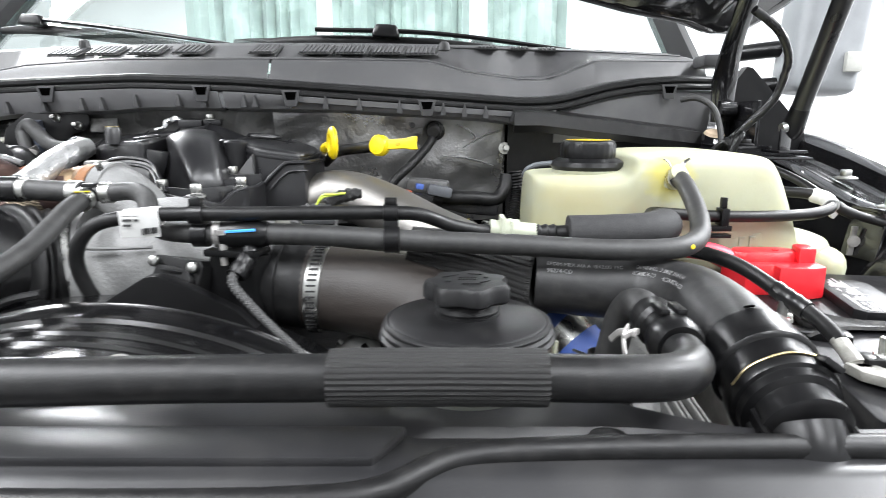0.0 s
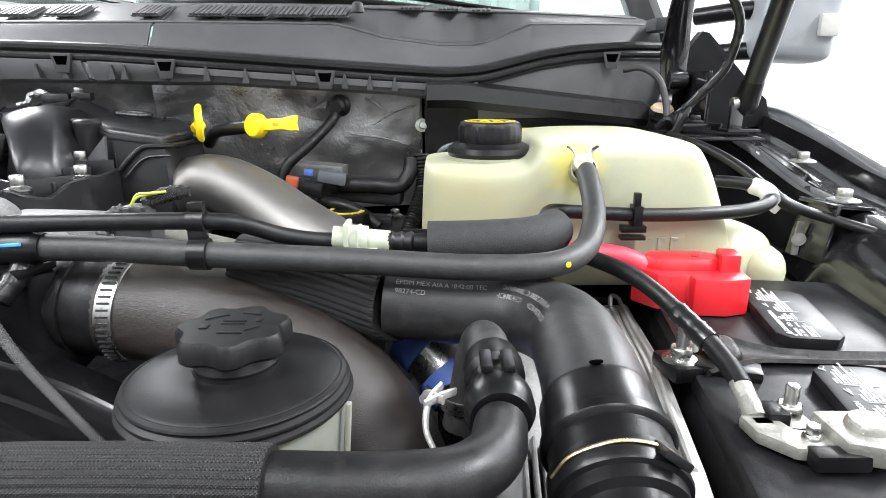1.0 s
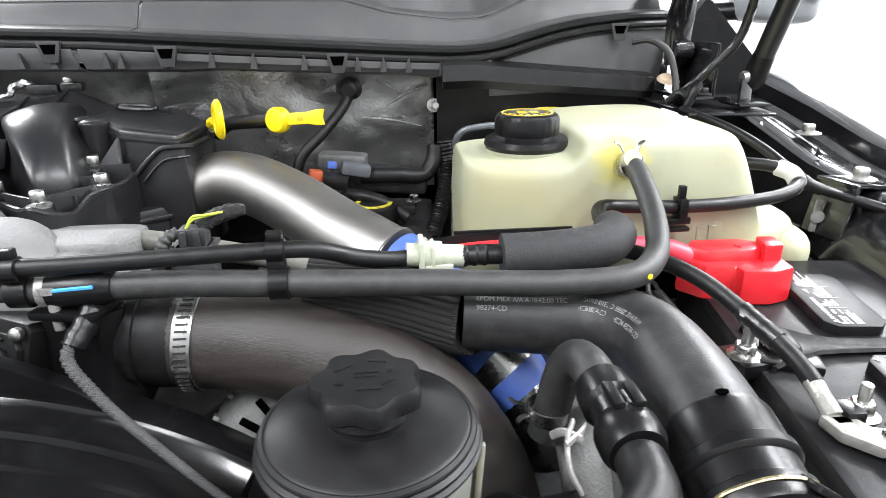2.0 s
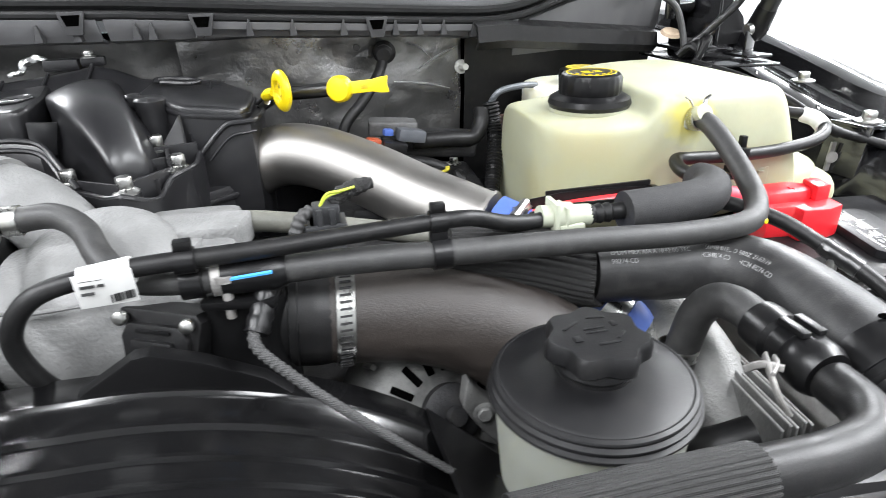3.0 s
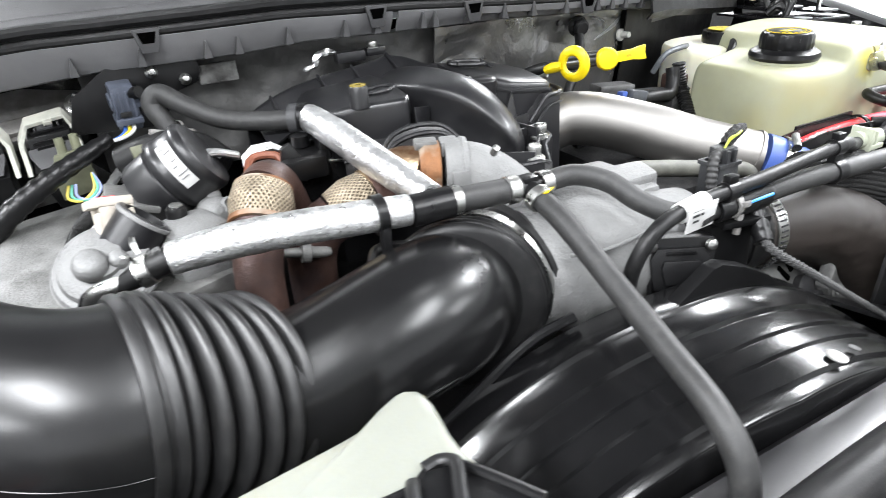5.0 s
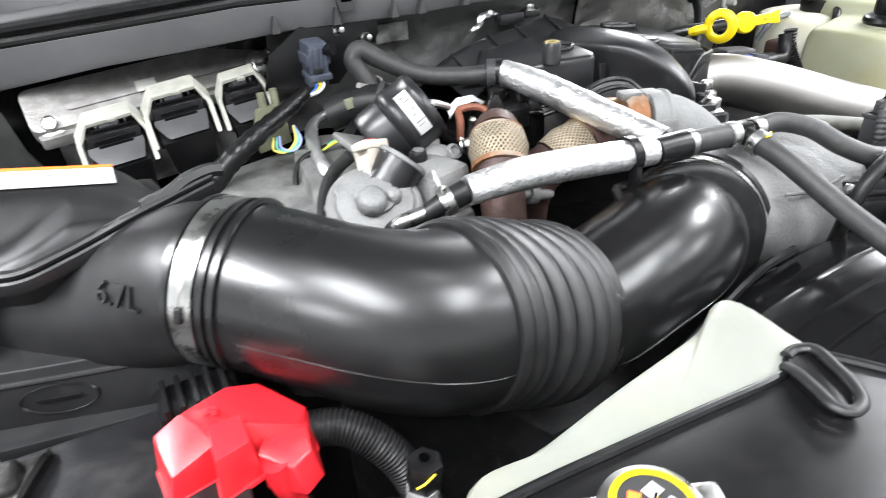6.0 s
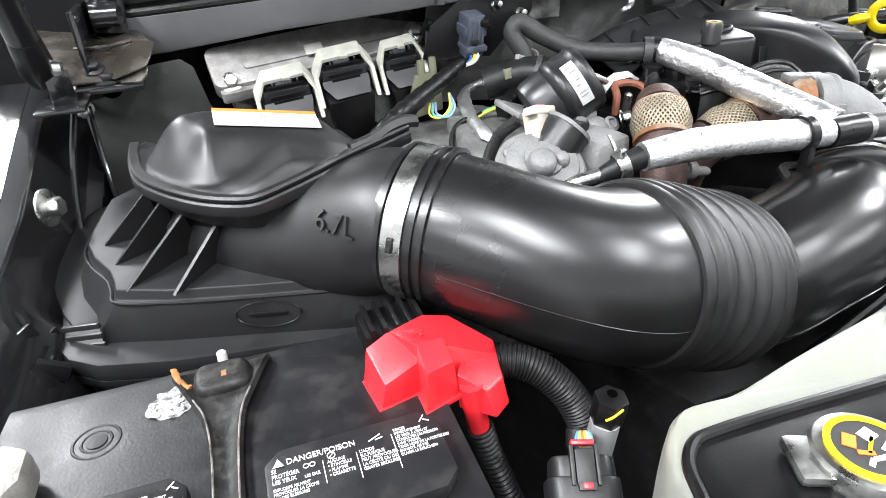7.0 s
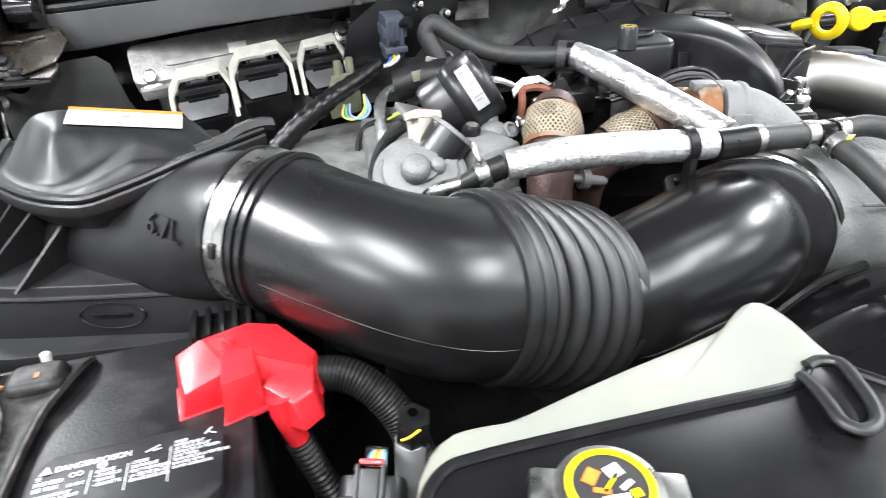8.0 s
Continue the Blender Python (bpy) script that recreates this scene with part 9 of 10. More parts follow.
part("elbow", softened(tube([(-0.348, 0.634, 1.380), (-0.332, 0.627, 1.374), (-0.313, 0.618, 1.359), (-0.300, 0.609, 1.338), (-0.292, 0.602, 1.30)], [0.0265, 0.0280, 0.029, 0.031, 0.033], 24, 6), 1), CAST, inlet)
part("vacuum_nub", lathe([(0, 0), (0.003, 0), (0.003, 0.008), (0, 0.009)], (-0.335, 0.592, 1.404), (0, -0.6, 0.8), 10), STEEL, inlet)

throttle = thing("throttle_body", "pale cast aluminium throttle body with a black actuator", "throttle body", (-0.27, 0.55, 1.25))
part("housing", lathe([(0, -0.036), (0.052, -0.036), (0.053, -0.028), (0.054, -0.018), (0.060, -0.008), (0.0625, 0.006), (0.062, 0.03), (0.058, 0.06), (0.05, 0.075), (0.046, 0.10), (0.044, 0.13), (0, 0.13)], (-0.29, 0.562, 1.305), (0.99, -0.12, -0.03), 44), CAST, throttle)
part("top_plate", softened(prism([(-0.33, 0.565), (-0.27, 0.545), (-0.205, 0.548), (-0.19, 0.59), (-0.22, 0.62), (-0.30, 0.62)], 1.325, 1.356, 0.006), 1), CAST, throttle)
part("top_block", softened(prism([(-0.245, 0.565), (-0.175, 0.565), (-0.165, 0.60), (-0.24, 0.61)], 1.335, 1.362, 0.006), 1), CAST, throttle)
part("scroll_top", softened(lathe([(0.056, -0.03), (0.057, 0.0), (0.054, 0.012), (0.045, 0.0215), (0.028, 0.027), (0, 0.028)], (-0.268, 0.557, 1.340), (-0.10, -0.42, 0.9), 28), 1), CAST, throttle, "domed scroll of the casting")
part("seam_rib", tube([(-0.318, 0.512, 1.342), (-0.300, 0.504, 1.343), (-0.28, 0.503, 1.3435), (-0.25, 0.506, 1.344)], 0.0016, 8, 8), CAST, throttle)
part("side_boss", lathe([(0, 0), (0.016, 0), (0.016, 0.02), (0.013, 0.024), (0, 0.024)], (-0.265, 0.53, 1.295), (0.1, -1, 0), 18), CAST, throttle)
part("housing_rear", softened(box((0.10, 0.09, 0.06), (-0.225, 0.60, 1.325), 0.012), 1), CAST, throttle)
ex, out_a = V(0.885, -0.465, 0.0), V(-0.44, -0.86, 0.25).normalized()
ey = out_a.cross(ex).normalized()
ma = Matrix(((ex.x, ey.x, out_a.x, -0.2240), (ex.y, ey.y, out_a.y, 0.4930), (ex.z, ey.z, out_a.z, 1.3165), (0, 0, 0, 1)))
actu = part("actuator", prism([(-0.031, 0.016), (-0.027, 0.021), (0.027, 0.021), (0.031, 0.016), (0.029, 0.004), (0.024, -0.026), (0.019, -0.031), (-0.019, -0.031), (-0.024, -0.026), (-0.029, 0.004)], -0.02, 0.004, 0.002, ma), LID, throttle, "black stepped actuator cover")
part("actuator_step", prism([(-0.019, 0.013), (0.019, 0.013), (0.024, 0.004), (0.021, -0.022), (-0.021, -0.022), (-0.024, 0.004)], 0.003, 0.0085, 0.0015, ma), LID, actu)
part("actuator_step", prism([(-0.014, 0.0035), (0.014, 0.0035), (0.016, -0.003), (0.013, -0.0165), (-0.013, -0.0165), (-0.016, -0.003)], 0.008, 0.0125, 0.0012, ma), LID, actu)
part("actuator_rib", box((0.024, 0.0022, 0.0022), tuple(ma @ V(0, 0.009, 0.009)), 0.0005, (0, 0, -27)), LID, actu)
for x, y, z in ((-0.2465, 0.5020, 1.3330), (-0.2045, 0.4800, 1.3325), (-0.2400, 0.5040, 1.2900)):
    part("screw", lathe([(0, 0), (0.0045, 0), (0.0045, 0.004), (0.003, 0.005), (0, 0.005)], (x, y, z), (-0.2, -1, 0.2), 14), STEEL, throttle)
part("sensor_bridge", softened(prism([(-0.20, 0.485), (-0.155, 0.475), (-0.14, 0.49), (-0.145, 0.53), (-0.195, 0.535)], 1.26, 1.342, 0.005, None, 2, 0.12), 1), DULL_BLACK, throttle, "black plastic bridge piece")
part("bridge_top", box((0.045, 0.03, 0.006), (-0.17, 0.487, 1.345), 0.002, (0, 0, -12)), DULL_BLACK, throttle)
part("pin", lathe([(0, 0), (0.003, 0), (0.0035, 0.024), (0.007, 0.026), (0.007, 0.03), (0, 0.03)], (-0.178, 0.478, 1.335), (0, 0, 1), 12), GALV, throttle)
YG_WIRE = surface("yellow_green_wire", (0.5, 0.6, 0.06), 0.45)
tplug = thing("temperature_sensor", "black sensor plug with a striped wire", "sensor", (-0.11, 0.556, 1.33))
part("body", join(box((0.027, 0.022, 0.034), (-0.113, 0.553, 1.345), 0.002), box((0.030, 0.025, 0.004), (-0.113, 0.553, 1.360), 0.001), box((0.004, 0.004, 0.030), (-0.1275, 0.545, 1.348), 0.001)), PLASTIC_GREY, tplug)
part("plug_top", join(box((0.019, 0.016, 0.014), (-0.112, 0.552, 1.368), 0.0015), box((0.004, 0.004, 0.014), (-0.117, 0.543, 1.367), 0.0008), box((0.004, 0.004, 0.014), (-0.108, 0.543, 1.367), 0.0008)), PLASTIC_GREY, tplug)
part("wire_sleeve", tube([(-0.108, 0.554, 1.374), (-0.098, 0.557, 1.380), (-0.086, 0.560, 1.383), (-0.076, 0.562, 1.384)], [0.0055, 0.006, 0.006, 0.004], 10, 8, True, lambda s, a: 1 + 0.12 * math.sin(s * 900 + 3 * a)), SLEEVEWEAVE, tplug)
for k, z in ((0, 0.0), (1, 0.002)):
    part("wire", tube([(-0.116, 0.548, 1.375), (-0.110, 0.548, 1.3815 + z), (-0.101, 0.5495 - 0.001 * k, 1.3835 + z * 0.5), (-0.090, 0.553, 1.385)], 0.0010, 8, 8), YG_WIRE, tplug, "yellow-green wire")
part("wire_sleeve", tube([(-0.122, 0.55, 1.372), (-0.130, 0.546, 1.368), (-0.137, 0.54, 1.350), (-0.136, 0.538, 1.33)], 0.0048, 10, 20, True, lambda s, a: 1 + 0.1 * math.sin(s * 1300)), HOSE_GREY, tplug)

# vacuum parts at the back left
act = thing("vacuum_actuator", "round black actuator with a white label", "actuator", (-0.585, 0.71, 1.37))
aax = V(0.81, -0.15, 0.50).normalized()
AC = V(-0.5615, 0.7275, 1.3965)
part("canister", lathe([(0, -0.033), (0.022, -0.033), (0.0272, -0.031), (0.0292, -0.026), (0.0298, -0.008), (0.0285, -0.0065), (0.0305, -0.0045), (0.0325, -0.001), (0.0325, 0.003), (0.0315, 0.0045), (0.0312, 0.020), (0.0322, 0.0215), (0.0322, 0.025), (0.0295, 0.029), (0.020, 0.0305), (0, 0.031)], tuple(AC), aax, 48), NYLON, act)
part("canister_boss", lathe([(0.010, -0.036), (0.010, -0.030), (0, -0.030)], tuple(AC), aax, 24), PLASTIC, act)
lu = (V(-0.33, -0.87, 0.36) - aax * V(-0.33, -0.87, 0.36).dot(aax)).normalized()
lv = aax.cross(lu)
rows = []
for k in range(13):
    a = radians(-38 + 76 * k / 12)
    q = AC + (lu * math.cos(a) + lv * math.sin(a)) * 0.0319
    rows.append([tuple(q + aax * 0.0065), tuple(q + aax * 0.0185)])
part("label_band", thick(loft(rows, False, False), 0.0003), PAPER, act, "white barcode label")
for k, (a0, l0, l1) in enumerate(((-28, 0.009, 0.013), (-20, 0.010, 0.017), (-5, 0.012, 0.016), (4, 0.010, 0.014), (16, 0.009, 0.018), (22, 0.009, 0.016))):
    a = radians(a0)
    q = AC + (lu * math.cos(a) + lv * math.sin(a)) * 0.0322
    part("label_bar", tube([tuple(q + aax * l0), tuple(q + aax * l1)], 0.0006, 6, 2), GREY_INK, act)
part("bracket", box((0.04, 0.05, 0.006), (-0.60, 0.725, 1.385), 0.002, (0, 20, 0)), CAST_DULL, act)
part("foil_link", tube([(-0.555, 0.735, 1.405), (-0.53, 0.73, 1.408), (-0.51, 0.735, 1.40)], 0.006, 10, 6, True, None, 0.6), FOIL, act)
valve = thing("egr_valve", "grey cast valve with a cream plug", "valve", (-0.63, 0.645, 1.34))
DAX, DC = V(-0.12, -0.55, 0.82).normalized(), V(-0.626, 0.647, 1.364)
part("diaphragm", lathe([(0, -0.03), (0.026, -0.03), (0.030, -0.010), (0.0355, -0.006), (0.0365, -0.002), (0.0365, 0.002), (0.0345, 0.004), (0.031, 0.0045), (0.029, 0.009), (0.022, 0.0125), (0.016, 0.013), (0.0155, 0.0165), (0.010, 0.018), (0, 0.018)], tuple(DC), DAX, 48), CAST, valve, "stepped round alloy cover")
du = DAX.cross(V(0, 0, 1)).normalized()
dv = DAX.cross(du)
for a in (radians(200), radians(330)):
    part("cover_boss", lathe([(0.0065, -0.004), (0.006, 0.0075), (0.004, 0.009), (0, 0.009)], tuple(DC + (du * math.cos(a) + dv * math.sin(a)) * 0.0265), DAX, 14), CAST, valve)
part("rim_lip", ring_band(tuple(DC - DAX * 0.001), DAX, 0.0362, 0.004, 0.0012, 48), CAST, valve)
part("hub", softened(join(lathe([(0, 0.012), (0.0125, 0.012), (0.0120, 0.022), (0.009, 0.027), (0, 0.028)], tuple(DC + du * 0.004 + dv * 0.006), DAX, 20), lathe([(0, 0.010), (0.0075, 0.010), (0.007, 0.019), (0.004, 0.022), (0, 0.0225)], tuple(DC - du * 0.013 + dv * 0.003), DAX, 16)), 1), CAST, valve, "rounded hub of the cover")
part("body", softened(box((0.05, 0.05, 0.07), (-0.565, 0.665, 1.345), 0.01, (0, 0, 20)), 1), CAST, valve)
part("body_lobe", softened(box((0.036, 0.040, 0.06), (-0.543, 0.700, 1.350), 0.012, (8, 6, 25), 0.8), 1), CAST, valve, "cast lobe behind the valve")
part("body_spout", softened(lathe([(0, -0.03), (0.010, -0.03), (0.0085, 0.008), (0.007, 0.010), (0, 0.010)], (-0.541, 0.712, 1.374), (0.05, -0.1, 1), 14), 1), CAST, valve)
part("body_boss", lathe([(0, -0.02), (0.009, -0.02), (0.0075, 0.004), (0.0045, 0.0055), (0.004, 0.003), (0, 0.003)], (-0.530, 0.692, 1.372), (0.1, -0.7, 0.7), 16), CAST, valve)
part("stud_lug", lathe([(0, -0.05), (0.0125, -0.05), (0.0115, -0.016), (0.0100, -0.012), (0, -0.012)], (-0.5705, 0.6776, 1.3867), (0.1, -0.1, 1), 20), CAST, valve)
part("stud", lathe([(0, -0.016), (0.0078, -0.016), (0.0078, -0.002), (0.0062, 0.001), (0, 0.0015)], (-0.5705, 0.6776, 1.3867), (0.1, -0.1, 1), 18), RUBBER, valve, "black rubber-capped stud")
part("stud_top", lathe([(0, 0), (0.0052, 0), (0.0048, 0.0012), (0, 0.0014)], (-0.5704, 0.6775, 1.3880), (0.1, -0.1, 1), 6), STEEL, valve)
part("bolt", bolt_bm((-0.5233, 0.686, 1.3785), (0.75, -0.5, 0.3), 0.006, 0.010, 1.4), STEEL, valve)
cream = part("cream_plug", join(box((0.025, 0.016, 0.024), (-0.6125, 0.674, 1.391), 0.002, (-25, 14, 24)), box((0.028, 0.012, 0.007), (-0.612, 0.676, 1.402), 0.0015, (-25, 14, 24)), box((0.004, 0.007, 0.020), (-0.6225, 0.662, 1.390), 0.001, (-25, 14, 24)), box((0.004, 0.007, 0.020), (-0.605, 0.6685, 1.386), 0.001, (-25, 14, 24)), box((0.008, 0.010, 0.006), (-0.6245, 0.669, 1.405), 0.001, (-25, 14, 24))), surface("cream_nylon", (0.42, 0.38, 0.325), 0.45, 0, 0.12, 60, dust=0.1), valve, "cream nylon plug")
part("red_clip", box((0.012, 0.003, 0.003), (-0.614, 0.6735, 1.4065), 0.0006, (-25, 14, 24)), RED, cream, "small red clip")
part("dark_cup", lathe([(0, -0.045), (0.0185, -0.045), (0.0195, 0.004), (0.0195, 0.008), (0.016, 0.0085), (0.0155, 0.002), (0, 0.002)], (-0.5975, 0.660, 1.3855), (0.70, 0.12, 0.70), 32), NYLON, valve, "dark plastic motor cup")
part("cup_rim", ring_band((-0.5935, 0.6607, 1.3895), (0.70, 0.12, 0.70), 0.0196, 0.0035, 0.0010, 36), CAST, valve, "pale sealing ring")
part("hose_clip", join(ring_band((-0.552, 0.811, 1.410), (0.3, 0.3, -1), 0.0105, 0.010, 0.002, 24), box((0.022, 0.006, 0.010), (-0.563, 0.800, 1.412), 0.002, (0, 20, 20)), box((0.010, 0.006, 0.018), (-0.54, 0.80, 1.405), 0.002, (0, 20, 20))), GALV, valve, "pale stamped hose clip")
part("cross_hose", tube([(-0.60, 0.81, 1.39), (-0.575, 0.80, 1.398), (-0.555, 0.79, 1.40), (-0.535, 0.775, 1.397), (-0.52, 0.76, 1.385)], [0.016, 0.017, 0.0175, 0.017, 0.016], 20, 8), RUBBER, valve, "thick black hose")
part("cross_hose_band", ring_band((-0.552, 0.788, 1.40), (0.7, -0.5, -0.1), 0.0178, 0.006, 0.0018, 28), PLASTIC_GREY, valve)
part("pale_tag", box((0.012, 0.002, 0.010), (-0.585, 0.787, 1.405), 0.0005, (-20, 0, 20)), OLIVE, valve)
part("blue_plug", join(box((0.010, 0.006, 0.005), (-0.584, 0.795, 1.387), 0.001, (0, 10, 30)), box((0.014, 0.006, 0.005), (-0.579, 0.788, 1.388), 0.001, (0, -20, 40))), surface("dark_blue_plug", (0.02, 0.07, 0.22), 0.45), valve, "small blue wiring plug")
part("plug_shell", box((0.034, 0.014, 0.014), (-0.588, 0.778, 1.379), 0.002, (0, -20, 35)), PLASTIC, valve)
for k, colr in enumerate(((0.55, 0.6, 0.08), (0.1, 0.45, 0.2))):
    part("wire", tube([(-0.596, 0.785 + 0.003 * k, 1.374), (-0.607, 0.79 + 0.003 * k, 1.369), (-0.618, 0.79, 1.365)], 0.0016, 6, 6), surface("plug_wire_%s" % "ab"[k], colr, 0.45), valve)
part("wire_loop", tube([(-0.612, 0.792, 1.367), (-0.64, 0.79, 1.36), (-0.652, 0.775, 1.345), (-0.648, 0.755, 1.33), (-0.635, 0.745, 1.325)], 0.0028, 8, 10), RUBBER, valve, "thin black wire loop")
part("net_sleeve", tube([(-0.625, 0.690, 1.392), (-0.640, 0.696, 1.378), (-0.653, 0.690, 1.358), (-0.658, 0.68, 1.335)], 0.0055, 12, 10), SLEEVEWEAVE, valve, "braided black sleeve")

# silver-sleeved hoses and tee
sil = thing("sleeved_vacuum_hose", "vacuum hoses in bright foil sleeves meeting at a tee", "hose", (-0.45, 0.57, 1.38))
part("foil_sleeve", tube([(-0.584, 0.5775, 1.3915), (-0.545, 0.573, 1.395), (-0.50, 0.569, 1.394), (-0.46, 0.566, 1.391), (-0.425, 0.563, 1.389)], [0.0105, 0.012, 0.012, 0.012, 0.0115], 22, 14, True, lambda s, a: 1 + 0.05 * noise.noise(V(s * 120, math.cos(a) * 3, math.sin(a) * 3))), FOILWEAVE, sil, "bright foil sleeve")
part("foil_sleeve", tube([(-0.438, 0.746, 1.418), (-0.43, 0.70, 1.413), (-0.42, 0.65, 1.404), (-0.408, 0.60, 1.394), (-0.402, 0.572, 1.389)], [0.0125, 0.0135, 0.0135, 0.0125, 0.0115], 22, 14, True, lambda s, a: 1 + 0.05 * noise.noise(V(s * 120, math.cos(a) * 3, math.sin(a) * 3 + 9))), FOIL, sil, "bright foil sleeve")
part("pipe_end", tube([(-0.584, 0.5775, 1.3915), (-0.60, 0.580, 1.386), (-0.618, 0.585, 1.378), (-0.635, 0.592, 1.372), (-0.642, 0.60, 1.352)], [0.0085, 0.0085, 0.005, 0.005, 0.005], 14, 8), RUBBER, sil)
part("steel_tip", tube([(-0.612, 0.583, 1.381), (-0.632, 0.59, 1.374), (-0.642, 0.60, 1.352)], 0.0055, 12, 8), STEEL, sil)
spring_clip((-0.599, 0.580, 1.3865), (0.9, -0.2, 0.3), 0.009, sil)
part("elbow", join(lathe([(0, -0.016), (0.012, -0.016), (0.012, 0.016), (0, 0.016)], (-0.408, 0.561, 1.388), (1, -0.05, 0), 20), lathe([(0, 0), (0.010, 0), (0.010, 0.02), (0, 0.02)], (-0.404, 0.563, 1.388), (0, 1, 0.1), 18)), PLASTIC, sil)
part("link_hose", tube([(-0.396, 0.5605, 1.3885), (-0.37, 0.5595, 1.387), (-0.334, 0.558, 1.385)], 0.0098, 20, 6), HOSE_GREY, sil)
for at in ((-0.390, 0.5603, 1.3882), (-0.341, 0.5582, 1.3854)):
    part("spring_clamp", ring_band(at, (1, -0.03, -0.05), 0.0099, 0.010, 0.0012, 24), STEEL, sil, "dull steel spring clamp")
part("tee", join(lathe([(0, -0.015), (0.008, -0.015), (0.008, 0.015), (0, 0.015)], (-0.326, 0.5575, 1.3848), (1, 0, 0), 16), lathe([(0, 0), (0.008, 0), (0.008, 0.02), (0, 0.02)], (-0.326, 0.557, 1.3845), (0, -1, -0.3), 16), box((0.014, 0.012, 0.012), (-0.326, 0.5575, 1.388), 0.002)), PLASTIC, sil, "black plastic tee")
part("spring_clamp", ring_band((-0.311, 0.557, 1.385), (1, 0, 0), 0.0088, 0.010, 0.0012, 24), STEEL, sil, "dull steel spring clamp")
DH = [(-0.326, 0.547, 1.382), (-0.3255, 0.52, 1.375), (-0.326, 0.459, 1.350), (-0.334, 0.40, 1.334), (-0.341, 0.355, 1.322), (-0.343, 0.335, 1.305), (-0.343, 0.325, 1.27)]
part("down_hose", tube(DH, 0.0085, 20, 10), HOSE_GREY, sil)
part("spring_clamp", ring_band((-0.326, 0.541, 1.3805), (0, -1, -0.3), 0.0094, 0.009, 0.0012, 24), STEEL, sil, "dull steel spring clamp")
part("paint_mark", box((0.012, 0.004, 0.001), (-0.322, 0.536, 1.388), 0.0003, (-20, 0, 30)), YELLOW, sil)
part("grey_hose", tube([(-0.548, 0.806, 1.395), (-0.556, 0.815, 1.418), (-0.563, 0.824, 1.436), (-0.556, 0.824, 1.444), (-0.537, 0.813, 1.433), (-0.508, 0.793, 1.419), (-0.475, 0.77, 1.416), (-0.438, 0.747, 1.418)], [0.009, 0.009, 0.0095, 0.0098, 0.0092, 0.009, 0.009, 0.0092], 20, 10), HOSE_GREY, sil, "weathered grey hose")
part("hose_band", ring_band((-0.442, 0.750, 1.4178), (0.8, -0.5, 0), 0.0118, 0.008, 0.0015, 24), PLASTIC, sil)
part("hose_holder", join(lathe([(0, -0.006), (0.009, -0.006), (0.009, 0.004), (0.004, 0.006), (0, 0.006)], (-0.452, 0.738, 1.402), (0, 0, 1), 16), prism([(-0.48, 0.70), (-0.44, 0.70), (-0.42, 0.74), (-0.47, 0.75)], 1.375, 1.395, 0.003), box((0.012, 0.02, 0.02), (-0.435, 0.725, 1.395), 0.004)), PLASTIC, sil, "black holder under the hose")
part("holder_wing", prism([(-0.480, 1.35), (-0.404, 1.35), (-0.405, 1.380), (-0.43, 1.384), (-0.456, 1.390), (-0.468, 1.408), (-0.476, 1.404), (-0.480, 1.38)], -0.003, 0.003, 0.001, Matrix.Translation((0, 0.714, 0)) @ pose(0, 0, 0, 90, 0, 0)), PLASTIC_SATIN, sil, "black bracket with a bright edge")
# steel tube drawn as the highlight along the bracket's top edge
part("edge_highlight", tube([(-0.459, 0.7105, 1.394), (-0.455, 0.7105, 1.3905), (-0.43, 0.7105, 1.3845), (-0.405, 0.7105, 1.3805)], 0.0016, 8, 6), STEEL, sil, "bright steel tube in place of the edge's highlight")
part("wing_tab", bevelled(thick(loft([[(-0.405, 0.714, 1.352), (-0.404, 0.714, 1.372)], [(-0.398, 0.70, 1.355), (-0.400, 0.695, 1.383)], [(-0.396, 0.688, 1.36), (-0.406, 0.685, 1.394)]], False, False), 0.002), 0.0006, 1), PLASTIC_SATIN, sil)
part("rusty_shackle", tube([(-0.508, 0.716, 1.372), (-0.506, 0.718, 1.389), (-0.498, 0.733, 1.395), (-0.479, 0.729, 1.395), (-0.475, 0.714, 1.390), (-0.480, 0.708, 1.372)], 0.0036, 8, 3), surface("red_rust", (0.2, 0.07, 0.04), 0.6, 0.2, 0.3, 80, 0.5, 400), sil, "rust-red square shackle")
part("shackle_stud", lathe([(0, 0), (0.004, 0), (0.004, 0.016), (0.002, 0.018), (0, 0.018)], (-0.491, 0.722, 1.372), (0, -0.1, 1), 12), STEEL, sil)
part("foil_flap", thick(loft([[(-0.505, 0.745, 1.395), (-0.495, 0.742, 1.404), (-0.478, 0.742, 1.404), (-0.463, 0.74, 1.394)], [(-0.507, 0.735, 1.388), (-0.497, 0.737, 1.398), (-0.478, 0.737, 1.399), (-0.462, 0.735, 1.390)]], False, False), 0.002), FOIL, sil, "bright folded foil edge")
part("hose_strap", ring_band((-0.449, 0.753, 1.4172), (0.8, -0.5, 0), 0.0125, 0.009, 0.0018, 28), PLASTIC_GREY, sil)
part("strap_bolt", bolt_bm((-0.447, 0.743, 1.402), (0, -0.2, 1), 0.007, 0.006, 1.5), PLASTIC_GREY, sil)
part("clip_tie", join(ring_band((-0.447, 0.5652, 1.3902), (1, 0, 0), 0.0125, 0.008, 0.002, 20), box((0.006, 0.008, 0.04), (-0.447, 0.556, 1.372), 0.001)), PLASTIC, sil)

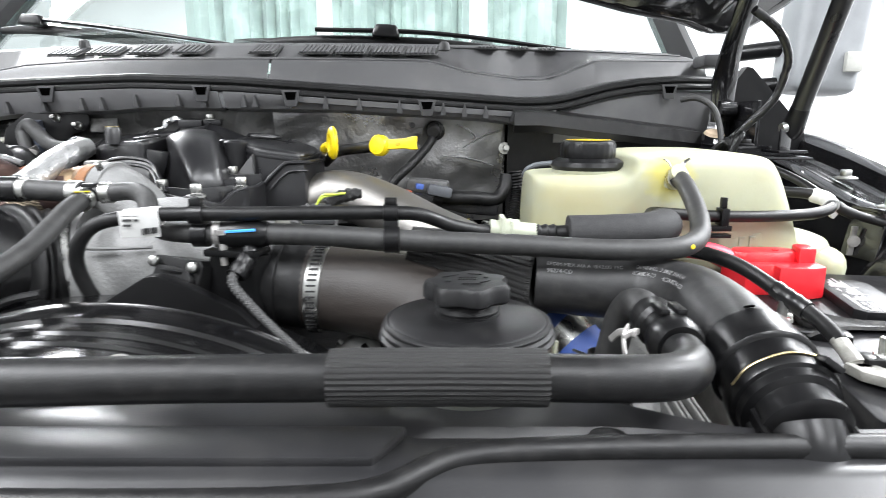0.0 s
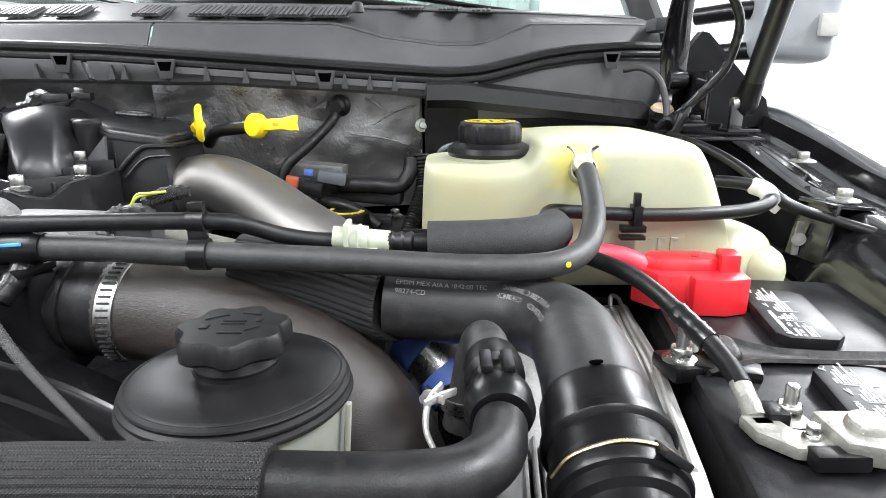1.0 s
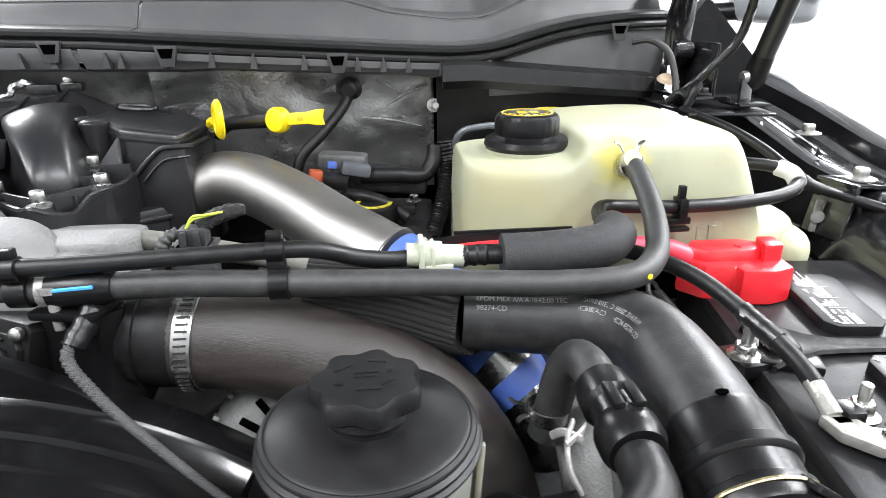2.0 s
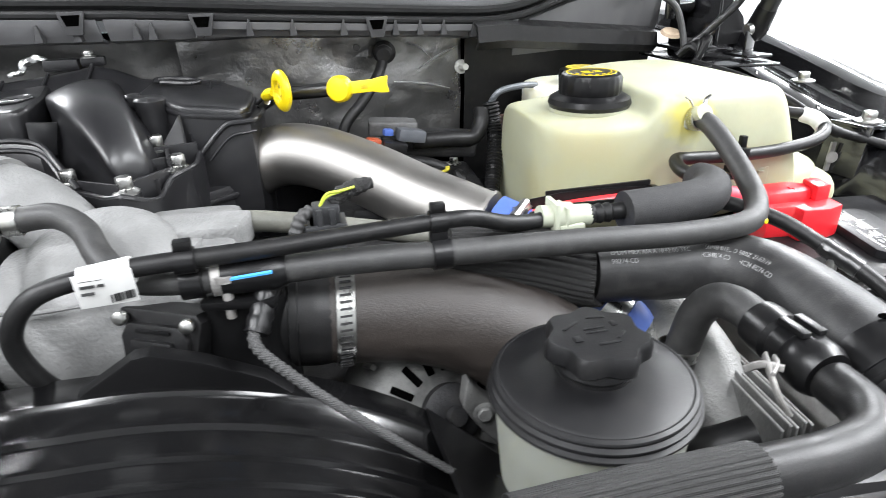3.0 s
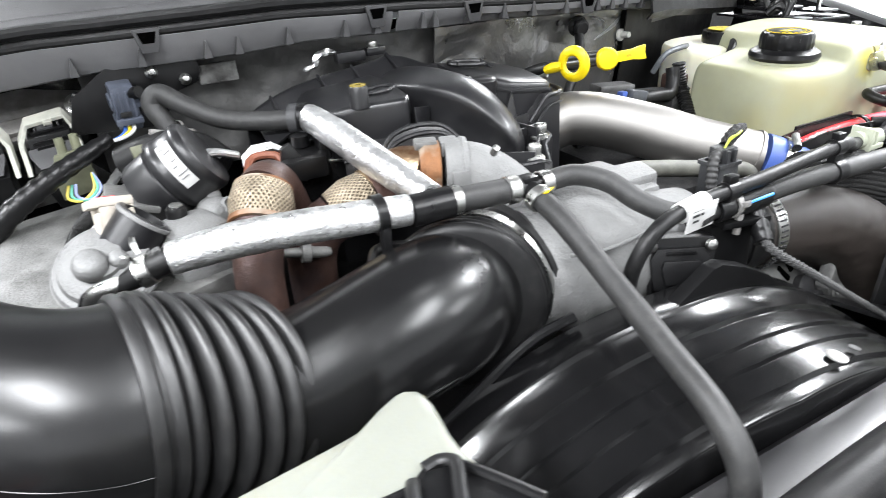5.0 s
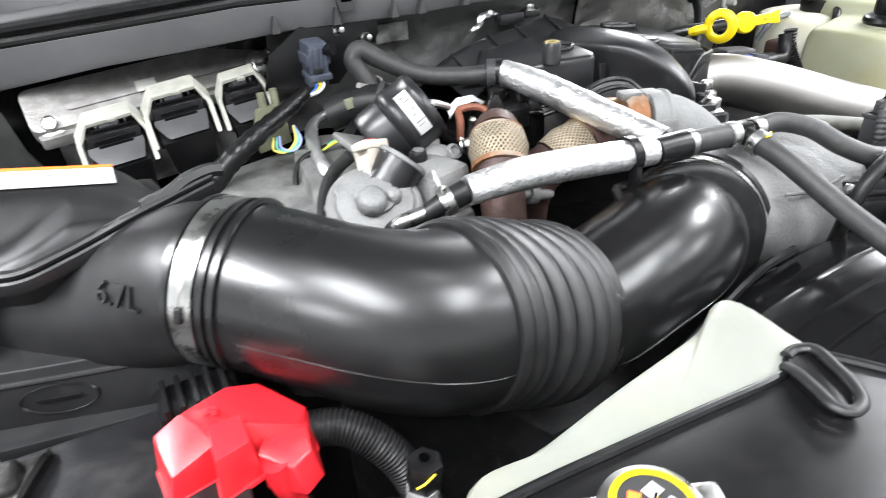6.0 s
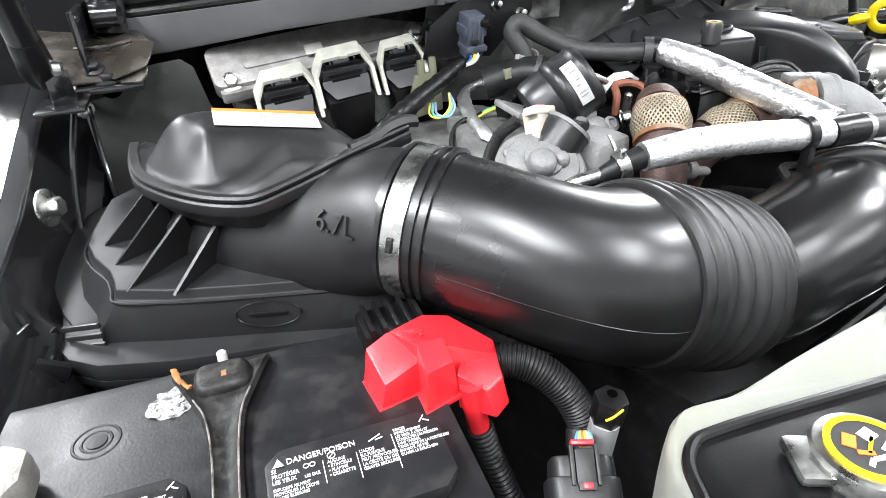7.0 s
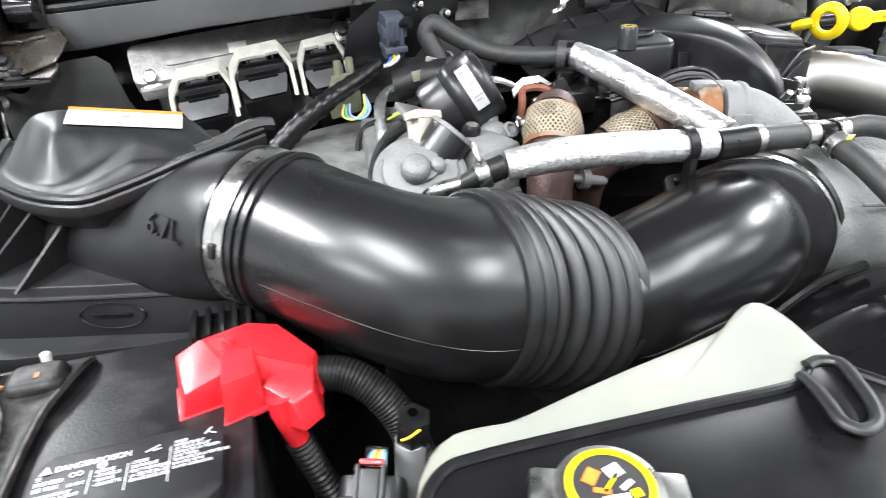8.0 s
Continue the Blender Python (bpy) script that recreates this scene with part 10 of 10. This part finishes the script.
# alternator under the hose
ALT_CASTING = surface("grimy_cast_alloy", (0.12, 0.12, 0.117), 0.6, 0.4, 0.4, 35, 0.6, 420, 0.12, tint=(0.03, 0.03, 0.03), dust=0.2)
alt = thing("alternator", "dull alloy alternator with slotted end", "alternator", (-0.04, 0.52, 1.15))
ac, aa = V(-0.045, 0.505, 1.21), V(0.25, -0.85, 0.45)
part("body", lathe([(0, -0.06), (0.062, -0.06), (0.066, -0.05), (0.066, 0.0), (0.060, 0.012), (0.05, 0.018), (0.022, 0.02), (0.02, 0.026), (0, 0.026)], ac, aa, 44), ALT_CASTING, alt)
am = Matrix.Translation(ac) @ orient(aa)
for k in range(18):
    a = 2 * math.pi * k / 18
    part("slot", box((0.018, 0.0055, 0.004), (0, 0, 0), 0.001), HOLE, alt).matrix_local = Matrix.Translation(-V(alt.location)) @ am @ pose(0.042 * math.cos(a), 0.042 * math.sin(a), 0.0188, 0, 8, math.degrees(a))
for k in range(22):
    a = 2 * math.pi * k / 22
    part("cooling_fin", box((0.005, 0.004, 0.02), (0, 0, 0), 0.001), CAST_DULL, alt).matrix_local = Matrix.Translation(-V(alt.location)) @ am @ pose(0.066 * math.cos(a), 0.066 * math.sin(a), -0.005, 0, 0, math.degrees(a))
part("bracket_arm", softened(prism([(-0.030, 1.264), (-0.018, 1.243), (0.006, 1.222), (0.025, 1.204), (0.031, 1.163), (0.012, 1.150), (0.002, 1.185), (-0.018, 1.208), (-0.034, 1.236)], -0.016, 0.0, 0.004, Matrix.Translation((0, 0.470, 0)) @ pose(0, 0, 0, 90, 0, 0)), 1), ALT_CASTING, alt, "cast bracket arm")
for x, z in ((-0.018, 1.230), (0.018, 1.180)):
    part("bracket_bolt", bolt_bm((x, 0.470, z), (0, -1, 0.1), 0.006, 0.005, 1.4), CAST_DULL, alt)
part("hub", lathe([(0, 0), (0.024, 0), (0.024, 0.008), (0.018, 0.012), (0.008, 0.012), (0.007, 0.018), (0, 0.018)], tuple(ac + aa.normalized() * 0.019), aa, 28), DARK, alt, "dark pulley hub")

# fan shroud
shroud = thing("fan_shroud", "ridged black plastic cooling fan shroud", "fan shroud", (-0.27, 0.41, 1.0))
SX, SZ = -0.265, 0.985
PROF = [(0.352, 0.27), (0.352, 0.310), (0.354, 0.3125), (0.362, 0.3130), (0.364, 0.3165), (0.383, 0.3170), (0.3845, 0.3195), (0.387, 0.3195), (0.3885, 0.3172), (0.401, 0.3178), (0.4025, 0.3204), (0.405, 0.3206), (0.4065, 0.3182), (0.424, 0.319), (0.426, 0.3222), (0.447, 0.323), (0.450, 0.3265), (0.474, 0.326), (0.480, 0.32), (0.480, 0.29)]
rings = []
for a in np.linspace(radians(-74), radians(58), 90):
    rings.append([(SX + R * math.sin(a), y + 0.10 * max(0.0, -math.sin(a)) * 0.3, SZ + R * math.cos(a)) for y, R in PROF])
part("barrel", thick(loft(rings, False, False), 0.003), SHROUD, shroud, angle=50)
part("bolt_head", lathe([(0, 0), (0.0068, 0), (0.007, 0.001), (0.005, 0.002), (0.002, 0.0018), (0, 0.0014)], (-0.210, 0.366, 1.2985), (0.16, -0.1, 1), 24), GALV, shroud, "round pale fastener")
part("small_hole", lathe([(0, 0), (0.0035, 0), (0.004, 0.001), (0, 0.001)], (-0.186, 0.368, 1.2945), (0.25, 0, 1), 12), INK_AND_SHADE, shroud)
part("top_fin", prism([(-0.300, 1.285), (-0.264, 1.312), (-0.232, 1.3315), (-0.222, 1.3325), (-0.195, 1.322), (-0.162, 1.304), (-0.128, 1.270), (-0.09, 1.225), (-0.29, 1.225)], -0.012, 0.0, 0.002, Matrix.Translation((0, 0.452, 0)) @ pose(0, 0, 0, 90, 0, 0)), DULL_BLACK, shroud, "flat fin behind the shroud")
part("side_lip", tube([(-0.335, 0.484, 1.309), (-0.37, 0.487, 1.300), (-0.42, 0.488, 1.270), (-0.48, 0.489, 1.230), (-0.56, 0.49, 1.165)], 0.004, 8, 8), PLASTIC, shroud)
part("right_wall", thick(loft([[(-0.06, 0.475, 1.24), (-0.02, 0.475, 1.20), (0.04, 0.47, 1.1)], [(-0.06, 0.36, 1.26), (0.0, 0.36, 1.25), (0.10, 0.36, 1.22)]], False, False), 0.004), PLASTIC, shroud)
sloom = thing("fan_harness", "grey braided fan wiring loom", "harness", (-0.1, 0.42, 1.27))
part("braid", tube([(-0.163, 0.468, 1.335), (-0.165, 0.455, 1.328), (-0.145, 0.438, 1.312), (-0.105, 0.418, 1.283), (-0.065, 0.402, 1.255), (-0.03, 0.392, 1.23)], [0.0036, 0.0036, 0.0033, 0.0029, 0.0024, 0.0019], 14, 40, True, lambda s, a: 1 + 0.12 * math.sin(s * 1500 + 2 * a)), LOOMWEAVE, sloom)
part("tape", tube([(-0.155, 0.488, 1.352), (-0.157, 0.478, 1.345), (-0.164, 0.462, 1.330)], 0.0075, 12, 8, True, lambda s, a: 1 + 0.08 * math.sin(s * 700 + a)), PLASTIC, sloom, "black tape wrap")

# hood loom, washer line and cable at the driver's corner
corner = thing("bonnet_harness", "taped wiring loom climbing to the bonnet", "harness", (0.42, 0.92, 1.42))
part("loom", tube([(0.412, 0.905, 1.413), (0.425, 0.90, 1.425), (0.444, 0.885, 1.45), (0.465, 0.87, 1.481), (0.470, 0.86, 1.511), (0.467, 0.85, 1.536), (0.445, 0.84, 1.567), (0.405, 0.83, 1.592)], 0.0055, 12, 14, True, lambda s, a: 1 + 0.14 * noise.noise(V(s * 140, math.cos(a) * 2, math.sin(a) * 2))), PLASTIC_SATIN, corner)
part("bare_cable", tube([(0.365, 0.952, 1.482), (0.385, 0.94, 1.484), (0.405, 0.928, 1.47), (0.414, 0.918, 1.44), (0.415, 0.91, 1.415)], 0.0045, 10, 10), HOSE_GREY, corner, "thin grey washer tube")
for k in range(5):
    part("strand", tube([(0.40 + 0.006 * k, 0.90, 1.408), (0.41 + 0.004 * k, 0.89 - 0.004 * k, 1.42 + 0.003 * k), (0.42 - 0.003 * k, 0.875, 1.41 - 0.004 * k)], 0.005, 8, 6), PLASTIC, corner)
side_cable = thing("fender_cable", "thin black cable along the fender", "cable", (0.45, 0.7, 1.34))
part("cable", tube([(0.405, 0.87, 1.402), (0.425, 0.80, 1.392), (0.437, 0.74, 1.378), (0.447, 0.70, 1.362), (0.465, 0.682, 1.348), (0.496, 0.671, 1.338), (0.525, 0.64, 1.33), (0.55, 0.60, 1.325)], 0.0052, 12, 10), RUBBER, side_cable)
part("branch", tube([(0.40, 0.715, 1.368), (0.42, 0.70, 1.368), (0.44, 0.69, 1.364), (0.455, 0.685, 1.352), (0.47, 0.68, 1.345)], 0.0062, 12, 10), RUBBER, side_cable)
part("cable_tag", join(box((0.008, 0.006, 0.02), (0.452, 0.686, 1.350), 0.001, (0, 40, 0))), PAPER, side_cable, "torn white tag")
part("hanging_bracket", join(lathe([(0, 0), (0.006, 0), (0.007, 0.002), (0, 0.003)], (0.482, 0.694, 1.312), (-0.3, -1, 0), 14), box((0.007, 0.003, 0.035), (0.482, 0.696, 1.312), 0.001, (0, 4, 0))), GALV, side_cable, "small pale hanging bracket")
